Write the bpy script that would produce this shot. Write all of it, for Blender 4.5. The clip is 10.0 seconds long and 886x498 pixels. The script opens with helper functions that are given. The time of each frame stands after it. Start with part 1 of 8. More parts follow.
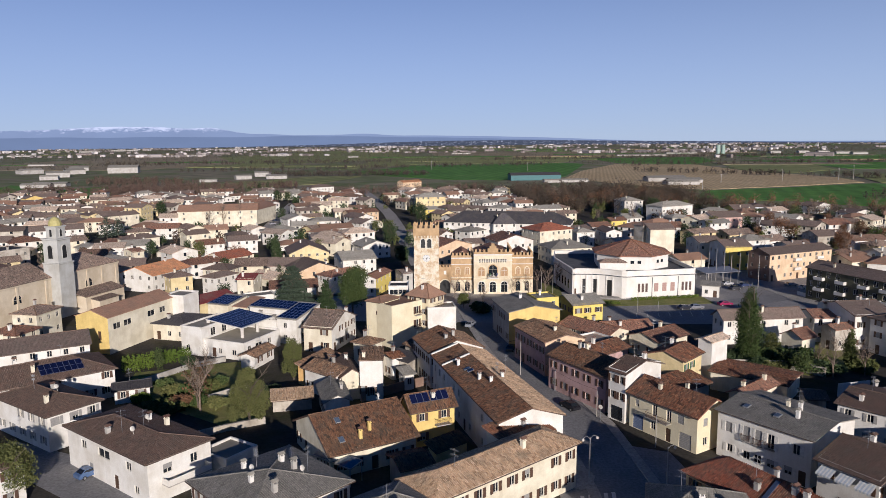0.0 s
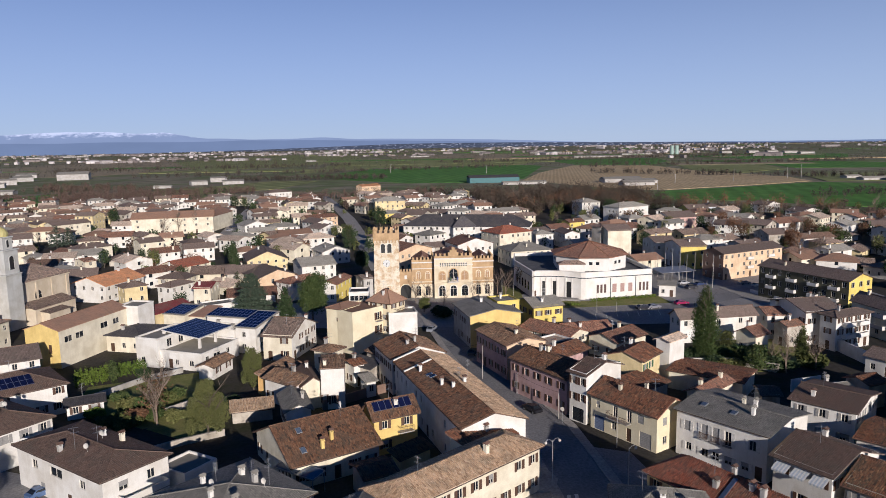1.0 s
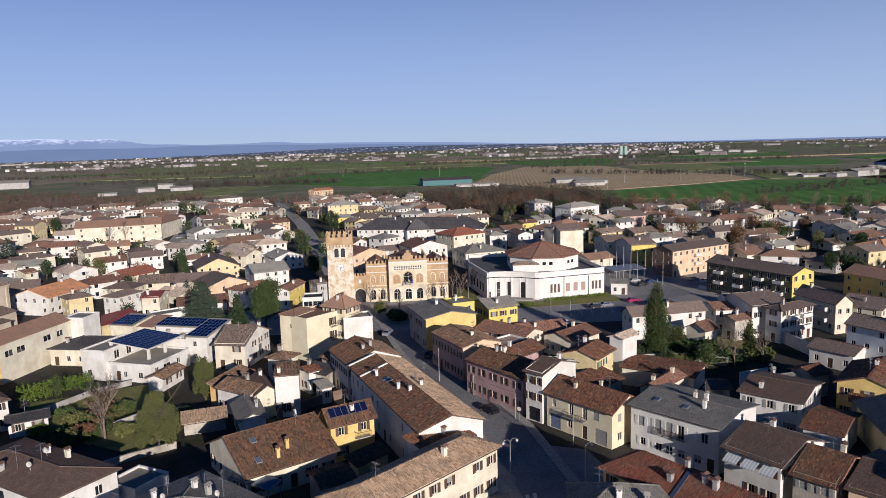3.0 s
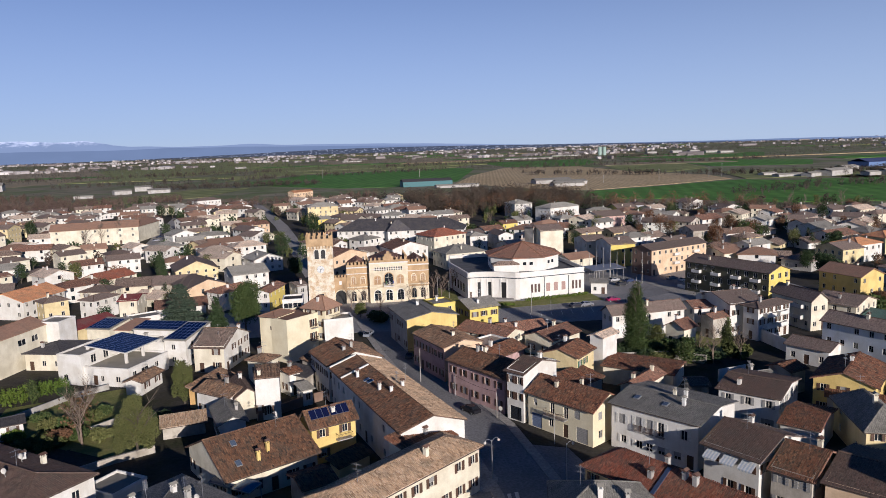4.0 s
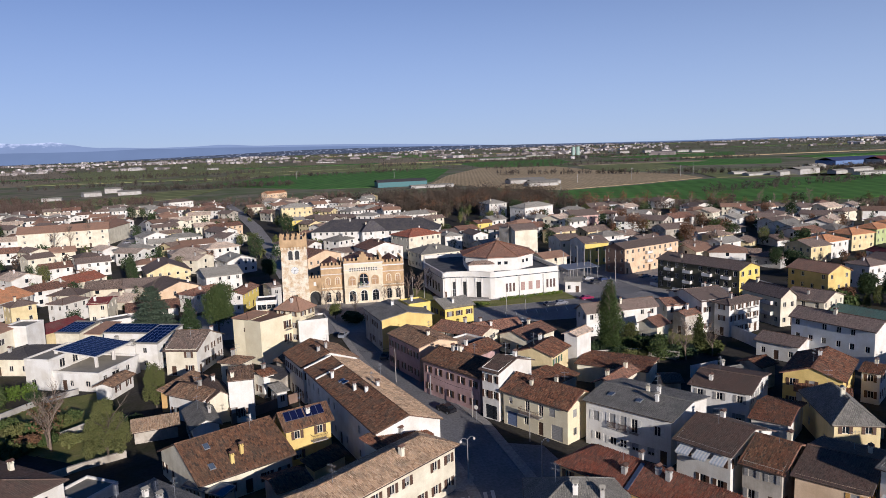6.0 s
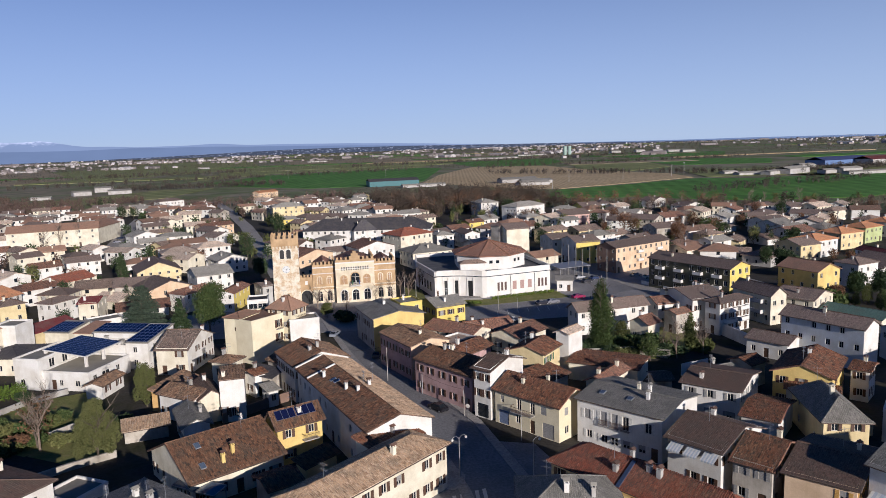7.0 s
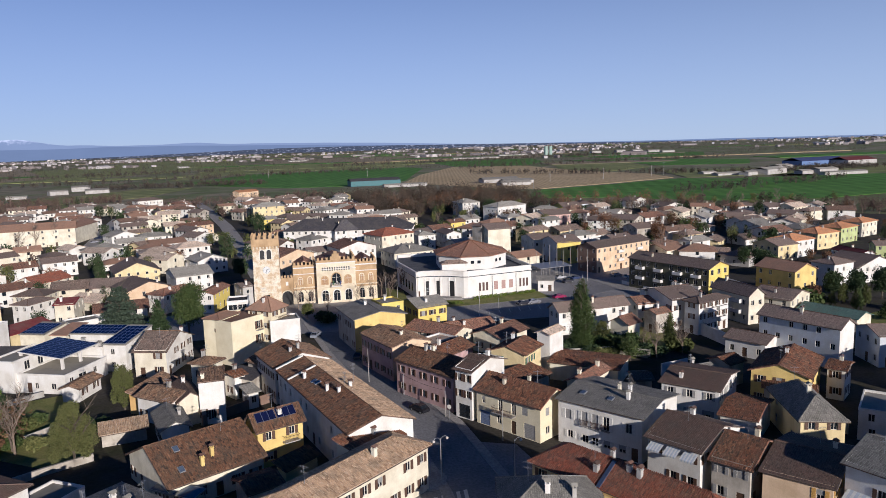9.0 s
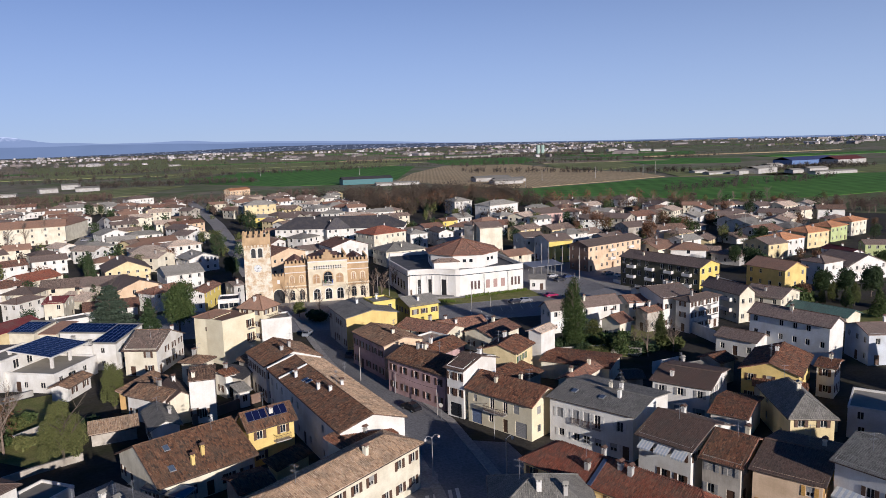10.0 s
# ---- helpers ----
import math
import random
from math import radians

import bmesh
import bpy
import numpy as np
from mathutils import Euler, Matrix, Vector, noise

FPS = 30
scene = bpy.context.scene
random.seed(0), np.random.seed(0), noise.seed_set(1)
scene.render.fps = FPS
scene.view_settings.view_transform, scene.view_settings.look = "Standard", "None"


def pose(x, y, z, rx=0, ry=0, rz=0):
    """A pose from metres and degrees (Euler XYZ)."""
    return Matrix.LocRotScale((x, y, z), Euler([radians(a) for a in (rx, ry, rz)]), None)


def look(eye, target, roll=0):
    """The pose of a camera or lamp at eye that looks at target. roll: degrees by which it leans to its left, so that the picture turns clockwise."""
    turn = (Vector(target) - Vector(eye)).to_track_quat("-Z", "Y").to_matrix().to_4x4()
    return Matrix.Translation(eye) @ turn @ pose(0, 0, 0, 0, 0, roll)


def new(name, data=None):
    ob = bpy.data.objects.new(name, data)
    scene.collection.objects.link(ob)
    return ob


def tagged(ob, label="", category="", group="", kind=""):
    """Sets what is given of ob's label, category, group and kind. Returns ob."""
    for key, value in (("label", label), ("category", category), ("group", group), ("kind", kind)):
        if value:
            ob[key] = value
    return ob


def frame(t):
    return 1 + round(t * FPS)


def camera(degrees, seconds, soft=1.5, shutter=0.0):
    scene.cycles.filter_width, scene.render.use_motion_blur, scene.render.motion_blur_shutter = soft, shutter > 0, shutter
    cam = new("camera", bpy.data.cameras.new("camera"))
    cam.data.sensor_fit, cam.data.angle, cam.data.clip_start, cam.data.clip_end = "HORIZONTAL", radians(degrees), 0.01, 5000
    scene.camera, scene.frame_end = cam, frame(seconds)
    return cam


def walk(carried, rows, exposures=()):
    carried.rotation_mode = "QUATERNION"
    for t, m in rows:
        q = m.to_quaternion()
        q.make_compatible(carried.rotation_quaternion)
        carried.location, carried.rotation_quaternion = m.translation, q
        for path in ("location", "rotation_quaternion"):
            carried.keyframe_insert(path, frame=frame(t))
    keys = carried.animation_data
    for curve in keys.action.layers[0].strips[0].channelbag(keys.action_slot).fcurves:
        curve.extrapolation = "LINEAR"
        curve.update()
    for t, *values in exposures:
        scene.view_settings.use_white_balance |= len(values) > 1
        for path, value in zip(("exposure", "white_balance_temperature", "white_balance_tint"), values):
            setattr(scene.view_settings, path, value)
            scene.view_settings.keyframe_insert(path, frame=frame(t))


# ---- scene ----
cam = camera(63.11, 10.0, 0.5)
PATH = [
    (0, pose(0.00, 0.00, 50.00, 81.25, 0.50, -0.10)),
    (0.5, pose(0.04, 0.18, 50.25, 81.37, 0.79, -2.20)),
    (1, pose(0.05, 0.34, 50.45, 81.43, 0.97, -3.36)),
    (1.5, pose(0.12, 0.48, 50.54, 81.48, 1.16, -4.29)),
    (2, pose(0.17, 0.57, 50.52, 81.51, 1.35, -5.34)),
    (2.5, pose(0.21, 0.64, 50.44, 81.54, 1.50, -6.22)),
    (4, pose(0.27, 0.72, 50.16, 81.63, 1.78, -8.67)),
    (4.5, pose(0.33, 0.70, 50.06, 81.61, 1.84, -9.24)),
    (5, pose(0.38, 0.69, 50.03, 81.60, 1.89, -9.85)),
    (5.5, pose(0.43, 0.71, 50.04, 81.61, 1.94, -10.33)),
    (7, pose(0.49, 0.72, 49.84, 81.53, 1.86, -11.31)),
    (7.5, pose(0.55, 0.78, 49.89, 81.49, 1.87, -11.77)),
    (8, pose(0.55, 0.82, 49.99, 81.50, 1.78, -12.21)),
    (8.5, pose(0.56, 0.85, 50.05, 81.50, 1.73, -12.51)),
    (9, pose(0.58, 0.88, 50.01, 81.46, 1.67, -12.76)),
    (9.5, pose(0.63, 0.89, 49.93, 81.38, 1.64, -12.97)),
    (10, pose(0.67, 0.95, 49.97, 81.33, 1.54, -13.37)),
]
walk(cam, PATH, [(0, 0.07, 5420, 21), (4.5, 0.09, 5320, 21), (10, 0.10, 5270, 21)])

# ---- world, sun, exposure ----
SUN_AZ, SUN_EL = 17.0, 14.0          # degrees to the right of straight behind, above the ground
world = bpy.data.worlds.new("world")
scene.world = world
world.use_nodes = True
wn = world.node_tree.nodes
sky = wn.new("ShaderNodeTexSky")
sky.sky_type, sky.sun_disc = "NISHITA", False
sky.sun_elevation, sky.sun_rotation = radians(SUN_EL), radians(180 - SUN_AZ)
sky.altitude, sky.air_density, sky.dust_density, sky.ozone_density = 6000, 0.75, 0.0, 5.5
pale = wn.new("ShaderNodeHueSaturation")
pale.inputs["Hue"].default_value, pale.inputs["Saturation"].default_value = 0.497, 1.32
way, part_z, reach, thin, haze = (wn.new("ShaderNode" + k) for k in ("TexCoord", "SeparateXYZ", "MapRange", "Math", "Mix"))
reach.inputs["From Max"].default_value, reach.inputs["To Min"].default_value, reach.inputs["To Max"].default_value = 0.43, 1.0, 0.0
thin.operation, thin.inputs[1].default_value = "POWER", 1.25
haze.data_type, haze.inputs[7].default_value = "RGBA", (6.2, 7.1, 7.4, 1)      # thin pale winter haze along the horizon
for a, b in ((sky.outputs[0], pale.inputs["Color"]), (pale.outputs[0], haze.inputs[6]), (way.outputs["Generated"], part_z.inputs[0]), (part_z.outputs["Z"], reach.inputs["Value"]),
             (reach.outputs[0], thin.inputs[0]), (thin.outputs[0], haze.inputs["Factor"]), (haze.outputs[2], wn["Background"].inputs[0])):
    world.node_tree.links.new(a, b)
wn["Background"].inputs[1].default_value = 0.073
sun_data = bpy.data.lights.new("sun", "SUN")
sun_data.energy, sun_data.angle, sun_data.color = 5.0, radians(0.53), (1.0, 0.865, 0.63)
sun = new("sun", sun_data)
az, el = radians(SUN_AZ), radians(SUN_EL)
sun.matrix_world = look((math.sin(az) * math.cos(el) * 300, -math.cos(az) * math.cos(el) * 300, math.sin(el) * 300), (0, 0, 0))
scene.view_settings.exposure = 0.0


# ---- materials ----
def shader(name, rough=0.8, metal=0.0, spec=0.3):
    m = bpy.data.materials.new(name)
    m.use_nodes = True
    b = m.node_tree.nodes["Principled BSDF"]
    b.inputs["Roughness"].default_value, b.inputs["Metallic"].default_value = rough, metal
    b.inputs["Specular IOR Level"].default_value = spec
    return m, m.node_tree.nodes, m.node_tree.links, b


def ramp(nodes, stops):
    r = nodes.new("ShaderNodeValToRGB")
    while len(r.color_ramp.elements) < len(stops):
        r.color_ramp.elements.new(0.5)
    for e, (p, c) in zip(r.color_ramp.elements, stops):
        e.position, e.color = p, (*c, 1)
    return r


def noise_node(nodes, links, vector, scale, detail=3.0, rough=0.55):
    n = nodes.new("ShaderNodeTexNoise")
    n.inputs["Scale"].default_value, n.inputs["Detail"].default_value, n.inputs["Roughness"].default_value = scale, detail, rough
    links.new(vector, n.inputs["Vector"])
    return n


def mixed(nodes, links, kind, fac, a, b):
    n = nodes.new("ShaderNodeMix")
    n.data_type, n.blend_type = "RGBA", kind
    for sock, v in ((n.inputs["Factor"], fac), (n.inputs[6], a), (n.inputs[7], b)):
        if isinstance(v, (int, float)):
            sock.default_value = v
        elif isinstance(v, tuple):
            sock.default_value = (*v, 1)
        else:
            links.new(v, sock)
    return n.outputs[2]


def place_node(nodes, links):
    """Local metres, shifted at random from object to object."""
    tc, oi, add = nodes.new("ShaderNodeTexCoord"), nodes.new("ShaderNodeObjectInfo"), nodes.new("ShaderNodeVectorMath")
    mul = nodes.new("ShaderNodeMath")
    mul.operation, mul.inputs[1].default_value = "MULTIPLY", 90.0
    links.new(oi.outputs["Random"], mul.inputs[0])
    links.new(tc.outputs["Object"], add.inputs[0])
    links.new(mul.outputs[0], add.inputs[1])
    return add.outputs[0], oi.outputs["Random"]


def bumped(nodes, links, b, height, strength, distance):
    n = nodes.new("ShaderNodeBump")
    n.inputs["Strength"].default_value, n.inputs["Distance"].default_value = strength, distance
    links.new(height, n.inputs["Height"])
    links.new(n.outputs[0], b.inputs["Normal"])


def stucco(name, col, worn=0.25, rough=0.88):
    m, n, l, b = shader(name, rough)
    at, _ = place_node(n, l)
    big, fine = noise_node(n, l, at, 0.35, 5), noise_node(n, l, at, 6.0, 4)
    dirt = ramp(n, [(0.36, tuple(c * (1 - worn) * s for c, s in zip(col, (1.0, 0.97, 0.92)))), (0.62, col)])
    l.new(big.outputs[0], dirt.inputs[0])
    stretch = n.new("ShaderNodeMapping")
    stretch.inputs["Scale"].default_value = (1.6, 1.6, 0.16)
    l.new(at, stretch.inputs[0])
    runs = noise_node(n, l, stretch.outputs[0], 1.0, 4)
    streak = ramp(n, [(0.34, (0.72, 0.69, 0.64)), (0.52, (1, 1, 1))])
    l.new(runs.outputs[0], streak.inputs[0])
    grain = ramp(n, [(0.3, (0.9, 0.9, 0.9)), (0.7, (1.04, 1.04, 1.04))])
    l.new(fine.outputs[0], grain.inputs[0])
    c = mixed(n, l, "MULTIPLY", min(1.0, worn * 0.9), dirt.outputs[0], streak.outputs[0])
    l.new(mixed(n, l, "MULTIPLY", 0.8, c, grain.outputs[0]), b.inputs["Base Color"])
    bumped(n, l, b, fine.outputs[0], 0.25, 0.02)
    return m


def tiles_mat(name, cols, moss=(0.10, 0.095, 0.075), amount=0.5):
    """Single laid tiles: each one its own tone, moss and soot over them in patches."""
    m, n, l, b = shader(name, 0.85, spec=0.2)
    at, _ = place_node(n, l)
    geo = n.new("ShaderNodeNewGeometry")
    tone = ramp(n, [(i / (len(cols) - 1), c) for i, c in enumerate(cols)])
    l.new(geo.outputs["Random Per Island"], tone.inputs[0])
    big, fine = noise_node(n, l, at, 0.45, 6, 0.65), noise_node(n, l, at, 9.0, 3)
    mask = ramp(n, [(0.45, (0, 0, 0)), (0.66, (amount, amount, amount))])
    l.new(big.outputs[0], mask.inputs[0])
    c = mixed(n, l, "MIX", mask.outputs[0], tone.outputs[0], moss)
    grain = ramp(n, [(0.3, (0.6, 0.6, 0.6)), (0.7, (1.3, 1.3, 1.3))])
    l.new(fine.outputs[0], grain.inputs[0])
    l.new(mixed(n, l, "MULTIPLY", 1.0, c, grain.outputs[0]), b.inputs["Base Color"])
    bumped(n, l, b, fine.outputs[0], 0.4, 0.03)
    return m


def roofing_mat(name, cols, moss=(0.11, 0.1, 0.08), cell=(0.24, 0.4), amount=0.4):
    """Roofs farther off: courses of tiles by the roof's own metres."""
    m, n, l, b = shader(name, 0.85, spec=0.2)
    at, rnd = place_node(n, l)
    uv = n.new("ShaderNodeUVMap")
    div, flo, white = n.new("ShaderNodeVectorMath"), n.new("ShaderNodeVectorMath"), n.new("ShaderNodeTexWhiteNoise")
    div.operation, div.inputs[1].default_value, flo.operation = "DIVIDE", (*cell, 1), "FLOOR"
    l.new(uv.outputs[0], div.inputs[0])
    l.new(div.outputs[0], flo.inputs[0])
    l.new(flo.outputs[0], white.inputs["Vector"])
    tone = ramp(n, [(i / (len(cols) - 1), c) for i, c in enumerate(cols)])
    l.new(white.outputs["Value"], tone.inputs[0])
    big = noise_node(n, l, at, 0.4, 6, 0.65)
    mask = ramp(n, [(0.45, (0, 0, 0)), (0.68, (amount, amount, amount))])
    l.new(big.outputs[0], mask.inputs[0])
    c = mixed(n, l, "MIX", mask.outputs[0], tone.outputs[0], moss)
    shade = ramp(n, [(0.0, (1.05, 1.05, 1.04)), (1.0, (1.85, 1.82, 1.74))])
    l.new(rnd, shade.inputs[0])
    l.new(mixed(n, l, "MULTIPLY", 1.0, c, shade.outputs[0]), b.inputs["Base Color"])
    wave = n.new("ShaderNodeTexWave")
    wave.wave_type, wave.bands_direction = "BANDS", "X"
    wave.inputs["Scale"].default_value = 0.314 / cell[0]
    l.new(uv.outputs[0], wave.inputs["Vector"])
    bumped(n, l, b, wave.outputs[1], 0.5, 0.05)
    return m


def earth_mat(name, stops, scale, rough=0.95, bump=0.3, fine_scale=None, rows=None, dist=0.1):
    m, n, l, b = shader(name, rough, spec=0.15)
    tc = n.new("ShaderNodeTexCoord")
    at = tc.outputs["Object"]
    big, fine = noise_node(n, l, at, scale, 6, 0.6), noise_node(n, l, at, fine_scale or scale * 18, 4, 0.6)
    tone = ramp(n, stops)
    l.new(big.outputs[0], tone.inputs[0])
    grain = ramp(n, [(0.3, (0.7, 0.7, 0.7)), (0.7, (1.18, 1.18, 1.18))])
    l.new(fine.outputs[0], grain.inputs[0])
    c = mixed(n, l, "MULTIPLY", 1.0, tone.outputs[0], grain.outputs[0])
    if rows:
        turn = n.new("ShaderNodeMapping")
        turn.inputs["Rotation"].default_value = (0, 0, radians(rows[1]))
        l.new(at, turn.inputs[0])
        w = n.new("ShaderNodeTexWave")
        w.inputs["Scale"].default_value, w.inputs["Distortion"].default_value, w.inputs["Detail"].default_value = 0.314 / rows[0], 2.0, 2
        l.new(turn.outputs[0], w.inputs["Vector"])
        band = ramp(n, [(0.2, (0.86, 0.86, 0.84)), (0.8, (1.06, 1.06, 1.06))])
        l.new(w.outputs[1], band.inputs[0])
        c = mixed(n, l, "MULTIPLY", 1.0, c, band.outputs[0])
    l.new(c, b.inputs["Base Color"])
    bumped(n, l, b, fine.outputs[0], bump, dist)
    return m


def plain(name, col, rough=0.6, metal=0.0, spec=0.4, vary=0.15, scale=3.0):
    m, n, l, b = shader(name, rough, metal, spec)
    at, _ = place_node(n, l)
    f = noise_node(n, l, at, scale, 4)
    t = ramp(n, [(0.3, tuple(c * (1 - vary) for c in col)), (0.7, tuple(min(1, c * (1 + vary * 0.5)) for c in col))])
    l.new(f.outputs[0], t.inputs[0])
    l.new(t.outputs[0], b.inputs["Base Color"])
    return m


def leaf_mat(name, cols):
    m, n, l, b = shader(name, 0.75, spec=0.2)
    geo, oi = n.new("ShaderNodeNewGeometry"), n.new("ShaderNodeObjectInfo")
    tone = ramp(n, [(i / (len(cols) - 1), c) for i, c in enumerate(cols)])
    l.new(geo.outputs["Random Per Island"], tone.inputs[0])
    tint = ramp(n, [(0.0, (0.75, 0.8, 0.7)), (1.0, (1.2, 1.12, 1.1))])
    l.new(oi.outputs["Random"], tint.inputs[0])
    l.new(mixed(n, l, "MULTIPLY", 1.0, tone.outputs[0], tint.outputs[0]), b.inputs["Base Color"])
    return m


WALL = {
    "white": stucco("white_render", (0.76, 0.735, 0.675), 0.16),
    "ivory": stucco("ivory_render", (0.78, 0.70, 0.49), 0.1),
    "cream": stucco("cream_render", (0.77, 0.71, 0.55), 0.20),
    "pale": stucco("pale_yellow_render", (0.76, 0.63, 0.35), 0.2),
    "yellow": stucco("yellow_render", (0.74, 0.56, 0.20), 0.18),
    "ochre": stucco("ochre_render", (0.66, 0.42, 0.16), 0.25),
    "lemon": stucco("lemon_render", (0.74, 0.60, 0.16), 0.16),
    "orange": stucco("orange_render", (0.68, 0.42, 0.22), 0.2),
    "peach": stucco("peach_render", (0.74, 0.55, 0.36), 0.2),
    "pink": stucco("pink_render", (0.66, 0.44, 0.38), 0.22),
    "grey": stucco("grey_render", (0.48, 0.46, 0.42), 0.25),
    "stone": stucco("stone_grey_render", (0.55, 0.50, 0.42), 0.4),
    "blue": stucco("pale_blue_render", (0.60, 0.63, 0.66), 0.15),
    "green": stucco("pale_green_render", (0.50, 0.56, 0.26), 0.2),
    "brown": stucco("brown_render", (0.24, 0.16, 0.12), 0.25),
    "olive": stucco("olive_render", (0.12, 0.115, 0.075), 0.2),
    "plum": stucco("plum_render", (0.55, 0.37, 0.35), 0.3),
}
COLS = {
    "clay": [(0.180, 0.074, 0.042), (0.266, 0.116, 0.063), (0.075, 0.041, 0.031), (0.367, 0.184, 0.099)],
    "old": [(0.203, 0.116, 0.069), (0.299, 0.177, 0.104), (0.090, 0.057, 0.041), (0.403, 0.263, 0.159)],
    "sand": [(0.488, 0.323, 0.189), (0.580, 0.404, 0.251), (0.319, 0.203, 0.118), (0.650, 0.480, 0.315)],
    "red": [(0.24, 0.075, 0.042), (0.31, 0.105, 0.06), (0.14, 0.055, 0.038), (0.37, 0.16, 0.095)],
    "brown": [(0.150, 0.096, 0.072), (0.185, 0.120, 0.088), (0.115, 0.076, 0.057), (0.215, 0.145, 0.107)],
    "grey": [(0.23, 0.215, 0.185), (0.27, 0.252, 0.218), (0.19, 0.178, 0.153), (0.31, 0.287, 0.248)],
}
COLS |= {
    "dark": [(0.045, 0.042, 0.048), (0.06, 0.056, 0.062), (0.038, 0.036, 0.04), (0.075, 0.07, 0.075)],
    "maroon": [(0.12, 0.026, 0.028), (0.14, 0.032, 0.032), (0.10, 0.024, 0.025), (0.15, 0.04, 0.04)],
    "navy": [(0.03, 0.045, 0.12), (0.035, 0.05, 0.13), (0.028, 0.04, 0.11), (0.04, 0.055, 0.14)],
    "teal": [(0.10, 0.17, 0.14), (0.12, 0.19, 0.16), (0.09, 0.15, 0.125), (0.13, 0.2, 0.17)],
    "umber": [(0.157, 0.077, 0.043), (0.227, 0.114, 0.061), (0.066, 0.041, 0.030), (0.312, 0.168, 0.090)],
    "rust": [(0.25, 0.135, 0.08), (0.28, 0.155, 0.095), (0.23, 0.125, 0.075), (0.30, 0.17, 0.105)],
    "orange": [(0.42, 0.19, 0.085), (0.48, 0.235, 0.115), (0.36, 0.155, 0.07), (0.50, 0.27, 0.14)],
}
TILE = {k: tiles_mat(k + "_tiles", v) for k, v in COLS.items()}
DULL = {"old": 0.4, "sand": 0.4, "brown": 0.35, "clay": 0.2, "umber": 0.3, "rust": 0.15}
ROOFING = {k: roofing_mat(k + "_roofing", [tuple(a + (sum(c) / 3 - a) * DULL.get(k, 0.0) for a in c) for c in v]) for k, v in COLS.items()}
GLASS = plain("window_glass", (0.018, 0.022, 0.028), 0.08, spec=0.6, vary=0.3, scale=0.6)
FRAME = plain("white_window_frame", (0.62, 0.58, 0.50), 0.5)
SHUT = {
    "brown": plain("brown_shutter_paint", (0.10, 0.055, 0.035), 0.6, vary=0.3),
    "green": plain("green_shutter_paint", (0.06, 0.13, 0.07), 0.6, vary=0.3),
    "grey": plain("grey_shutter_paint", (0.30, 0.29, 0.27), 0.6, vary=0.2),
    "white": plain("white_shutter_paint", (0.66, 0.64, 0.58), 0.6, vary=0.2),
    "blue": plain("blue_shutter_paint", (0.16, 0.20, 0.30), 0.6, vary=0.2),
    "ochre": plain("ochre_shutter_paint", (0.52, 0.30, 0.08), 0.6, vary=0.2),
}
DOOR = plain("door_wood", (0.09, 0.05, 0.03), 0.6, vary=0.3)
METAL = plain("galvanised_metal", (0.42, 0.42, 0.42), 0.45, 0.7)
GUTTER = plain("brown_gutter_metal", (0.11, 0.075, 0.055), 0.5, 0.3)
CONCRETE = stucco("concrete", (0.42, 0.40, 0.36), 0.3)
WHITE_TRIM = stucco("white_trim", (0.72, 0.69, 0.63), 0.12)
BARK = earth_mat("bark", [(0.3, (0.09, 0.07, 0.05)), (0.7, (0.17, 0.14, 0.11))], 2.0)
TWIG = earth_mat("twigs", [(0.3, (0.17, 0.125, 0.09)), (0.7, (0.30, 0.235, 0.18))], 2.0)
LEAF = {
    "green": leaf_mat("evergreen_leaves", [(0.045, 0.075, 0.022), (0.075, 0.105, 0.03), (0.03, 0.052, 0.018), (0.105, 0.125, 0.04)]),
    "dark": leaf_mat("dark_conifer_needles", [(0.034, 0.058, 0.024), (0.055, 0.08, 0.032), (0.022, 0.04, 0.018)]),
    "olive": leaf_mat("olive_green_leaves", [(0.10, 0.115, 0.035), (0.14, 0.145, 0.05), (0.07, 0.085, 0.028)]),
    "blue": leaf_mat("blue_green_needles", [(0.05, 0.075, 0.05), (0.075, 0.10, 0.07), (0.035, 0.055, 0.038)]),
    "hedge": leaf_mat("bright_hedge_leaves", [(0.10, 0.155, 0.02), (0.14, 0.19, 0.03), (0.075, 0.115, 0.018)]),
    "russet": leaf_mat("russet_winter_leaves", [(0.15, 0.075, 0.04), (0.20, 0.11, 0.06), (0.105, 0.06, 0.04)]),
    "thicket": leaf_mat("brown_winter_twigs", [(0.095, 0.066, 0.054), (0.14, 0.098, 0.078), (0.06, 0.046, 0.038)]),
    "wood": leaf_mat("bare_far_twigs", [(0.062, 0.052, 0.042), (0.082, 0.068, 0.054), (0.048, 0.042, 0.034)]),
}
PANEL = plain("solar_glass", (0.008, 0.011, 0.042), 0.12, spec=0.6, vary=0.25, scale=0.8)
PANEL_RIM = plain("solar_panel_rim", (0.20, 0.22, 0.30), 0.4, 0.5)


# ---- meshes ----
def part(name, me, material, parent, label=""):
    """One mesh object under a thing or a part; me is a bmesh or a finished mesh."""
    if isinstance(me, bmesh.types.BMesh):
        data = bpy.data.meshes.new(name)
        me.to_mesh(data)
        me.free()
        me = data
    if material and not me.materials:
        me.materials.append(material)
    ob = new(name, me)
    ob.parent = parent
    return tagged(ob, label)


def thing(name, m, label, category, group="", kind=""):
    ob = new(name)
    ob.empty_display_size = 0.5
    ob.matrix_world = m
    return tagged(ob, label, category, group, kind)


def mesh(name, verts, faces, material=None):
    me = bpy.data.meshes.new(name)
    me.from_pydata([tuple(v) for v in verts], [], [tuple(f) for f in faces])
    me.update()
    if material:
        me.materials.append(material)
    return me


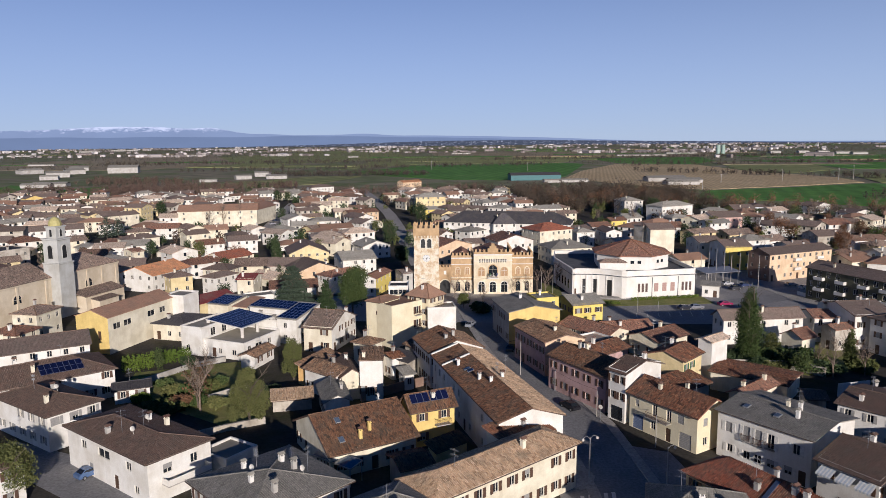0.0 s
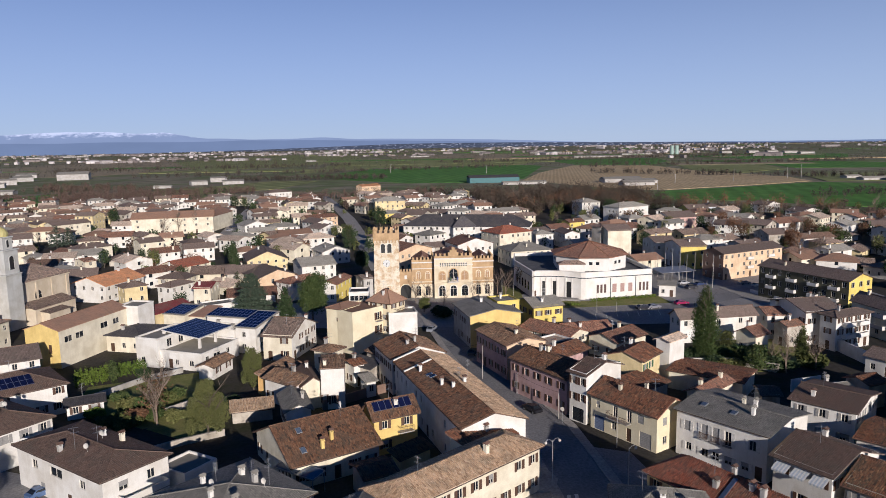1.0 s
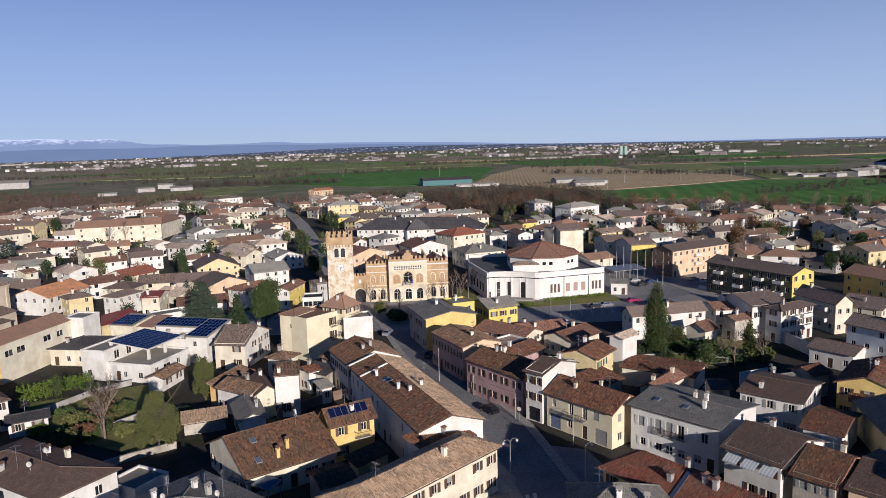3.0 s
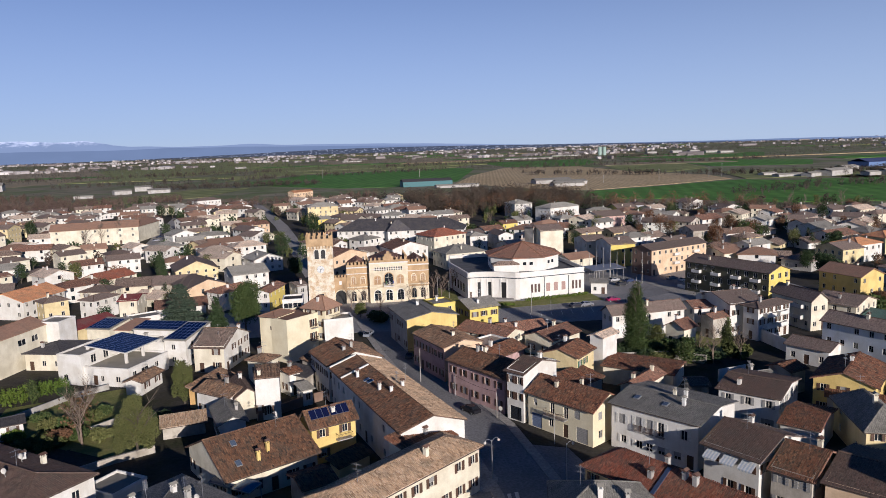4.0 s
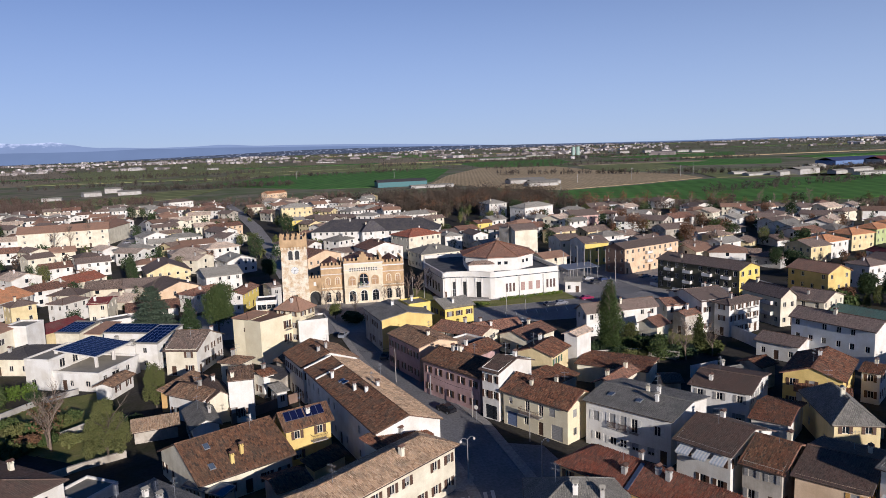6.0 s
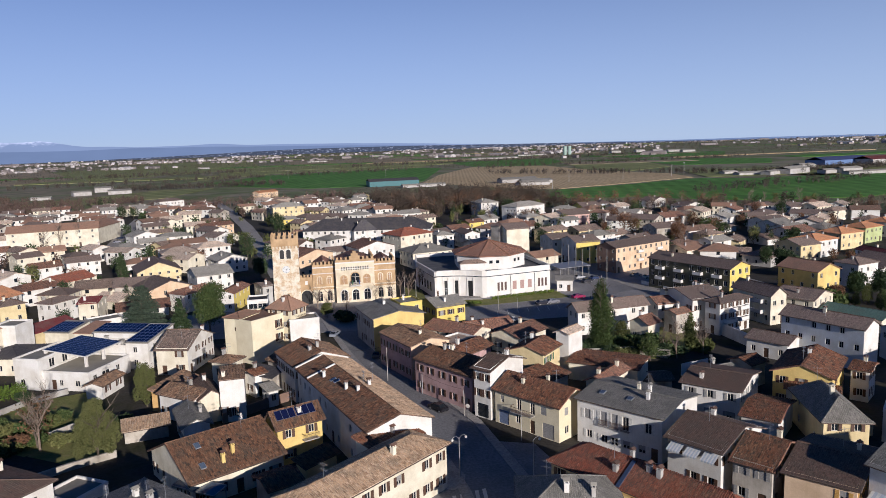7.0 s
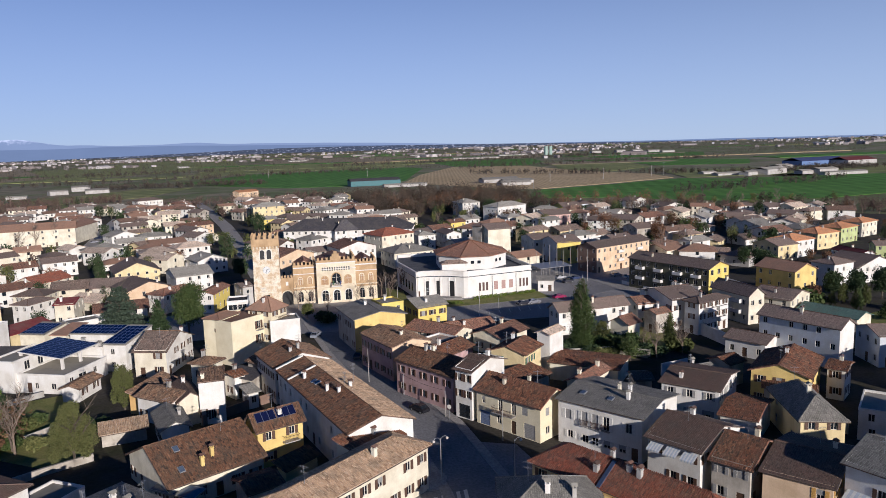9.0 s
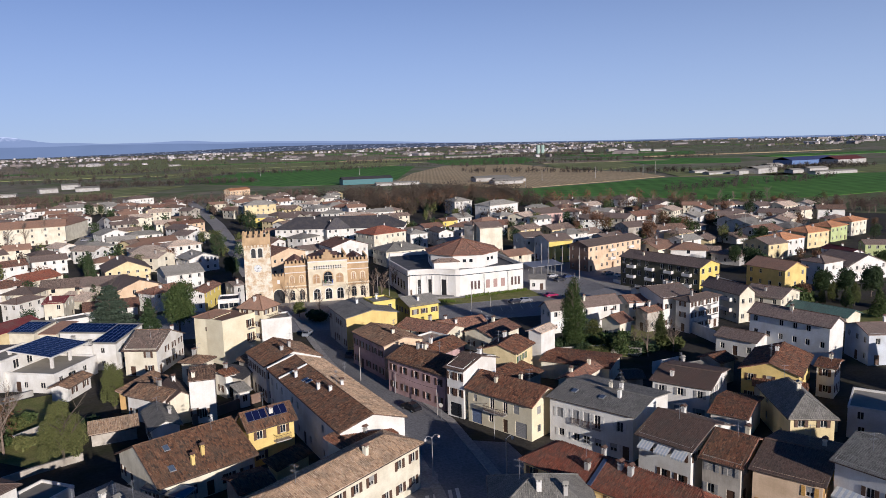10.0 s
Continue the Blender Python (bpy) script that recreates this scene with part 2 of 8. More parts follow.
def add_box(bm, x0, y0, z0, x1, y1, z1):
    v = [bm.verts.new(c) for c in ((x0, y0, z0), (x1, y0, z0), (x1, y1, z0), (x0, y1, z0), (x0, y0, z1), (x1, y0, z1), (x1, y1, z1), (x0, y1, z1))]
    for f in ((3, 2, 1, 0), (4, 5, 6, 7), (0, 1, 5, 4), (1, 2, 6, 5), (2, 3, 7, 6), (3, 0, 4, 7)):
        bm.faces.new([v[i] for i in f])


def box(x0, y0, z0, x1, y1, z1, bevel=0.0):
    bm = bmesh.new()
    add_box(bm, x0, y0, z0, x1, y1, z1)
    if bevel:
        bmesh.ops.bevel(bm, geom=bm.edges[:], offset=bevel, segments=1, affect="EDGES")
    return bm


def add_prism(bm, pts, z0, z1):
    """An upright prism over a counter-clockwise outline."""
    a, b = [bm.verts.new((x, y, z0)) for x, y in pts], [bm.verts.new((x, y, z1)) for x, y in pts]
    n = len(pts)
    bm.faces.new(b)
    bm.faces.new(a[::-1])
    for i in range(n):
        bm.faces.new((a[i], a[(i + 1) % n], b[(i + 1) % n], b[i]))


def ring(n, r, turn=0.0):
    return [(r * math.cos(turn + 2 * math.pi * i / n), r * math.sin(turn + 2 * math.pi * i / n)) for i in range(n)]


def add_tube(bm, a, b, ra, rb, n=6):
    a, b = Vector(a), Vector(b)
    q = (b - a).to_track_quat("Z", "Y")
    ca = [bm.verts.new(a + q @ Vector((x, y, 0))) for x, y in ring(n, ra)]
    cb = [bm.verts.new(b + q @ Vector((x, y, 0))) for x, y in ring(n, rb)]
    bm.faces.new(ca[::-1])
    bm.faces.new(cb)
    for i in range(n):
        bm.faces.new((ca[i], ca[(i + 1) % n], cb[(i + 1) % n], cb[i]))


def wall_face(bm, o, u, width, height, rects, deep=0.18):
    """A wall with openings set back into it. o: lower corner, u: way along it; the outside is to the right of u."""
    o, u, up = Vector(o), Vector(u), Vector((0, 0, 1))
    back = Vector((-u.y, u.x, 0)) * deep
    us = sorted({0.0, width, *(r[0] for r in rects), *(r[0] + r[2] for r in rects)})
    vs = sorted({0.0, height, *(r[1] for r in rects), *(r[1] + r[3] for r in rects)})
    grid = {}

    def vert(i, j):
        if (i, j) not in grid:
            grid[i, j] = bm.verts.new(o + u * us[i] + up * vs[j])
        return grid[i, j]

    for i in range(len(us) - 1):
        for j in range(len(vs) - 1):
            cu, cv = (us[i] + us[i + 1]) / 2, (vs[j] + vs[j + 1]) / 2
            if not any(r[0] < cu < r[0] + r[2] and r[1] < cv < r[1] + r[3] for r in rects):
                bm.faces.new((vert(i, j), vert(i + 1, j), vert(i + 1, j + 1), vert(i, j + 1)))
    for x, y, w, h in rects:
        c = [o + u * (x + a * w) + up * (y + b * h) for a, b in ((0, 0), (1, 0), (1, 1), (0, 1))]
        for k in range(4):
            p, q = c[k], c[(k + 1) % 4]
            bm.faces.new([bm.verts.new(v) for v in (q, p, p + back, q + back)])


KEPT, DIMS = {}, {}


def kept(key, make):
    if key not in KEPT:
        KEPT[key] = make()
    return KEPT[key]


def window_frame_mesh(w, h, glazed):
    """One moulded frame with its mullion; glazed: the panes in the same sheet."""
    t = 0.08
    us, vs = (0, t, w / 2 - t / 2, w / 2 + t / 2, w - t, w), (0, t, h - t, h)
    verts = [(u, y, v) for y in (0.08, 0.15) for v in vs for u in us]
    faces, slots = [], []
    for j in range(3):
        for i in range(5):
            k = j * 6 + i
            if j == 1 and i in (1, 3):
                if glazed:
                    faces.append((24 + k, 24 + k + 1, 24 + k + 7, 24 + k + 6))
                    slots.append(1)
                for p, q in ((k, k + 1), (k + 1, k + 7), (k + 7, k + 6), (k + 6, k)):
                    faces.append((p, q, q + 24, p + 24))
                    slots.append(0)
            else:
                faces.append((k, k + 1, k + 7, k + 6))
                slots.append(0)
    me = mesh("window", verts, faces, FRAME)
    me.materials.append(GLASS)
    for p, m in zip(me.polygons, slots):
        p.material_index = m
    return me


def pane_mesh(w, h):
    return mesh("pane", [(0.02, 0.15, 0.02), (w - 0.02, 0.15, 0.02), (w - 0.02, 0.15, h - 0.02), (0.02, 0.15, h - 0.02)], [(0, 1, 2, 3)], GLASS)


def ribbed_mesh(name, w, h, y0, y1, n, material):
    """A slatted panel in one piece: its front steps in and out from slat to slat."""
    verts, faces = [], []
    for i in range(n):
        for z, y in ((h * i / n, y0), (h * (i + 0.7) / n, y1)):
            verts += [(0, y, z), (w, y, z)]
    verts += [(0, y0, h), (w, y0, h)]
    k = 2 * n
    for i in range(k):
        faces.append((2 * i, 2 * i + 1, 2 * i + 3, 2 * i + 2))
    m = len(verts)
    verts += [(0, y1 + 0.05, 0), (w, y1 + 0.05, 0), (w, y1 + 0.05, h), (0, y1 + 0.05, h)]
    faces += [(m + 1, m, m + 3, m + 2), (0, m, m + 1, 1), (2 * k, 2 * k + 1, m + 2, m + 3)]
    faces += [(*range(0, 2 * k + 1, 2), m + 3, m), (*range(2 * k + 1, 0, -2), m + 1, m + 2)]
    return mesh(name, verts, faces, material)


def shutter_mesh(w, h, col):
    return ribbed_mesh("shutter", w, h, -0.09, -0.07, max(3, int(h / 0.2)), SHUT[col])


def blind_mesh(w, h):
    return ribbed_mesh("roller_blind", w, h, 0.03, 0.05, max(3, int(h / 0.2)), SHUT["grey"])


def add_window(parent, o, u, r, detail, shut, rnd):
    """A window in the opening r of a wall with lower corner o that runs along u."""
    turn = Matrix.Translation(Vector(o) + Vector(u) * r[0] + Vector((0, 0, r[1]))) @ Matrix.Rotation(math.atan2(u[1], u[0]), 4, "Z")
    w, h = round(r[2], 2), round(r[3], 2)
    if detail == 0:
        part("window", kept(("pane", w, h), lambda: pane_mesh(w, h)), None, parent).matrix_local = turn
        return
    f = part("window", kept(("frame", w, h, detail), lambda: window_frame_mesh(w, h, detail < 2)), None, parent)
    f.matrix_local = turn
    if detail < 2:
        return
    part("pane", kept(("pane", w, h), lambda: pane_mesh(w, h)), None, f)
    if shut:
        if rnd.random() < 0.35:
            s = part("roller_blind", kept(("blind", w, h), lambda: blind_mesh(w, h)), None, f)
            if rnd.random() < 0.5:
                s.location.z, s.scale.z = h * 0.45, 0.55
        if shut != "blind":
            for x in (-w / 2 - 0.02, w + 0.02):
                s = part("shutter", kept(("shutter", w, h, shut), lambda: shutter_mesh(w / 2, h, shut)), None, f)
                s.location.x = x


def inside(p, poly):
    x, y = p
    odd = False
    for (x0, y0), (x1, y1) in zip(poly, poly[1:] + poly[:1]):
        if (y0 > y) != (y1 > y) and x < (x1 - x0) * (y - y0) / (y1 - y0) + x0:
            odd = not odd
    return odd


def slope_frame(poly):
    """The lower edge's corner, the ways along it and up the slope, and the outline in those metres."""
    o, u = Vector(poly[0]), (Vector(poly[1]) - Vector(poly[0])).normalized()
    nrm = u.cross(Vector(poly[2]) - o).normalized()
    v = nrm.cross(u)
    return o, u, v, nrm, [((Vector(p) - o).dot(u), (Vector(p) - o).dot(v)) for p in poly]


def slab_mesh(name, polys, material, thick=0.16):
    """Roof slopes as one slab; each polygon begins with its eave."""
    verts, faces, uvs, seen = [], [], [], {}
    edges = {}

    def vid(p, low):
        key = (round(p[0], 3), round(p[1], 3), round(p[2], 3), low)
        if key not in seen:
            seen[key] = len(verts)
            verts.append((p[0], p[1], p[2] - thick * low))
        return seen[key]

    for poly in polys:
        flat = slope_frame(poly)[4]
        top = [vid(p, 0) for p in poly]
        faces.append(top)
        uvs.append(flat)
        faces.append([vid(p, 1) for p in poly][::-1])
        uvs.append(flat[::-1])
        for a, b in zip(poly, poly[1:] + poly[:1]):
            ka, kb = vid(a, 0), vid(b, 0)
            if (kb, ka) in edges:
                edges.pop((kb, ka))
            else:
                edges[ka, kb] = (a, b)
    for a, b in edges.values():
        faces.append([vid(b, 0), vid(a, 0), vid(a, 1), vid(b, 1)])
        uvs.append([(0, 0), (1, 0), (1, 0.1), (0, 0.1)])
    me = mesh(name, verts, faces, material)
    lay = me.uv_layers.new(name="UVMap")
    flat = [c for f in uvs for c in f]
    for k, c in enumerate(flat):
        lay.data[k].uv = c
    return me


def tile_mesh(polys, material, seed, across=0.27, along=0.45, bulge=0.085, lap=0.035):
    """Curved clay tiles laid in courses over roof slopes, every tile a little out of line."""
    rnd = np.random.RandomState(seed)
    vs, fs = [], []
    for poly in polys:
        o, u, v, nrm, flat = slope_frame(poly)
        xs, ys = [p[0] for p in flat], [p[1] for p in flat]
        a, b = np.arange(min(xs), max(xs) - across * 0.5, across), np.arange(-0.03, max(ys) - along * 0.4, along)
        for x in a:
            for y in b:
                if not inside((x + across / 2, max(0.02, y + along / 2)), flat):
                    continue
                dx, dy, dz, sk = rnd.normal(0, 0.012), rnd.normal(0, 0.02), rnd.normal(0, 0.08 * bulge), rnd.normal(0, 0.02)
                k = len(vs)
                for yy, lift, wide in ((y + dy, lap, 1.0), (y + dy + along * 1.08, lap * 0.35, 0.86)):
                    for px, pz in ((0.04, 0.0), (0.28, 0.85), (0.72, 0.85), (0.96, 0.0)):
                        p = o + u * (x + dx + sk * (yy - y) + across * (0.5 + (px - 0.5) * wide)) + v * yy + nrm * (0.01 + lift + dz + bulge * pz)
                        vs.append(tuple(p))
                fs += [(k, k + 1, k + 5, k + 4), (k + 1, k + 2, k + 6, k + 5), (k + 2, k + 3, k + 7, k + 6), (k, k + 3, k + 2, k + 1)]
    return mesh("tiles", vs, fs, material)


def chimney(parent, x, y, z, tall=1.3, wide=0.55, wall="white", roof="clay"):
    c = part("chimney", kept(("stack", wide, tall, wall), lambda: bm_mesh(stack_bm(wide, tall), WALL[wall])), None, parent)
    c.location = (x, y, z)
    cap = part("chimney_cap", kept(("cap", wide, roof), lambda: bm_mesh(cap_bm(wide), ROOFING[roof])), None, c)
    cap.location.z = tall
    return c


def bm_mesh(bm, material, name="piece"):
    me = bpy.data.meshes.new(name)
    bm.to_mesh(me)
    bm.free()
    me.materials.append(material)
    return me


def stack_bm(w, tall):
    bm = bmesh.new()
    add_box(bm, -w / 2, -w / 2, -0.9, w / 2, w / 2, tall - 0.3)
    add_box(bm, -w / 2 - 0.06, -w / 2 - 0.06, tall - 0.42, w / 2 + 0.06, w / 2 + 0.06, tall - 0.32)
    for sx in (-1, 1):
        for sy in (-1, 1):
            cx, cy = sx * (w / 2 - 0.07), sy * (w / 2 - 0.07)
            add_box(bm, cx - 0.06, cy - 0.06, tall - 0.32, cx + 0.06, cy + 0.06, tall)
    return bm


def cap_bm(w):
    bm, e = bmesh.new(), w / 2 + 0.12
    base = [bm.verts.new((x, y, z)) for z in (-0.02, 0.05) for x, y in ((-e, -e), (e, -e), (e, e), (-e, e))]
    top = [bm.verts.new((x, 0, 0.28)) for x in (-e, e)]
    bm.faces.new(base[3::-1])
    for i in range(4):
        bm.faces.new((base[i], base[(i + 1) % 4], base[4 + (i + 1) % 4], base[4 + i]))
    bm.faces.new((base[4], base[5], top[1], top[0]))
    bm.faces.new((base[6], base[7], top[0], top[1]))
    bm.faces.new((base[5], base[6], top[1]))
    bm.faces.new((base[7], base[4], top[0]))
    return bm


def antenna_bm(tall):
    bm = bmesh.new()
    add_tube(bm, (0, 0, -0.3), (0, 0, tall), 0.03, 0.025, 5)
    for k in range(2):
        z = tall - 0.25 - k * 0.7
        add_tube(bm, (-0.7 + 0.2 * k, 0, z), (0.7, 0.1, z), 0.018, 0.018, 4)
        for i in range(7):
            x = -0.6 + i * 0.2
            add_tube(bm, (x, -0.3, z), (x, 0.3, z), 0.012, 0.012, 3)
    return bm


def dish_bm():
    bm = bmesh.new()
    rings = [[bm.verts.new((r * math.cos(a * math.pi / 6), -0.28 * (1 - r * r / 0.16) * 0.35, r * math.sin(a * math.pi / 6))) for a in range(12)] for r in (0.08, 0.22, 0.34, 0.4)]
    for a, b in zip(rings, rings[1:]):
        for i in range(12):
            bm.faces.new((a[i], a[(i + 1) % 12], b[(i + 1) % 12], b[i]))
    bm.faces.new(rings[0])
    add_tube(bm, (0, 0.02, -0.1), (0, 0.12, -0.9), 0.03, 0.03, 5)
    add_tube(bm, (0, -0.08, -0.38), (0, -0.45, 0), 0.012, 0.012, 4)
    return bm


def roof_polys(w, d, h, roof, along, rise, over):
    """Slopes over a footprint centred on the origin; every slope begins with its eave."""
    ew, ed = w / 2 + over, d / 2 + over
    turn = along == "d"
    if turn:
        ew, ed = ed, ew
    drop = rise * over / (min(w, d) / 2 if roof != "mono" else d)
    lo = h - drop
    if roof == "gable":
        P = [[(-ew, -ed, lo), (ew, -ed, lo), (ew, 0, h + rise), (-ew, 0, h + rise)], [(ew, ed, lo), (-ew, ed, lo), (-ew, 0, h + rise), (ew, 0, h + rise)]]
    elif roof == "hip":
        k = max(0.0, ew - ed)
        P = [[(-ew, -ed, lo), (ew, -ed, lo), (k, 0, h + rise), (-k, 0, h + rise)], [(ew, ed, lo), (-ew, ed, lo), (-k, 0, h + rise), (k, 0, h + rise)],
             [(ew, -ed, lo), (ew, ed, lo), (k, 0, h + rise)], [(-ew, ed, lo), (-ew, -ed, lo), (-k, 0, h + rise)]]
        if k < 0.01:
            P = [p[:3] for p in P]
    else:
        P = [[(-ew, -ed, lo), (ew, -ed, lo), (ew, ed, h + rise + drop), (-ew, ed, h + rise + drop)]]
    if turn:
        P = [[(-y, x, z) for x, y, z in p] for p in P]
    return P


def roof_height(w, d, h, roof, along, rise, x, y):
    a, b, hw, hd = (x, y, w / 2, d / 2) if along == "w" else (y, x, d / 2, w / 2)
    if roof == "gable":
        return h + rise * (1 - abs(b) / hd)
    if roof == "hip":
        return h + rise * min(1 - abs(b) / hd, max(0.0, (hw - abs(a)) / min(hw, hd)))
    if roof == "mono":
        return h + rise * (y + d / 2) / d
    return h


def house(label, x, y, yaw, w, d, h, roof="gable", along="w", rise=None, over=0.5, wall="white", tile="old", floors=2, detail=1, chimneys=1,
          shut="brown", z0=0.0, bays=3.0, blank="", seed=0, ends=None, group="", aerial=0, dishes=0, doors=True, name="house", category="house", base=0.0, win=(1.0, 1.35), face=None, tiled=True, sunlit_tile_e=None):
    """A house with walls, roof, windows, chimneys. blank: sides without windows (s front, n back, e, w). ends: colour of the gable walls."""
    rnd = random.Random(seed * 7919 + int(w * 31 + d * 17))
    root = thing(name, pose(x, y, z0, 0, 0, yaw), label, category, group)
    rise = min(w, d) * 0.17 if rise is None else rise
    if detail > 1 and floors and not aerial:
        aerial = 1
    if roof == "hip" and d > w:
        along = "d"
    sides = {"s": ((-w / 2, -d / 2, 0), (1, 0, 0), w), "e": ((w / 2, -d / 2, 0), (0, 1, 0), d), "n": ((w / 2, d / 2, 0), (-1, 0, 0), w), "w": ((-w / 2, d / 2, 0), (0, -1, 0), d)}
    tall, todo = (h - base) / max(1, floors), []
    groups = {}
    for s, (o, u, wide) in sides.items():
        rects = []
        if face and s in face:
            rects = [(wide * f - ww / 2, z, ww, hh, what, s) for f, z, ww, hh, what in face[s]]
        elif s not in blank and floors:
            n = max(1, int(wide / (bays if s in "sw" else bays * 1.8) + 0.3))
            for f in range(floors):
                for i in range(n):
                    if rnd.random() < 0.12:
                        continue
                    cx = wide * (i + 0.5) / n + rnd.uniform(-0.1, 0.1)
                    ww, hh = win[0], min(win[1], tall - 1.2)
                    z = base + f * tall + min(1.05, tall - hh - 0.35)
                    if f == 0 and doors and rnd.random() < 0.22:
                        rects.append((cx - 0.55, base + 0.05, 1.1, 2.15, "door", s))
                    else:
                        rects.append((cx - ww / 2, z, ww, hh, "window", s))
        key = (ends, s) if ends and s in ("ew" if along == "w" else "sn") else (wall, s if ends else "")
        bm = groups.setdefault(key, bmesh.new())
        wall_face(bm, o, u, wide, h, [r[:4] for r in rects])
        if roof in ("gable", "mono"):
            c, e = Vector(o) + Vector((0, 0, h)), Vector(o) + Vector(u) * wide + Vector((0, 0, h))
            if roof == "gable" and s in ("ew" if along == "w" else "sn"):
                bm.faces.new([bm.verts.new(p) for p in (c, e, (c + e) / 2 + Vector((0, 0, rise - 0.03)))])
            elif roof == "mono" and s in "ew":
                hi = (e if s == "e" else c) + Vector((0, 0, rise - 0.03))
                bm.faces.new([bm.verts.new(p) for p in (c, e, hi)])
            elif roof == "mono" and s == "n":
                bm.faces.new([bm.verts.new(p) for p in (c, e, e + Vector((0, 0, rise - 0.03)), c + Vector((0, 0, rise - 0.03)))])
        todo += [(o, u, r) for r in rects]
    for key, bm in groups.items():
        bmesh.ops.remove_doubles(bm, verts=bm.verts[:], dist=0.002)
        part("wall", bm, WALL[key[0]], root)
    if roof == "flat":
        bm = bmesh.new()
        add_box(bm, -w / 2 + 0.02, -d / 2 + 0.02, h - 0.02, w / 2 - 0.02, d / 2 - 0.02, h + 0.06)
        part("roof", bm, ROOFING[tile], root)
        bm = bmesh.new()
        for a in ((-w / 2 - 0.05, -d / 2 - 0.05, w / 2 + 0.05, -d / 2 + 0.2), (-w / 2 - 0.05, d / 2 - 0.2, w / 2 + 0.05, d / 2 + 0.05),
                  (-w / 2 - 0.05, -d / 2 + 0.2, -w / 2 + 0.2, d / 2 - 0.2), (w / 2 - 0.2, -d / 2 + 0.2, w / 2 + 0.05, d / 2 - 0.2)):
            add_box(bm, a[0], a[1], h + 0.003, a[2], a[3], h + 0.45)
        part("parapet", bm, WALL[wall], root)
    else:
        polys = roof_polys(w, d, h, roof, along, rise, over)
        part("roof", slab_mesh("roof", polys, ROOFING[tile]), None, root)
        if detail > 1 and tiled:
            bulge, lap = (0.085, 0.035) if tile in ("clay", "old", "sand", "red", "orange", "umber") else (0.014, 0.014)
            # East slope can take paler tiles, painting in the sun that falls on it.
            for laid, kind in (((polys, tile),) if not sunlit_tile_e else ((polys[:1], sunlit_tile_e), (polys[1:], tile))):
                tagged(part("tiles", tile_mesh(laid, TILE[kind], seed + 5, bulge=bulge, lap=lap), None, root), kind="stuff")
        if detail > 1:
            for p in polys:
                a, b = Vector(p[0]), Vector(p[1])
                if a.z < h:
                    bm, out = bmesh.new(), slope_frame(p)[2] * -0.07
                    add_tube(bm, a + out - Vector((0, 0, 0.1)), b + out - Vector((0, 0, 0.1)), 0.07, 0.07, 6)
                    part("gutter", bm, GUTTER, root)
        if detail > 0:
            bm = bmesh.new()
            if roof == "gable":
                ridge = [(polys[0][2], polys[0][3])]
            elif roof == "hip":
                ridge = [(polys[0][2], polys[0][-1])] if len(polys[0]) > 3 else []
                ridge += [(polys[0][0], polys[0][-1]), (polys[0][1], polys[0][2]), (polys[1][0], polys[1][-1]), (polys[1][1], polys[1][2])]
            else:
                ridge = []
            for a, b in ridge:
                a, b = Vector(a), Vector(b)
                n = max(1, int((b - a).length / 0.45))
                for i in range(n):
                    p, q = a.lerp(b, i / n), a.lerp(b, (i + 1) / n)
                    jog = Vector((0, 0, rnd.uniform(-0.01, 0.015)))
                    add_tube(bm, p + jog, q + jog, 0.13, 0.11, 5)
            if ridge:
                tagged(part("ridge_tiles", bm, TILE[tile] if tile != "dark" else ROOFING[tile], root), kind="stuff")
            else:
                bm.free()
    for o, u, r in todo:
        if r[4] != "window":
            n = max(3, int(r[2] / 0.25))
            dd = part("door", kept((r[4], round(r[2], 2), round(r[3], 2)), lambda: ribbed_mesh("door", r[2], r[3], 0.05, 0.08, n, {"door": DOOR, "garage": SHUT["grey"], "bluegarage": SHUT["blue"], "shop": GLASS}[r[4]])), None, root)
            dd.matrix_local = Matrix.Translation(Vector(o) + Vector(u) * r[0] + Vector((0, 0, r[1]))) @ Matrix.Rotation(math.atan2(u[1], u[0]), 4, "Z")
        else:
            add_window(root, o, u, r[:4], detail if r[5] in "sw" else min(detail, 1), shut, rnd)
    for i in range(chimneys):
        cx, cy = rnd.uniform(-0.36, 0.36) * w, rnd.uniform(-0.3, 0.3) * d
        chimney(root, cx, cy, roof_height(w, d, h, roof, along, rise, cx, cy), rnd.choice((1.1, 1.4)), rnd.choice((0.5, 0.6)), rnd.choice(("white", "cream", "grey")), "clay" if tile != "grey" else "grey")
    for i in range(aerial):
        cx, cy = rnd.uniform(-0.3, 0.3) * w, rnd.uniform(-0.2, 0.2) * d
        a = part("antenna", kept(("antenna", i % 2), lambda: bm_mesh(antenna_bm(2.6 + i % 2), METAL)), None, root)
        a.matrix_local = pose(cx, cy, roof_height(w, d, h, roof, along, rise, cx, cy), 0, 0, rnd.uniform(0, 360))
    for i in range(dishes):
        cx, cy = rnd.uniform(-0.35, 0.35) * w, rnd.uniform(-0.3, 0.1) * d
        a = part("satellite_dish", kept("dish", lambda: bm_mesh(dish_bm(), FRAME)), None, root)
        a.matrix_local = pose(cx, cy, roof_height(w, d, h, roof, along, rise, cx, cy) + 0.85, -25, 0, 60 - yaw)
    DIMS[root.name] = (w, d, h, roof, along, rise, over)
    return root


def on_slope(h, k, u, v, lift=0.06):
    """A pose on slope k of a house's roof, u metres along its eave and v up it, facing outward."""
    o, uu, vv, nn, _ = slope_frame(roof_polys(*DIMS[h.name])[k])
    p = o + uu * u + vv * v + nn * lift
    return Matrix(((uu.x, vv.x, nn.x, p.x), (uu.y, vv.y, nn.y, p.y), (uu.z, vv.z, nn.z, p.z), (0, 0, 0, 1)))


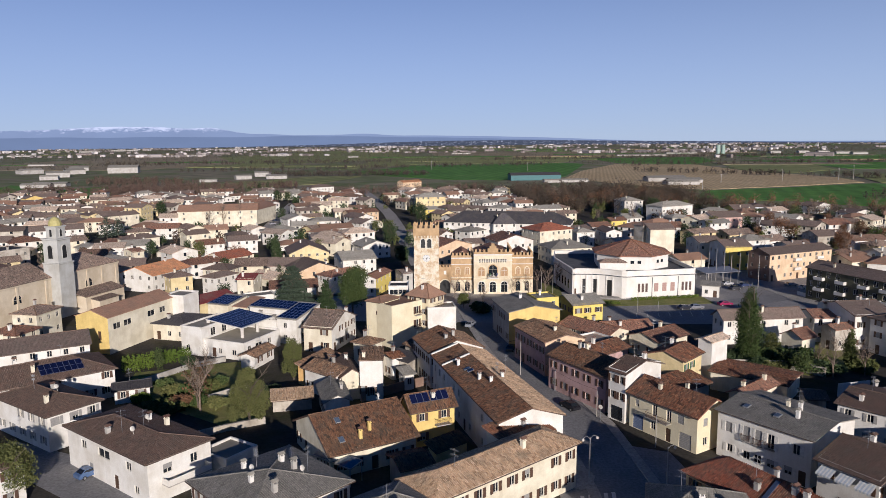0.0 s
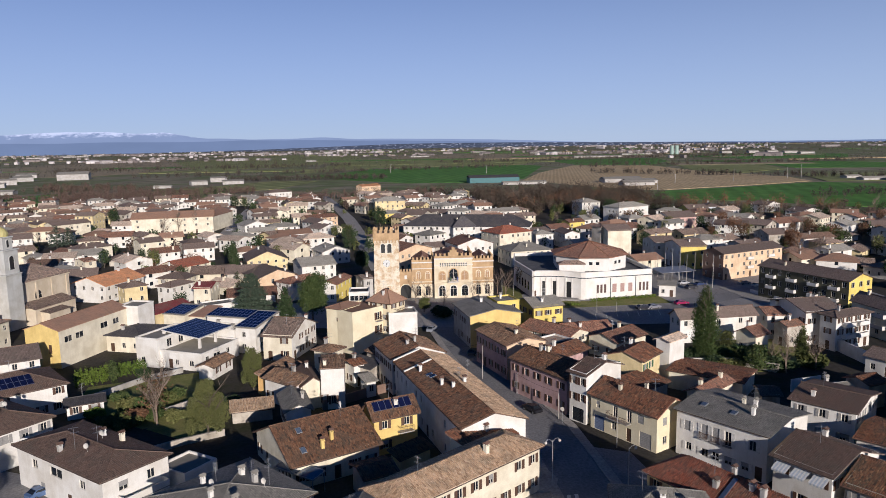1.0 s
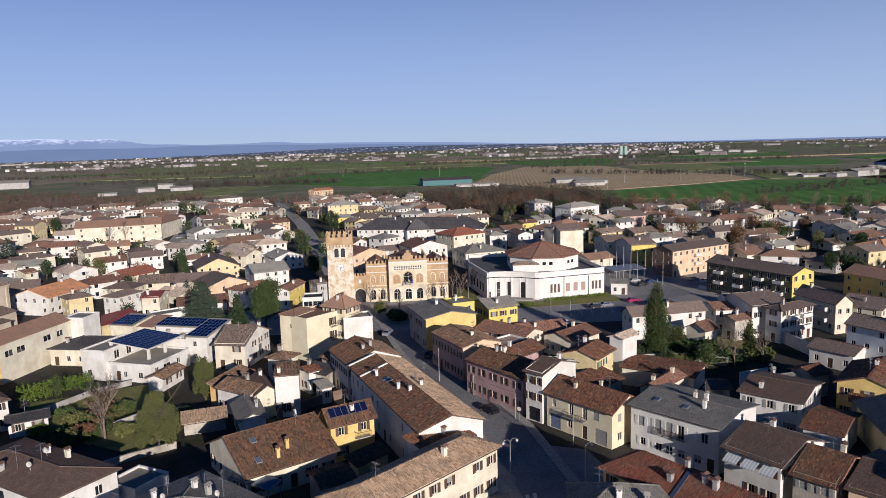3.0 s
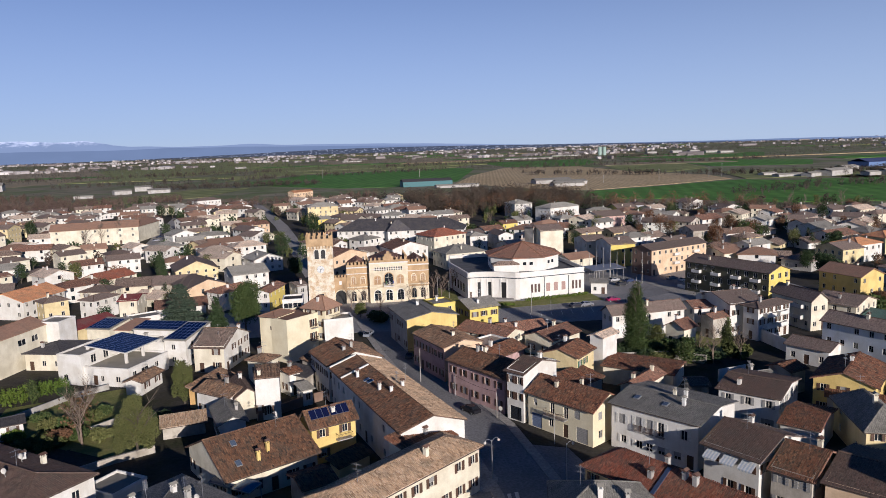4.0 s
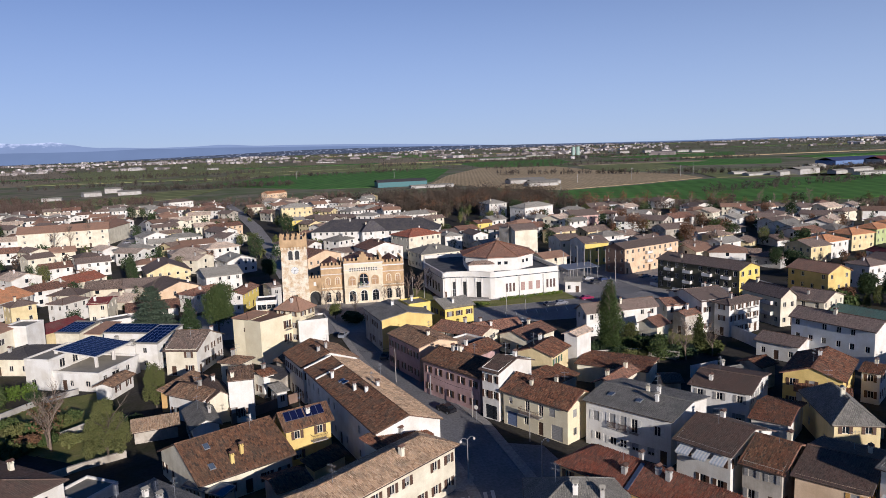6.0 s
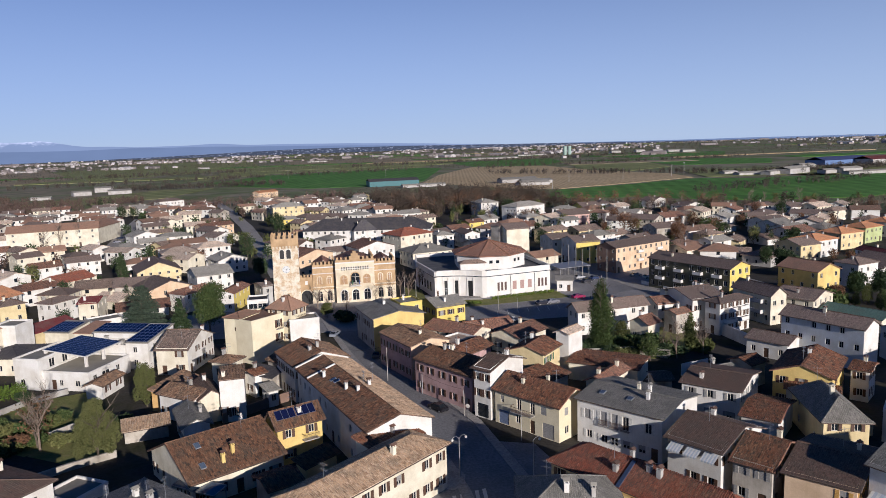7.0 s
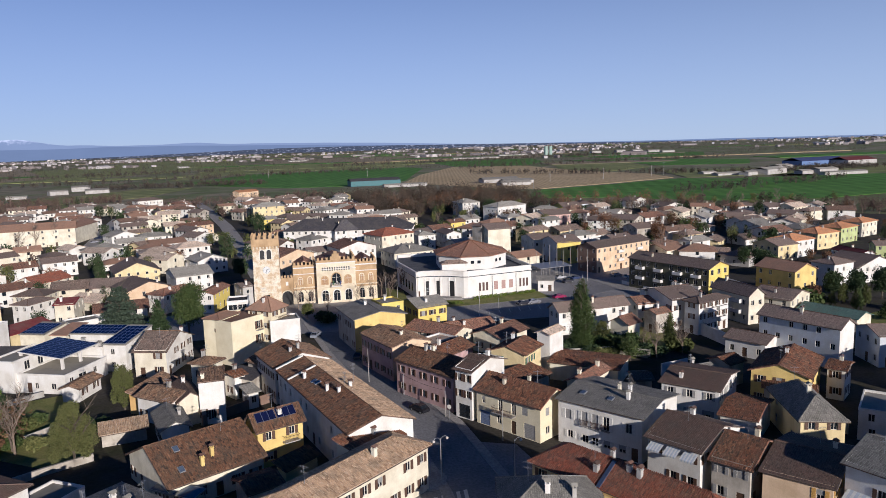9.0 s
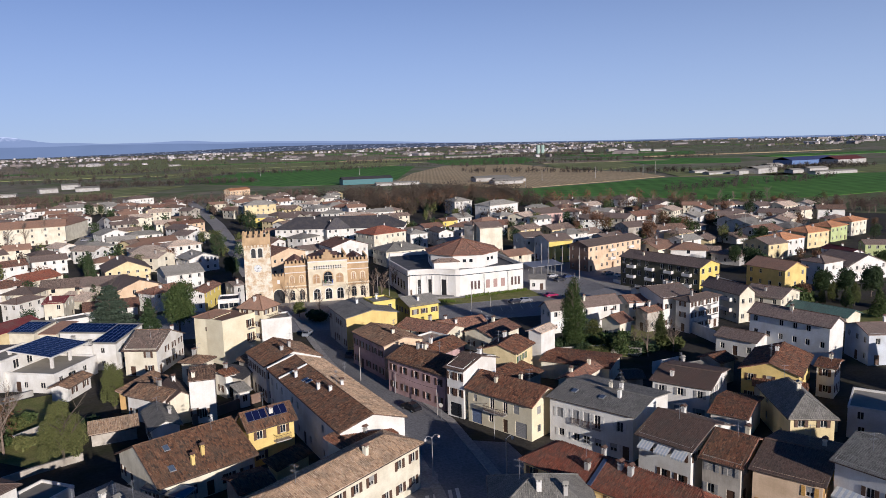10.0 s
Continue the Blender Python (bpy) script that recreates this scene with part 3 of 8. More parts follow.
def panel_mesh(w, d):
    bm = bmesh.new()
    t = 0.035
    us, vs = [0, t] + [t + (w - 2 * t) * i / 3 for i in (1, 2)] + [w - t, w], [0, t] + [t + (d - 2 * t) * i / 4 for i in (1, 2, 3)] + [d - t, d]
    grid = [[bm.verts.new((u, v, 0.05)) for u in us] for v in vs]
    for j in range(len(vs) - 1):
        for i in range(len(us) - 1):
            f = bm.faces.new((grid[j][i], grid[j][i + 1], grid[j + 1][i + 1], grid[j + 1][i]))
            f.material_index = 0 if 0 < i < len(us) - 2 and 0 < j < len(vs) - 2 else 1
    low = [bm.verts.new((x, y, 0)) for x, y in ((0, 0), (w, 0), (w, d), (0, d))]
    rim = [[grid[0][i] for i in range(len(us))], [grid[j][-1] for j in range(len(vs))], [grid[-1][i] for i in reversed(range(len(us)))], [grid[j][0] for j in reversed(range(len(vs)))]]
    for k in range(4):
        bm.faces.new([low[k], low[(k + 1) % 4], *reversed(rim[k])]).material_index = 1
    me = bm_mesh(bm, PANEL, "solar_panel")
    me.materials.append(PANEL_RIM)
    return me


def panels(h, k, u, v, cols, rows, w=1.05, d=1.7):
    """Solar panels laid in rows on a roof slope."""
    me = kept(("panel", w, d), lambda: panel_mesh(w, d))
    for i in range(cols):
        for j in range(rows):
            part("solar_panel", me, None, h).matrix_local = on_slope(h, k, u + i * (w + 0.03), v + j * (d + 0.03), 0.16)


def skylight(h, k, u, v, w=0.9, d=1.2):
    f = part("skylight", kept(("skylight", w, d), lambda: bm_mesh(box(0, 0, 0, w, d, 0.22, 0.03), METAL, "skylight")), None, h)
    f.matrix_local = on_slope(h, k, u, v, 0.0)
    g = part("skylight_pane", kept(("skypane", w, d), lambda: bm_mesh(box(0.1, 0.1, 0.2, w - 0.1, d - 0.1, 0.235), PANE_SKY, "skylight_pane")), None, f)


def stack_at(h, k, u, v, tall=1.4, wide=0.5, wall="yellow"):
    p = on_slope(h, k, u, v, 0.0).translation
    return chimney(h, p.x, p.y, p.z, tall, wide, wall, "clay")


def balcony(h, side, f, z, wide, deep=1.1, solid=False):
    """A slab with railing on a wall; f: how far along the wall its middle is."""
    w, d = DIMS[h.name][:2]
    o, u, ln = {"s": ((-w / 2, -d / 2), (1, 0), w), "e": ((w / 2, -d / 2), (0, 1), d), "w": ((-w / 2, d / 2), (0, -1), d)}[side]
    b = part("balcony", box(-wide / 2, -deep, 0, wide / 2, 0.02, 0.16, 0.02), CONCRETE, h)
    b.matrix_local = pose(o[0] + u[0] * ln * f, o[1] + u[1] * ln * f, z, 0, 0, math.degrees(math.atan2(u[1], u[0])))
    if solid:
        part("balcony_front", box(-wide / 2, -deep, 0.163, wide / 2, -deep + 0.12, 1.05), WHITE_TRIM, b)
        for x in (-wide / 2, wide / 2 - 0.12):
            part("balcony_side", box(x, -deep + 0.12, 0.163, x + 0.12, 0, 1.05), WHITE_TRIM, b)
    else:
        bm = bmesh.new()
        n = int(wide / 0.14)
        for i in range(n + 1):
            x = -wide / 2 + 0.03 + i * (wide - 0.06) / n
            add_box(bm, x - 0.012, -deep + 0.02, 0.16, x + 0.012, -deep + 0.045, 1.05)
        add_box(bm, -wide / 2, -deep + 0.01, 1.05, wide / 2, -deep + 0.06, 1.1)
        for x in (-wide / 2 + 0.01, wide / 2 - 0.05):
            add_box(bm, x, -deep + 0.06, 1.05, x + 0.04, 0, 1.1)
        tagged(part("railing", bm, SHUT["brown"], b), kind="stuff")
    return b


def awning(h, side, f, z, wide, deep=1.5):
    w, d = DIMS[h.name][:2]
    o, u, ln = {"s": ((-w / 2, -d / 2), (1, 0), w), "w": ((-w / 2, d / 2), (0, -1), d)}[side]
    n = 9
    vs = [(-wide / 2 + wide * i / n, -y, zz) for y, zz in ((0.02, 0), (deep, -0.75), (deep, -1.0)) for i in range(n + 1)]
    fs = [(r * (n + 1) + i, r * (n + 1) + i + 1, (r + 1) * (n + 1) + i + 1, (r + 1) * (n + 1) + i) for r in range(2) for i in range(n)]
    me = mesh("awning", vs, fs, AWNING[0])
    me.materials.append(AWNING[1])
    for q, p in enumerate(me.polygons):
        p.material_index = q % n % 2
    a = part("awning", me, None, h, "pale striped canvas awning")
    a.matrix_local = pose(o[0] + u[0] * ln * f, o[1] + u[1] * ln * f, z, 0, 0, math.degrees(math.atan2(u[1], u[0])))


AWNING = (plain("white_canvas", (0.70, 0.70, 0.66), 0.8), plain("blue_grey_canvas", (0.50, 0.55, 0.60), 0.8))
PANE_SKY = plain("skylight_glass", (0.10, 0.13, 0.18), 0.06, spec=0.7)


# ---- ground, roads, fields, distance ----
TOWN = earth_mat("town_ground", [(0.32, (0.04, 0.038, 0.036)), (0.48, (0.065, 0.058, 0.048)), (0.58, (0.055, 0.05, 0.032)), (0.68, (0.038, 0.045, 0.02))], 0.09, fine_scale=1.5)
ASPHALT = earth_mat("asphalt", [(0.3, (0.205, 0.20, 0.198)), (0.7, (0.275, 0.268, 0.262))], 0.12, 0.9, 0.15, 2.2, dist=0.02)
WORN_ASPHALT = earth_mat("pale_worn_asphalt", [(0.3, (0.25, 0.24, 0.23)), (0.7, (0.34, 0.325, 0.31))], 0.1, 0.9, 0.15, 1.8, dist=0.02)
GRAVEL = earth_mat("pale_paving", [(0.3, (0.30, 0.28, 0.25)), (0.7, (0.40, 0.375, 0.34))], 0.2, 0.9, 0.15, 2.5, dist=0.02)
KERB = earth_mat("worn_pavement", [(0.3, (0.33, 0.305, 0.275)), (0.7, (0.43, 0.40, 0.36))], 0.3, 0.9, 0.15, 2.5, dist=0.02)
GRASS = earth_mat("winter_grass", [(0.3, (0.13, 0.16, 0.045)), (0.55, (0.22, 0.215, 0.07)), (0.7, (0.28, 0.235, 0.11))], 0.25, fine_scale=3.0)
FIELD = {
    "green": earth_mat("young_wheat", [(0.3, (0.085, 0.20, 0.034)), (0.6, (0.11, 0.245, 0.042)), (0.75, (0.15, 0.23, 0.06))], 0.008, rows=(16, 20), fine_scale=0.06),
    "olive": earth_mat("meadow", [(0.3, (0.21, 0.24, 0.085)), (0.6, (0.27, 0.28, 0.11)), (0.75, (0.33, 0.29, 0.15))], 0.01, rows=(22, -30), fine_scale=0.06),
    "soil": earth_mat("ploughed_soil", [(0.3, (0.52, 0.385, 0.205)), (0.6, (0.58, 0.44, 0.245)), (0.75, (0.62, 0.485, 0.29))], 0.008, rows=(5, 12), fine_scale=0.12),
    "dull": earth_mat("stubble_field", [(0.3, (0.28, 0.23, 0.15)), (0.6, (0.35, 0.285, 0.18)), (0.75, (0.28, 0.28, 0.125))], 0.01, rows=(20, 60), fine_scale=0.05),
}
PLAIN = earth_mat("plain", [(0.3, (0.16, 0.17, 0.08)), (0.42, (0.25, 0.215, 0.145)), (0.52, (0.15, 0.185, 0.07)), (0.6, (0.27, 0.23, 0.16)), (0.7, (0.19, 0.20, 0.095))], 0.0045, fine_scale=0.03)

bm = bmesh.new()
rim = [bm.verts.new((4960 * math.sin(a), 4960 * math.cos(a), -0.6)) for a in [i * math.pi / 48 for i in range(96)]]
bm.faces.new(rim[::-1])
g = part("ground", bm, PLAIN, None)
tagged(g, "flat open farmland plain reaching the horizon", "ground", kind="structure")


def patch(name, material, pts, label, category, z=0.0, thick=0.3, kind="structure"):
    """A flat sheet of ground over an outline."""
    bm = bmesh.new()
    a = [bm.verts.new((x, y, z)) for x, y in pts]
    f = bm.faces.new(a)
    f.normal_update()
    if f.normal.z < 0:
        f.normal_flip()
    low = [bm.verts.new((x, y, z - thick)) for x, y in pts]
    n = len(pts)
    for i in range(n):
        bm.faces.new((a[i], a[(i + 1) % n], low[(i + 1) % n], low[i]))
    bmesh.ops.recalc_face_normals(bm, faces=bm.faces[:])
    ob = part(name, bm, material, None)
    return tagged(ob, label, category, kind=kind)


patch("ground_town", TOWN, [(-420, -60), (340, -60), (390, 300), (330, 372), (225, 470), (60, 600), (-420, 640)], "mixed earth and garden ground of the town", "ground", 0.0, 0.7)


def road(name, pts, width, material=None, z=0.03, label="grey asphalt street through the town", kerb=0.0):
    """A strip along a line, with raised kerb pavements where asked for."""
    bm = bmesh.new()
    rows = []
    pts = [Vector((*p, 0)) for p in pts]
    for i, p in enumerate(pts):
        way = (pts[min(i + 1, len(pts) - 1)] - pts[max(i - 1, 0)]).normalized()
        side = Vector((-way.y, way.x, 0))
        rows.append((p, side))
    def strip(lo, hi, zz, mat, nm, lab, cat):
        bm = bmesh.new()
        t = [[bm.verts.new(p + s * k + Vector((0, 0, h))) for k, h in ((lo, zz - 0.15), (lo, zz), (hi, zz), (hi, zz - 0.15))] for p, s in rows]
        for a, b in zip(t, t[1:]):
            for k in range(3):
                bm.faces.new((a[k], a[k + 1], b[k + 1], b[k]))
        bmesh.ops.recalc_face_normals(bm, faces=bm.faces[:])
        for f in bm.faces:
            if abs(f.normal.z) > 0.5 and f.normal.z < 0:
                f.normal_flip()
        return tagged(part(nm, bm, mat, None), lab, cat, kind="structure")
    strip(-width / 2, width / 2, z, material or ASPHALT, name, label, "road")
    if kerb:
        strip(width / 2, width / 2 + kerb, z + 0.12, KERB, "pavement", "pale stone pavement beside the street", "pavement")
        strip(-width / 2 - kerb, -width / 2, z + 0.12, KERB, "pavement", "pale stone pavement beside the street", "pavement")


FIELD_NO = iter(range(40))


def field(kind, *c):
    pts = list(zip(c[::2], c[1::2]))
    return patch("field", FIELD[kind], pts, {"green": "bright green field of young wheat", "olive": "dull green winter meadow strip", "soil": "bare brown ploughed field", "dull": "brownish field of dry stubble"}[kind], "field", -0.35 + 0.02 * next(FIELD_NO), 0.3)

field("green", -139, 1099, -50, 1352, 243, 1432, 268, 1362, 159, 934, 107, 865, 12, 880, -70, 973)
field("soil", 210, 1088, 323, 1348, 449, 1288, 438, 1024, 473, 868, 450, 769, 362, 726, 250, 683, 210, 729, 152, 895)
field("green", 245, 669, 354, 709, 448, 750, 496, 690, 409, 568, 344, 564, 261, 557, 205, 590)
field("green", 346, 1723, 618, 1734, 559, 1486, 458, 1314, 335, 1376)
field("olive", 536, 1456, 653, 1294, 573, 1052, 467, 969, 444, 1079)
field("olive", -655, 2046, -522, 3031, -191, 2998, -90, 1864, -307, 1507, -405, 1436)
field("olive", -131, 2051, 178, 1942, 342, 1775, 248, 1464, -52, 1411, -171, 1206)
field("green", 609, 1510, 798, 1316, 867, 1212, 742, 1036, 607, 1085, 637, 1242)
field("olive", -281, 794, -240, 871, -172, 990, -109, 979, -142, 814, -225, 751)
field("green", -466, 733, -503, 844, -477, 821, -379, 641, -398, 625)
field("green", -404, 725, -380, 808, -350, 776, -302, 657, -347, 650)
field("dull", -975, 1604, -971, 2147, -875, 2735, -433, 1538, -531, 1235, -783, 1285)
field("dull", -44, 2578, 507, 2530, 858, 2360, 678, 1823, 376, 1873, -19, 2012)
field("green", 723, 1866, 1050, 1935, 1128, 1773, 947, 1488, 746, 1551)
field("olive", 543, 780, 608, 752, 658, 670, 693, 606, 596, 521, 555, 574, 589, 658, 590, 790)
field("green", 271, 547, 389, 661, 500, 708, 618, 692, 714, 665, 523, 487, 398, 460, 319, 485)
field("olive", 519, 927, 634, 898, 762, 854, 853, 796, 732, 683, 592, 733, 460, 757)


def mountains(name, r0, r1, a0, a1, seed, tops, colour, label, snow=False, specks=False):
    """A far range as one long ridge, haze painted in; tops: heights along it."""
    rnd = np.random.RandomState(seed)
    n, vs, fs = 320, [], []
    ph = rnd.uniform(0, 6.28, 8)
    for i in range(n + 1):
        t = i / n
        a, r = radians(a0 + (a1 - a0) * t), r0 + (r1 - r0) * t
        k = t * (len(tops) - 1)
        j = min(int(k), len(tops) - 2)
        h = tops[j] + (tops[j + 1] - tops[j]) * (k - j)
        h += max(h - 46, 0) * sum(0.11 / (q + 1) ** 0.7 * math.sin(ph[q] + t * (9 + 13 * q)) for q in range(8))
        vs += [(r * math.sin(a), r * math.cos(a), -1.0), ((r + 30) * math.sin(a), (r + 30) * math.cos(a), max(0.5, h))]
    for i in range(n):
        fs.append((2 * i, 2 * i + 2, 2 * i + 3, 2 * i + 1))
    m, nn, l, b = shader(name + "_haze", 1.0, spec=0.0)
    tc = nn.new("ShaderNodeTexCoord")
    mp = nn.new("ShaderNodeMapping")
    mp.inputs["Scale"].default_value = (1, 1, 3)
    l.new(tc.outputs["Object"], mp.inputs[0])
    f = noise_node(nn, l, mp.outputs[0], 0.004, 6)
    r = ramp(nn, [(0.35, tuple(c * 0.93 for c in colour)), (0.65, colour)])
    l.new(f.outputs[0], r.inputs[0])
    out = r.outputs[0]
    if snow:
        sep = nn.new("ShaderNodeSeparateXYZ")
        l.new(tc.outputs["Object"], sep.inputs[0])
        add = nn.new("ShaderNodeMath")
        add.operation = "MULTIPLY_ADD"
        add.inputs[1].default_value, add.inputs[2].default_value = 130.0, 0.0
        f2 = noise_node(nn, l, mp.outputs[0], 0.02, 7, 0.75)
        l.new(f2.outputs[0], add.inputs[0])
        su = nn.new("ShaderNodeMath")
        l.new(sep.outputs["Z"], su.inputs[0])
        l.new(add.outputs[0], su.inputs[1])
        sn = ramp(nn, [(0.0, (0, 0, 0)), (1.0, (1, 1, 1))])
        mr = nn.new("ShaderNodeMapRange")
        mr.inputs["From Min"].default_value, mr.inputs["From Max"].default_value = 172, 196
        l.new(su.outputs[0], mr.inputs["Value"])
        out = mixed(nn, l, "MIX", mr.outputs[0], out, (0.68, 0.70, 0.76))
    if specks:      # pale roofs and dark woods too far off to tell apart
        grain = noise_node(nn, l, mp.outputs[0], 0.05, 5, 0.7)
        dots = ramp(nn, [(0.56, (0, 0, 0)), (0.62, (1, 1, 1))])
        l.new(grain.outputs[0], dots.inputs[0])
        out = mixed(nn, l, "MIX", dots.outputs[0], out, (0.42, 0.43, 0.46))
    # No lamp lights it: haze and daylight are both in this emission colour.
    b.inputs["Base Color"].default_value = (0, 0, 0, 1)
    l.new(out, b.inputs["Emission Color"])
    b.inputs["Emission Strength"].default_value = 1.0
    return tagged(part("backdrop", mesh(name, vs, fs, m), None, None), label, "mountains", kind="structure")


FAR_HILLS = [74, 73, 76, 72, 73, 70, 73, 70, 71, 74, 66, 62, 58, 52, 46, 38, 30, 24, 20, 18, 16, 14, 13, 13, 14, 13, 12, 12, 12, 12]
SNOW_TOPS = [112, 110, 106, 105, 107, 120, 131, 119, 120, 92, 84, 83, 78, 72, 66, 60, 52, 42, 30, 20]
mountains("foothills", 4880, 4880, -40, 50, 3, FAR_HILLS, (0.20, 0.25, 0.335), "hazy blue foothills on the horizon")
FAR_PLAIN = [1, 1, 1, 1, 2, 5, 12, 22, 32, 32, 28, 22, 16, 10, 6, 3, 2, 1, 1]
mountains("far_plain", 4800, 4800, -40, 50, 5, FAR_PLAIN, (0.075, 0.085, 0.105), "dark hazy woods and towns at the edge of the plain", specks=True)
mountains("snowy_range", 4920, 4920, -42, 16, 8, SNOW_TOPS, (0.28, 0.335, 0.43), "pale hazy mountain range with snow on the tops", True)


# ---- plants ----
def leaf_cloud(lobes, n, size, seed, flat=0.0, hollow=0.55):
    """Many small leaf sprays, thickest near the outside of the lobes (x, y, z, rx, ry, rz)."""
    r = np.random.RandomState(seed)
    w = np.array([max(b[3] * b[4] * b[5], 1e-3) ** 0.67 for b in lobes])
    pick = r.choice(len(lobes), n, p=w / w.sum())
    L = np.array(lobes)[pick]
    d = r.normal(size=(n, 3))
    d /= np.linalg.norm(d, axis=1)[:, None]
    rad = (hollow + (1 - hollow) * r.uniform(size=n)) * (1 + 0.13 * r.normal(size=n))
    c = L[:, :3] + d * L[:, 3:] * rad[:, None]
    a = r.normal(size=(n, 3))
    a[:, 2] *= 1 - flat
    a /= np.linalg.norm(a, axis=1)[:, None]
    b = np.cross(a, r.normal(size=(n, 3)))
    b /= np.linalg.norm(b, axis=1)[:, None]
    s = size * r.uniform(0.6, 1.4, size=n)[:, None]
    q = np.stack([c - a * s, c - b * s * 0.55, c + a * s, c + b * s * 0.55], 1).reshape(-1, 3)
    return q, np.arange(4 * n).reshape(-1, 4)


def cloud_mesh(name, q, f, material):
    me = bpy.data.meshes.new(name)
    me.from_pydata(q.tolist(), [], f.tolist())
    me.materials.append(material)
    return me


def limb_mesh(h, r, seed, spread=0.5, levels=3, kids=5, start=0.3, material=None, up=0.6):
    """A tapered trunk with forking limbs."""
    rnd = random.Random(seed)
    bm = bmesh.new()

    def grow(p, way, length, rad, level):
        n = 3 if level < 2 else 2
        pts, q, w = [p], p, way
        for i in range(n):
            w = (w + Vector((rnd.uniform(-1, 1), rnd.uniform(-1, 1), rnd.uniform(-0.3, 0.6))) * 0.16).normalized()
            q = q + w * length / n
            pts.append(q)
        sides = 6 if level == 0 else 3
        for i in range(n):
            add_tube(bm, pts[i], pts[i + 1], rad * (1 - 0.75 * i / n), rad * (1 - 0.75 * (i + 1) / n), sides)
        if level < levels:
            for k in range(kids):
                t = start + (1 - start) * (k + rnd.random()) / kids if level == 0 else 0.25 + 0.75 * (k + rnd.random()) / kids
                j = min(int(t * n), n - 1)
                at = pts[j].lerp(pts[j + 1], t * n - j)
                a = rnd.uniform(0, 6.28)
                out = Vector((math.cos(a), math.sin(a), up)).normalized()
                grow(at, (w * (1 - spread) + out * spread).normalized(), length * rnd.uniform(0.42, 0.62), rad * 0.45, level + 1)

    grow(Vector((0, 0, -0.1)), Vector((0, 0, 1)), h * 0.72, r, 0)
    me = bpy.data.meshes.new("trunk")
    bm.to_mesh(me)
    bm.free()
    me.materials.append(material or BARK)
    return me


def lobes_of(kind, rnd):
    if kind == "round":
        return [(rnd.uniform(-1.6, 1.6), rnd.uniform(-1.6, 1.6), rnd.uniform(3.2, 7.6), rnd.uniform(1.3, 2.1), rnd.uniform(1.3, 2.1), rnd.uniform(1.2, 2.0)) for _ in range(12)] + [(0, 0, 5.2, 2.8, 2.8, 3.4)]
    if kind == "oval":
        out = []
        for i in range(46):
            z = 1.7 + 6.6 * (i / 45) ** 0.9
            rr = 3.3 * math.sqrt(max(0.02, 1 - ((z - 3.4) / (5.2 if z > 3.4 else 2.6)) ** 2)) - 0.7
            rr = max(0.1, rr * (1.06 - 0.05 * (z - 1.7)) + rnd.uniform(-0.45, 0.35))
            a, fat = i * 2.4 + rnd.uniform(-0.2, 0.2), rnd.uniform(0.5, 0.95)
            out.append((rr * math.cos(a), rr * math.sin(a), z + rnd.uniform(-0.2, 0.3), fat, fat, fat * rnd.uniform(1.0, 1.5)))
        return out + [(0, 0, 4.0, 1.9, 1.9, 2.6)]
    if kind == "column":
        return [(rnd.uniform(-0.35, 0.35), rnd.uniform(-0.35, 0.35), 1.4 + i * 0.75, *([1.75 * math.sin(math.pi * (0.22 + 0.70 * i / 13)) + 0.3] * 2), 1.2) for i in range(14)]
    if kind == "cone":
        return [(rnd.uniform(-0.3, 0.3), rnd.uniform(-0.3, 0.3), 1.3 + i * 0.72, *([2.9 * (1 - i / 12.5) + 0.25] * 2), 0.6) for i in range(12)]
    if kind == "cedar":
        out = []
        for i in range(9):
            z, rr = 1.6 + i * 0.9, 3.7 * (1 - i / 10.5)
            for k in range(5):
                a = i * 0.9 + k * 1.26 + rnd.uniform(-0.3, 0.3)
                out.append((rr * 0.62 * math.cos(a), rr * 0.62 * math.sin(a), z + rnd.uniform(-0.3, 0.3), rr * 0.5 + 0.3, rr * 0.5 + 0.3, 0.38))
        return out
    return [(rnd.uniform(-1.0, 1.0), rnd.uniform(-1.0, 1.0), rnd.uniform(0.5, 1.1), rnd.uniform(0.6, 1.1), rnd.uniform(0.6, 1.1), rnd.uniform(0.5, 0.8)) for _ in range(6)]


TREE_H = {"round": 9.4, "column": 12.2, "cone": 10.4, "cedar": 10.2, "bush": 1.9, "bare": 9.0, "oval": 9.2, "russet": 9.4}


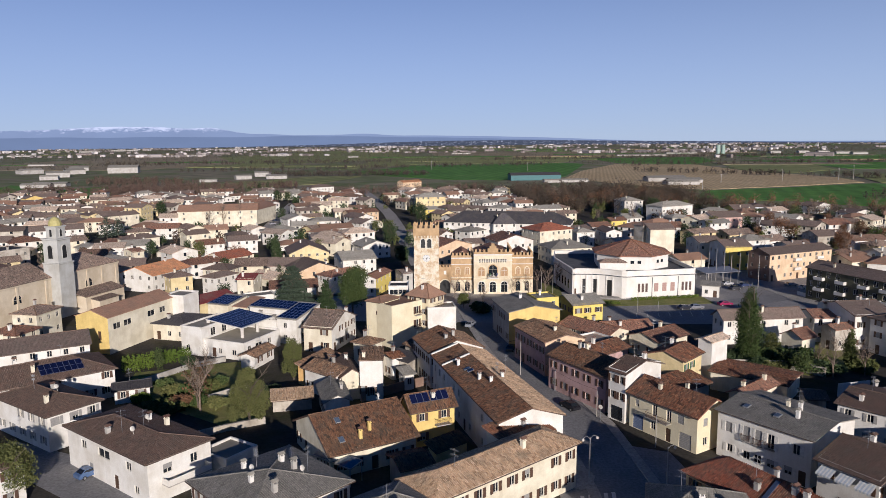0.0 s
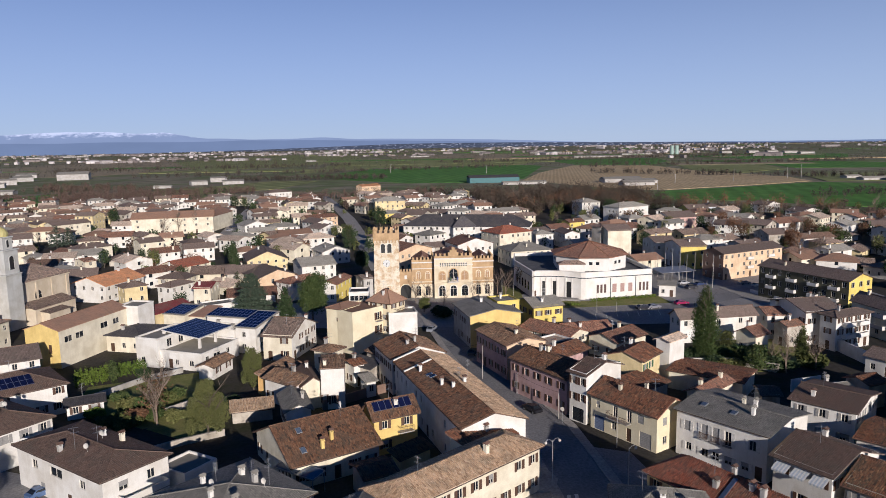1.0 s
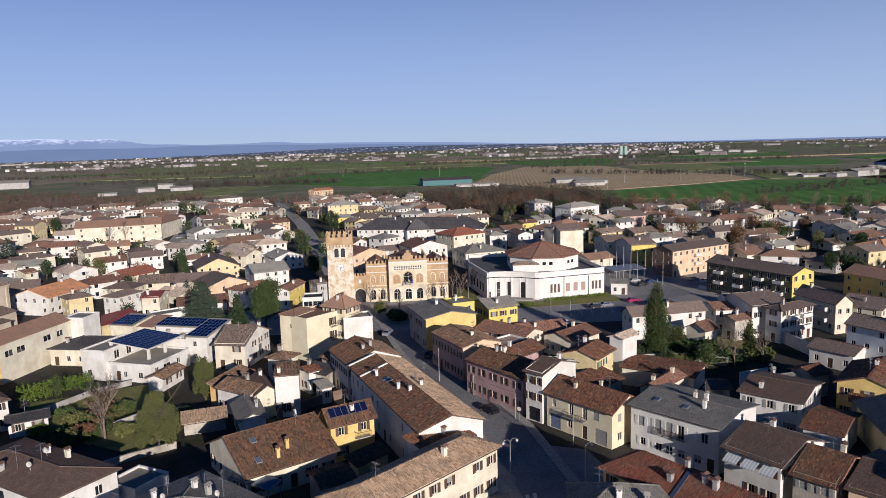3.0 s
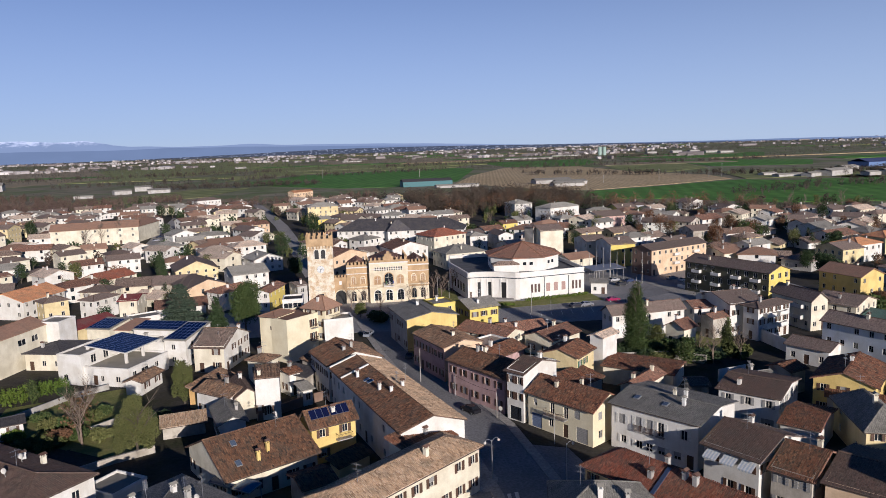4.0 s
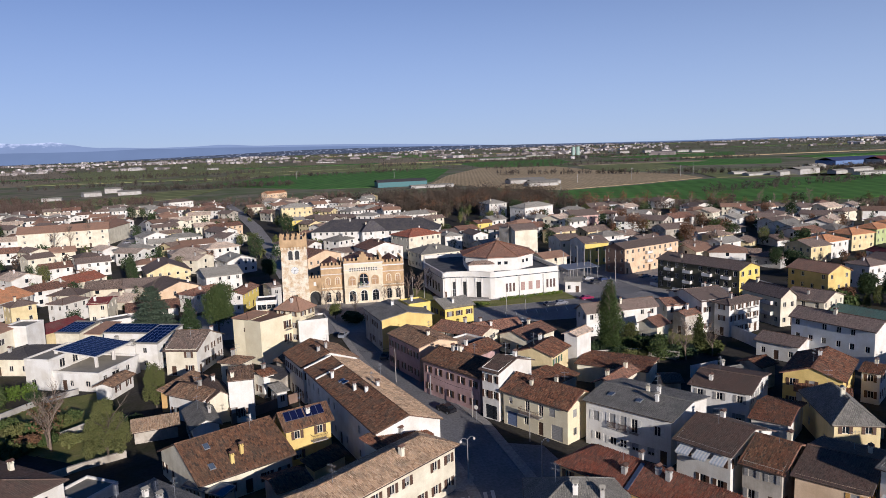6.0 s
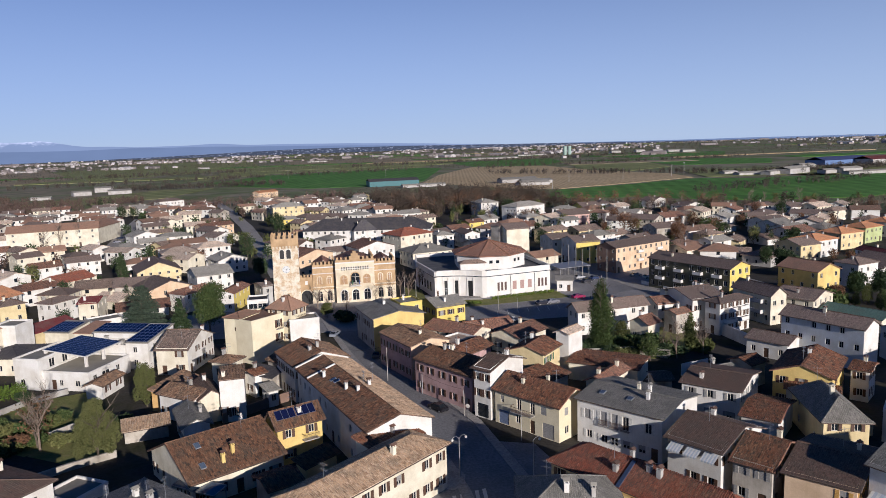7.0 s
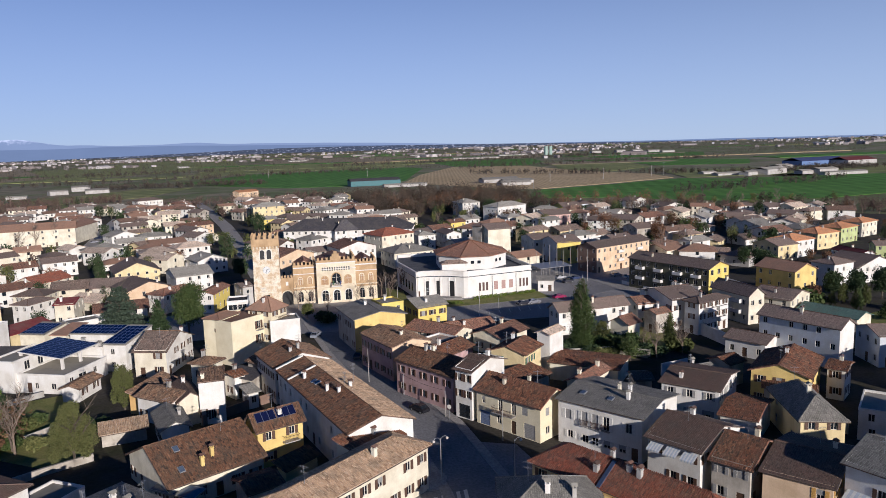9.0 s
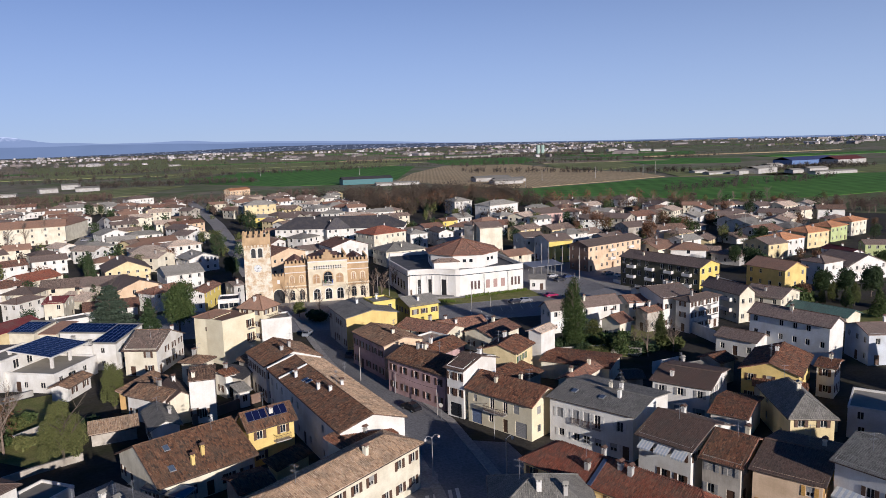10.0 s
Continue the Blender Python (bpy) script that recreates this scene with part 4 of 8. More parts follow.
def tree(kind, x, y, h, leaf="green", seed=0, n=2600, wide=1.0, label=""):
    """A tree of its own: trunk with limbs, and a crown of leaf sprays."""
    v = seed % 3
    root = thing("bush" if kind == "bush" else "tree", pose(x, y, 0, 0, 0, seed * 67 % 360) @ Matrix.Diagonal((h / TREE_H[kind] * wide, h / TREE_H[kind] * wide, h / TREE_H[kind], 1)),
                 label or {"round": "rounded evergreen tree with dense leaves", "column": "tall columnar cypress with dense dark foliage", "cone": "cone-shaped dark conifer with dense needles", "cedar": "broad cedar with layered blue-green boughs",
                           "bush": "low leafy garden shrub", "bare": "bare winter tree with thin branches", "oval": "dense rounded olive-green conifer", "russet": "winter tree still holding russet leaves"}[kind], "shrub" if kind == "bush" else "tree")
    shape = "round" if kind == "russet" else kind
    if kind == "bare":
        part("trunk", kept(("bare", v), lambda: limb_mesh(9.0, 0.2, v + 11, 0.55, 3, 7, 0.25, TWIG, 0.7)), None, root)
        return root
    if kind != "bush":
        part("trunk", kept(("trunk", shape, v), lambda: limb_mesh(TREE_H[shape] * (0.98 if shape != "round" else 0.86), 0.22, v + 3, 0.6, 2, 6, 0.2)), None, root)
    rnd = random.Random(v * 31 + len(kind))
    size = {"round": 0.30, "column": 0.26, "cone": 0.28, "cedar": 0.30, "bush": 0.17, "russet": 0.26, "oval": 0.24}[kind]
    size *= min(1.0, (3000 / n) ** 0.45)
    part("crown", kept(("crown", kind, v, leaf, n), lambda: cloud_mesh("crown", *leaf_cloud(lobes_of(shape, rnd), n, size, v + 40, 0.6 if kind == "cedar" else 0.0), LEAF[leaf])), None, root)
    return root


def hedge(x0, y0, x1, y1, wide, tall, leaf="hedge", seed=0):
    length = math.hypot(x1 - x0, y1 - y0)
    r = np.random.RandomState(seed)
    n = int(length * tall * 90)
    q = [(t * length, r.uniform(-0.5, 0.5) * wide * 0.7, 0.5 * tall, 0.6, wide * 0.45, tall * 0.5) for t in np.linspace(0.03, 0.97, max(3, int(length / 0.8)))]
    ob = part("hedge", cloud_mesh("hedge", *leaf_cloud(q, n, 0.17, seed), LEAF[leaf]), None, None)
    ob.matrix_world = pose(x0, y0, 0, 0, 0, math.degrees(math.atan2(y1 - y0, x1 - x0)))
    return tagged(ob, "clipped leafy green garden hedge", "hedge")


def woods(label, leaf, spots, h, seed, per=80, fine=0.075):
    """Far trees nobody could count: loose crowns over trunks, one object."""
    r = np.random.RandomState(seed)
    Q, F, k = [], [], 0
    for x, y in spots:
        hh = h * r.uniform(0.6, 1.3)
        q, f = leaf_cloud([(0, 0, hh * 0.58, hh * r.uniform(0.26, 0.42), hh * r.uniform(0.26, 0.42), hh * 0.42), (r.uniform(-2, 2), r.uniform(-2, 2), hh * 0.4, hh * 0.3, hh * 0.3, hh * 0.35)], per, hh * fine, r.randint(1 << 30), 0.0, 0.35)
        Q.append(q + (x, y, -0.4))
        F.append(f + k)
        k += len(q)
        t = np.array([(-0.2, 0, 0), (0.2, 0, 0), (0.1, 0, hh * 0.7), (-0.1, 0, hh * 0.7)]) + (x, y, -0.6)
        Q.append(t)
        F.append(np.arange(4).reshape(1, 4) + k)
        k += 4
    return tagged(part("far_woods", cloud_mesh("far_woods", np.concatenate(Q), np.concatenate(F), LEAF[leaf]), None, None), label, "woods", kind="stuff")


def belt(x0, y0, x1, y1, n, wide, seed):
    r = np.random.RandomState(seed)
    t = r.uniform(size=n)
    return [(x0 + (x1 - x0) * a + r.normal() * wide * 0.5, y0 + (y1 - y0) * a + r.normal() * wide) for a in t]


# ---- the palace with its clock tower ----
STONE_OLD = earth_mat("weathered_tower_plaster", [(0.38, (0.50, 0.36, 0.22)), (0.46, (0.60, 0.48, 0.33)), (0.52, (0.68, 0.60, 0.46)), (0.64, (0.72, 0.66, 0.53))], 0.55, 0.9, 0.3, 6.0, dist=0.03)
PALACE_PALE = stucco("pale_palace_stone", (0.74, 0.645, 0.47), 0.2)
PALACE_BRICK = stucco("palace_brick", (0.53, 0.365, 0.20), 0.28)
CLOCK_FACE = plain("clock_face", (0.62, 0.62, 0.60), 0.5)
PALACE_SHUTTER = plain("closed_tan_shutters", (0.40, 0.25, 0.13), 0.7, vary=0.25)
BLACK = plain("black_iron_and_dark_openings", (0.02, 0.02, 0.02), 0.5)


def arch_outline(w, h, n=8):
    """Half-round arch: counter-clockwise outline in x, z from the lower left corner."""
    r = w / 2
    return [(0, 0), (w, 0)] + [(r + r * math.cos(math.pi * i / n), h - r + r * math.sin(math.pi * i / n)) for i in range(n + 1)]


def arch_frame_mesh(w, h, rim, deep, material):
    a, b = arch_outline(w, h), [(x, z) for x, z in arch_outline(w + 2 * rim, h + rim)]
    b = [(x - rim, z) for x, z in b]
    vs, fs, n = [], [], len(a)
    for y in (-deep, 0.0):
        vs += [(x, y, z) for x, z in a] + [(x, y, z) for x, z in b]
    for i in range(n):
        j = (i + 1) % n
        if i == 0:
            continue
        fs += [(i, j, n + j, n + i), (n + i, n + j, 3 * n + j, 3 * n + i), (j, i, 2 * n + i, 2 * n + j)]
    return mesh("arch", vs, fs, material)


def arch_pane_mesh(w, h, y, material):
    a = arch_outline(w, h)
    return mesh("pane", [(x, y, z) for x, z in a], [tuple(range(len(a)))], material)


def arch_window(parent, x, y, z, w, h, rim=0.18, frame=None, bars=True, turn=0.0, dark=None, name="window"):
    f = part(name, kept(("archf", w, h, rim, (frame or WHITE_TRIM).name), lambda: arch_frame_mesh(w, h, rim, 0.14, frame or WHITE_TRIM)), None, parent)
    f.matrix_local = pose(x, y, z, 0, 0, turn) @ Matrix.Translation((-w / 2, 0, 0))
    part("pane", kept(("archp", w, h, (dark or GLASS).name), lambda: arch_pane_mesh(w, h, -0.02, dark or GLASS)), None, f)
    if bars:
        bm = bmesh.new()
        add_box(bm, w / 2 - 0.04, -0.06, 0, w / 2 + 0.04, -0.03, h - 0.05)
        add_box(bm, 0, -0.06, h - w / 2 - 0.04, w, -0.03, h - w / 2 + 0.04)
        part("glazing_bar", kept(("archb", w, h), lambda: bm_mesh(bm, FRAME)), None, f)
    return f


def merlon_mesh(w, d, h, material):
    """A swallow-tailed merlon."""
    bm = bmesh.new()
    out = [(-w / 2, 0), (w / 2, 0), (w / 2, h), (w * 0.18, h * 0.80), (0, h * 0.62), (-w * 0.18, h * 0.80), (-w / 2, h)]
    a, b = [bm.verts.new((x, -d / 2, z)) for x, z in out], [bm.verts.new((x, d / 2, z)) for x, z in out]
    bm.faces.new(a)
    bm.faces.new(b[::-1])
    n = len(out)
    for i in range(n):
        bm.faces.new((a[(i + 1) % n], a[i], b[i], b[(i + 1) % n]))
    return bm_mesh(bm, material, "merlon")


def merlons(parent, x0, y0, x1, y1, z, n, w, d, h, material):
    me = kept(("merlon", w, d, h, material.name), lambda: merlon_mesh(w, d, h, material))
    turn = math.degrees(math.atan2(y1 - y0, x1 - x0))
    for i in range(n):
        t = (i + 0.5) / n
        part("merlon", me, None, parent).matrix_local = pose(x0 + (x1 - x0) * t, y0 + (y1 - y0) * t, z, 0, 0, turn)


def palace():
    root = thing("palace", pose(0, 230, 0), "ochre brick town palace with battlements and pale arcaded centre", "palace")
    P = {"tower": (-9.3, -1.3), "link": (-1.3, 2.7), "left": (2.7, 9.9), "mid": (9.9, 22.2), "right": (22.2, 29.2)}
    # tower: tapering shaft, belfry with paired arches, overhanging battlements
    bm = bmesh.new()
    lo, hi = [(-9.5, 0), (-1.1, 0), (-1.1, 8.4), (-9.5, 8.4)], [(-9.2, 0.25), (-1.4, 0.25), (-1.4, 8.1), (-9.2, 8.1)]
    a, b = [bm.verts.new((x, y, 0)) for x, y in lo], [bm.verts.new((x, y, 19.0)) for x, y in hi]
    for i in range(4):
        bm.faces.new((a[i], a[(i + 1) % 4], b[(i + 1) % 4], b[i]))
    bm.faces.new(b)
    part("tower_shaft", bm, STONE_OLD, root, "weathered pale plaster tower shaft")
    bm = box(-9.5, -0.05, 19.0, -1.1, 8.4, 21.4)
    for i in range(9):
        x = -9.4 + i * 1.0
        add_box(bm, x, -0.2, 18.3, x + 0.35, 0.1, 19.3)
    part("tower_parapet", bm, PALACE_BRICK, root, "brick battlement band")
    for x0, y0, x1, y1, n in ((-9.5, 0.15, -1.1, 0.15, 5), (-1.3, 0, -1.3, 8.4, 5), (-1.1, 8.2, -9.5, 8.2, 5), (-9.3, 8.4, -9.3, 0, 5)):
        merlons(root, x0, y0, x1, y1, 21.35, n, 0.95, 0.4, 1.3, PALACE_BRICK)
    # Black sheets fill the arches where the open belfry is in shade.
    for x in (-6.35, -4.3):
        arch_window(root, x, 0.16, 15.0, 1.35, 2.9, 0.2, WHITE_TRIM, False, dark=BLACK)
        arch_window(root, -1.32, 4.2 + x + 5.3, 15.0, 1.35, 2.9, 0.2, WHITE_TRIM, False, 90, BLACK)
    bm = bmesh.new()
    bmesh.ops.create_cone(bm, cap_ends=True, segments=32, radius1=1.55, radius2=1.55, depth=0.14, matrix=pose(-5.3, 0.05, 11.6, 90))
    clock = part("clock", bm, PALACE_PALE, root, "round pale clock face")
    bm = bmesh.new()
    bmesh.ops.create_cone(bm, cap_ends=True, segments=32, radius1=1.2, radius2=1.2, depth=0.08, matrix=pose(-5.3, -0.04, 11.6, 90))
    part("dial", bm, CLOCK_FACE, clock)
    tick = bm_mesh(box(-0.05, -0.02, 0.9, 0.05, 0.0, 1.12), BLACK, "hour_mark")
    for k in range(12):
        part("hour_mark", tick, None, clock).matrix_local = pose(-5.3, -0.09, 11.6, 0, k * 30, 0)
    for ang, ln, wd in ((70, 0.6, 0.1), (190, 0.95, 0.07)):
        q = pose(-5.3, -0.12, 11.6, 0, ang, 0)
        bm = bmesh.new()
        bm.faces.new([bm.verts.new(q @ Vector(c)) for c in ((-wd, 0, -0.1), (wd, 0, -0.1), (wd / 2, 0, ln), (-wd / 2, 0, ln))])
        part("clock_hand", bm, BLACK, clock)
    bm = box(-5.9, -0.02, 1.6, -4.7, 0.06, 3.6)
    part("tower_window", bm, GLASS, root)
    # link with a wide archway
    bm = bmesh.new()
    add_box(bm, -1.3, 0.3, 0, 2.7, 1.2, 8.6)
    part("link_wall", bm, PALACE_BRICK, root)
    # A black sheet stands for the shade inside the passage.
    arch_window(root, 0.7, 0.28, 0, 3.4, 4.4, 0.3, PALACE_PALE, False, dark=BLACK, name="archway")
    merlons(root, -1.3, 0.5, 2.7, 0.5, 8.55, 4, 0.6, 0.4, 1.1, PALACE_BRICK)
    part("link_panel", box(0.3, 0.22, 6.2, 1.1, 0.28, 7.4), WHITE_TRIM, root)
    # wings and centre
    for key, top, y in (("left", 11.6, 0.0), ("right", 11.6, 0.0), ("mid", 13.0, -2.2)):
        x0, x1 = P[key]
        body = PALACE_PALE if key == "mid" else PALACE_BRICK
        bm = bmesh.new()
        add_box(bm, x0 + 0.01, y + 0.02, 0, x1 - 0.01, 12.0, top)
        part("wall", bm, body, root)
        part("plinth", box(x0 + 0.02, y - 0.06, 0, x1 - 0.02, y + 0.1, 4.4 if key != "mid" else 0.8), PALACE_PALE, root, "pale stone ground storey")
        for z, hh, o in ((5.0, 0.35, 0.16), (top - 2.2, 0.25, 0.12), (top - 0.25, 0.4, 0.25)):
            part("cornice", box(x0 - (0.1 if key != "left" else 0), y - o, z, x1 + 0.1, y + 0.15, z + hh, 0.04), WHITE_TRIM if z > 6 else PALACE_PALE, root)
        part("parapet", box(x0, y - 0.08, top + 0.15, x1, y + 0.45, top + 0.85), PALACE_BRICK, root)
        part("parapet", box(x1 - 0.45, y + 0.45, top, x1, 12.0, top + 0.85), PALACE_BRICK, root)
        n = 6 if key != "mid" else 9
        merlons(root, x0, y + 0.15, x1, y + 0.15, top + 0.85, n, 0.62, 0.4, 1.05, PALACE_BRICK)
        merlons(root, x1 - 0.22, y + 0.5, x1 - 0.22, 12, top + 0.85, 8, 0.62, 0.4, 1.05, PALACE_BRICK)
        if key == "mid":
            for i in range(3):
                x = x0 + 2.5 + i * 3.65
                arch_window(root, x, y, 0.6, 2.0, 3.6, 0.28, WHITE_TRIM, True)
                arch_window(root, x, y, 6.0, 1.8 if i != 1 else 2.7, 2.7 if i != 1 else 3.6, 0.3, PALACE_BRICK, True, dark=None if i == 1 else PALACE_SHUTTER)
            for i in range(12):
                arch_window(root, x0 + 2.0 + i * 0.75, y, 10.45, 0.38, 1.15, 0.08, WHITE_TRIM, False)
            # stepped gable over the centre
            bm = bmesh.new()
            for wd, z0, z1 in ((3.4, 13.8, 15.0), (2.2, 15.0, 15.8), (1.0, 15.8, 16.6)):
                add_box(bm, 16.05 - wd / 2, y - 0.06, z0, 16.05 + wd / 2, y + 0.4, z1)
            part("stepped_gable", bm, PALACE_BRICK, root)
            bal = part("balcony", box(14.3, y - 1.3, 5.35, 17.8, y, 5.6, 0.04), WHITE_TRIM, root)
            for i in range(9):
                bm = bmesh.new()
                add_tube(bm, (14.45 + i * 0.4, y - 1.2, 5.6), (14.45 + i * 0.4, y - 1.2, 6.5), 0.06, 0.06, 6)
                part("baluster", bm, WHITE_TRIM, bal)
            part("handrail", box(14.3, y - 1.3, 6.5, 17.8, y - 1.1, 6.62), WHITE_TRIM, bal)
            for i, (dx, c) in enumerate(((0.6, (0.05, 0.15, 0.06)), (1.7, (0.55, 0.54, 0.52)), (2.8, (0.05, 0.10, 0.35)))):
                bm = bmesh.new()
                add_tube(bm, (14.3 + dx, y - 1.1, 5.9), (14.3 + dx, y - 2.6, 7.6), 0.035, 0.025, 5)
                pole = part("flagpole", bm, METAL, root)
                bm = bmesh.new()
                pts = [(14.3 + dx + 0.05 * math.sin(k * 2), y - 2.5 + k * 0.12, 7.5 - k * 0.45 - j * 0.02) for k in range(4) for j in range(1)]
                a = [bm.verts.new(p) for p in pts]
                b = [bm.verts.new((p[0] + 0.25 + 0.06 * math.cos(k), p[1] + 0.55, p[2] - 0.15)) for k, p in enumerate(pts)]
                for k in range(3):
                    bm.faces.new((a[k], a[k + 1], b[k + 1], b[k]))
                part("flag", bm, plain("flag_cloth", c, 0.8), pole)
        else:
            for i in range(2):
                x = x0 + (x1 - x0) * (0.3 + 0.42 * i)
                arch_window(root, x, y - 0.06, 0.7, 1.5, 3.2, 0.22, PALACE_PALE, True)
                arch_window(root, x, y, 6.2, 1.2, 2.3, 0.25, PALACE_PALE, True, dark=PALACE_SHUTTER)
    for x0, x1, top in ((2.7, 9.9, 11.9), (9.9, 22.2, 13.1), (22.2, 29.2, 11.9)):
        polys = roof_polys(x1 - x0 - 1.0, 11.0, 0, "gable", "d", 1.9, 0.0)
        r = part("roof", slab_mesh("roof", polys, ROOFING["clay"]), None, root)
        r.location = ((x0 + x1) / 2, 6.4, top)


palace()


# ---- the white hall with its octagonal lantern ----
HALL = stucco("white_hall_render", (0.76, 0.735, 0.68), 0.10)
HALL_DARK = plain("reddish_dark_shutters", (0.10, 0.06, 0.05), 0.5, vary=0.3)
BAND = plain("dark_cornice_band", (0.05, 0.055, 0.065), 0.6)
LEAD = earth_mat("grey_roof_felt", [(0.3, (0.10, 0.10, 0.105)), (0.7, (0.16, 0.158, 0.155))], 0.3, fine_scale=3.0, dist=0.02)


def wall_run(root, pts, z0, z1, material, name="wall", thick=0.45):
    """A wall of even thickness along a line; the outside is on the right hand."""
    bm = bmesh.new()
    P = [Vector((*p, 0)) for p in pts]
    rows = []
    for i, p in enumerate(P):
        w = (P[min(i + 1, len(P) - 1)] - P[max(i - 1, 0)]).normalized()
        s = Vector((-w.y, w.x, 0)) * thick
        rows.append([bm.verts.new(q + Vector((0, 0, z))) for q, z in ((p, z0), (p, z1), (p + s, z1), (p + s, z0))])
    for a, b in zip(rows, rows[1:]):
        for k in range(4):
            bm.faces.new((a[k], b[k], b[(k + 1) % 4], a[(k + 1) % 4]))
    bm.faces.new(rows[0][::-1])
    bm.faces.new(rows[-1])
    bmesh.ops.recalc_face_normals(bm, faces=bm.faces[:])
    return part(name, bm, material, root)


def hall():
    root = thing("assembly_hall", pose(0, 0, 0), "white rendered hall with curved entrance and octagonal clay-tiled lantern", "hall")
    curve = []
    for i in range(9):
        t = i / 8
        x, y = 42.4 + (55.6 - 42.4) * t, 225.2 + (219.9 - 225.2) * t
        bow = 1.5 * math.sin(math.pi * t)
        curve.append((x + 0.37 * bow, y + 0.93 * bow))
    line = [(38.6, 247.0), (41.0, 224.2), (42.4, 225.2)] + curve[1:-1] + [(55.6, 219.9), (57.0, 219.6), (79.6, 223.6), (77.5, 262.0), (41.0, 262.0), (38.6, 247.0)]
    wall_run(root, line, 0, 8.6, HALL)
    for z, h, o, m, nm in ((6.75, 0.3, 0.07, BAND, "cornice_band"), (7.05, 0.18, 0.3, HALL, "cornice"), (8.55, 0.2, 0.12, HALL, "coping")):
        ctr = Vector((60, 242, 0))
        out = [tuple((Vector((*p, 0)) + (Vector((*p, 0)) - ctr).normalized() * o)[:2]) for p in line]
        wall_run(root, out, z, z + h, m, nm, 0.5 + o)
    bm = bmesh.new()
    vs = [bm.verts.new((x, y, 7.6)) for x, y in line[:-1]]
    bm.faces.new(vs)
    bmesh.ops.recalc_face_normals(bm, faces=bm.faces[:])
    part("flat_roof", bm, LEAD, root)
    # windows of the long front: three groups
    p0, p1 = Vector((57.0, 219.6, 0)), Vector((79.6, 223.6, 0))
    way = (p1 - p0).normalized()
    turn = math.degrees(math.atan2(way.y, way.x))
    brown = plain("dusty_pink_shutters", (0.38, 0.25, 0.21), 0.7, vary=0.2)
    for t, tall in ((0.18, 0), (0.235, 0), (0.29, 0), (0.43, 1), (0.55, 1), (0.67, 1), (0.82, 0), (0.875, 0), (0.93, 0)):
        p = p0 + (p1 - p0) * t
        w = part("window", box(-0.36 if not tall else -0.7, -0.06, 1.9, 0.36 if not tall else 0.7, 0.05, 4.6), brown if tall else HALL_DARK, root)
        w.matrix_local = pose(p.x, p.y, 0, 0, 0, turn)
        part("sill", box(-0.5 if not tall else -0.85, -0.2, 1.75, 0.5 if not tall else 0.85, 0.05, 1.9), HALL, w)
    for t in (0.37, 0.75):
        p = p0 + (p1 - p0) * t
        part("downpipe", box(-0.08, -0.16, 0, 0.08, 0, 6.5), BAND, root).matrix_local = pose(p.x, p.y, 0, 0, 0, turn)
    # tall openings and pilasters of the curved entrance
    for k, wide in ((1.3, 0.9), (3.2, 1.0), (5.8, 1.5)):
        i = int(k)
        a, b = Vector((*curve[i], 0)), Vector((*curve[i + 1], 0))
        p, d = a.lerp(b, k - i), (b - a).normalized()
        part("doorway", box(-wide / 2, -0.1, 0.3, wide / 2, 0.1, 5.4), BLACK, root).matrix_local = pose(p.x, p.y, 0, 0, 0, math.degrees(math.atan2(d.y, d.x)))
        for o in (-1, 1):
            q = part("pilaster", box(-0.22, -0.22, 0, 0.22, 0.1, 6.5, 0.03), HALL, root)
            q.matrix_local = pose(p.x, p.y, 0, 0, 0, math.degrees(math.atan2(d.y, d.x))) @ Matrix.Translation((o * (wide / 2 + 0.3), 0, 0))
    for k in range(3):
        bm = bmesh.new()
        add_prism(bm, [(44.5 - k * 0.2, 222.0 - k * 0.3), (54.5 + k * 0.2, 217.8 - k * 0.3), (55, 220.5), (44.5, 225.5)], 0, 0.5 - k * 0.16)
        part("step", bm, GRAVEL, root)
    for i in range(5):
        p, d = Vector((38.6, 247.0, 0)).lerp(Vector((41.0, 224.2, 0)), 0.2 + i * 0.15), Vector((2.4, -22.8, 0)).normalized()
        part("window", box(-0.6, -0.06, 1.8, 0.6, 0.05, 4.6), GLASS, root).matrix_local = pose(p.x, p.y, 0, 0, 0, math.degrees(math.atan2(d.y, d.x)))
    part("side_door", box(-0.5, -0.06, 0.2, 0.5, 0.05, 2.3), DOOR, root).matrix_local = pose(41.9, 224.9, 0, 0, 0, 32)
    # octagonal lantern
    ctr, R = Vector((63.0, 239.0, 0)), 12.4
    bm = bmesh.new()
    pts = [(ctr.x + x, ctr.y + y) for x, y in ring(8, R, radians(16))]
    add_prism(bm, pts, 7.3, 12.3)
    drum = part("lantern_wall", bm, HALL, root)
    bm = bmesh.new()
    polys = []
    eave = [(ctr.x + x, ctr.y + y, 12.15) for x, y in ring(8, R + 1.0, radians(16))]
    for i in range(8):
        polys.append([eave[i], eave[(i + 1) % 8], (ctr.x, ctr.y, 16.0)])
    bm.free()
    part("lantern_roof", slab_mesh("lantern_roof", polys, ROOFING["clay"], 0.2), None, root, "weathered red clay tile roof")
    bm = bmesh.new()
    for i in range(8):
        add_tube(bm, Vector(eave[i]), (ctr.x, ctr.y, 16.05), 0.15, 0.15, 5)
    tagged(part("hip_tiles", bm, TILE["clay"], root), kind="stuff")
    for i in range(8):
        a, b = Vector((*pts[i], 0)), Vector((*pts[(i + 1) % 8], 0))
        d = (b - a).normalized()
        for o in (-1.0, 1.2):
            p = (a + b) / 2 + d * o
            q = part("lantern_window", box(-0.55, -0.05, 9.6, 0.55, 0.05, 10.6), GLASS, root)
            q.matrix_local = pose(p.x, p.y, 0, 0, 0, math.degrees(math.atan2(d.y, d.x)))
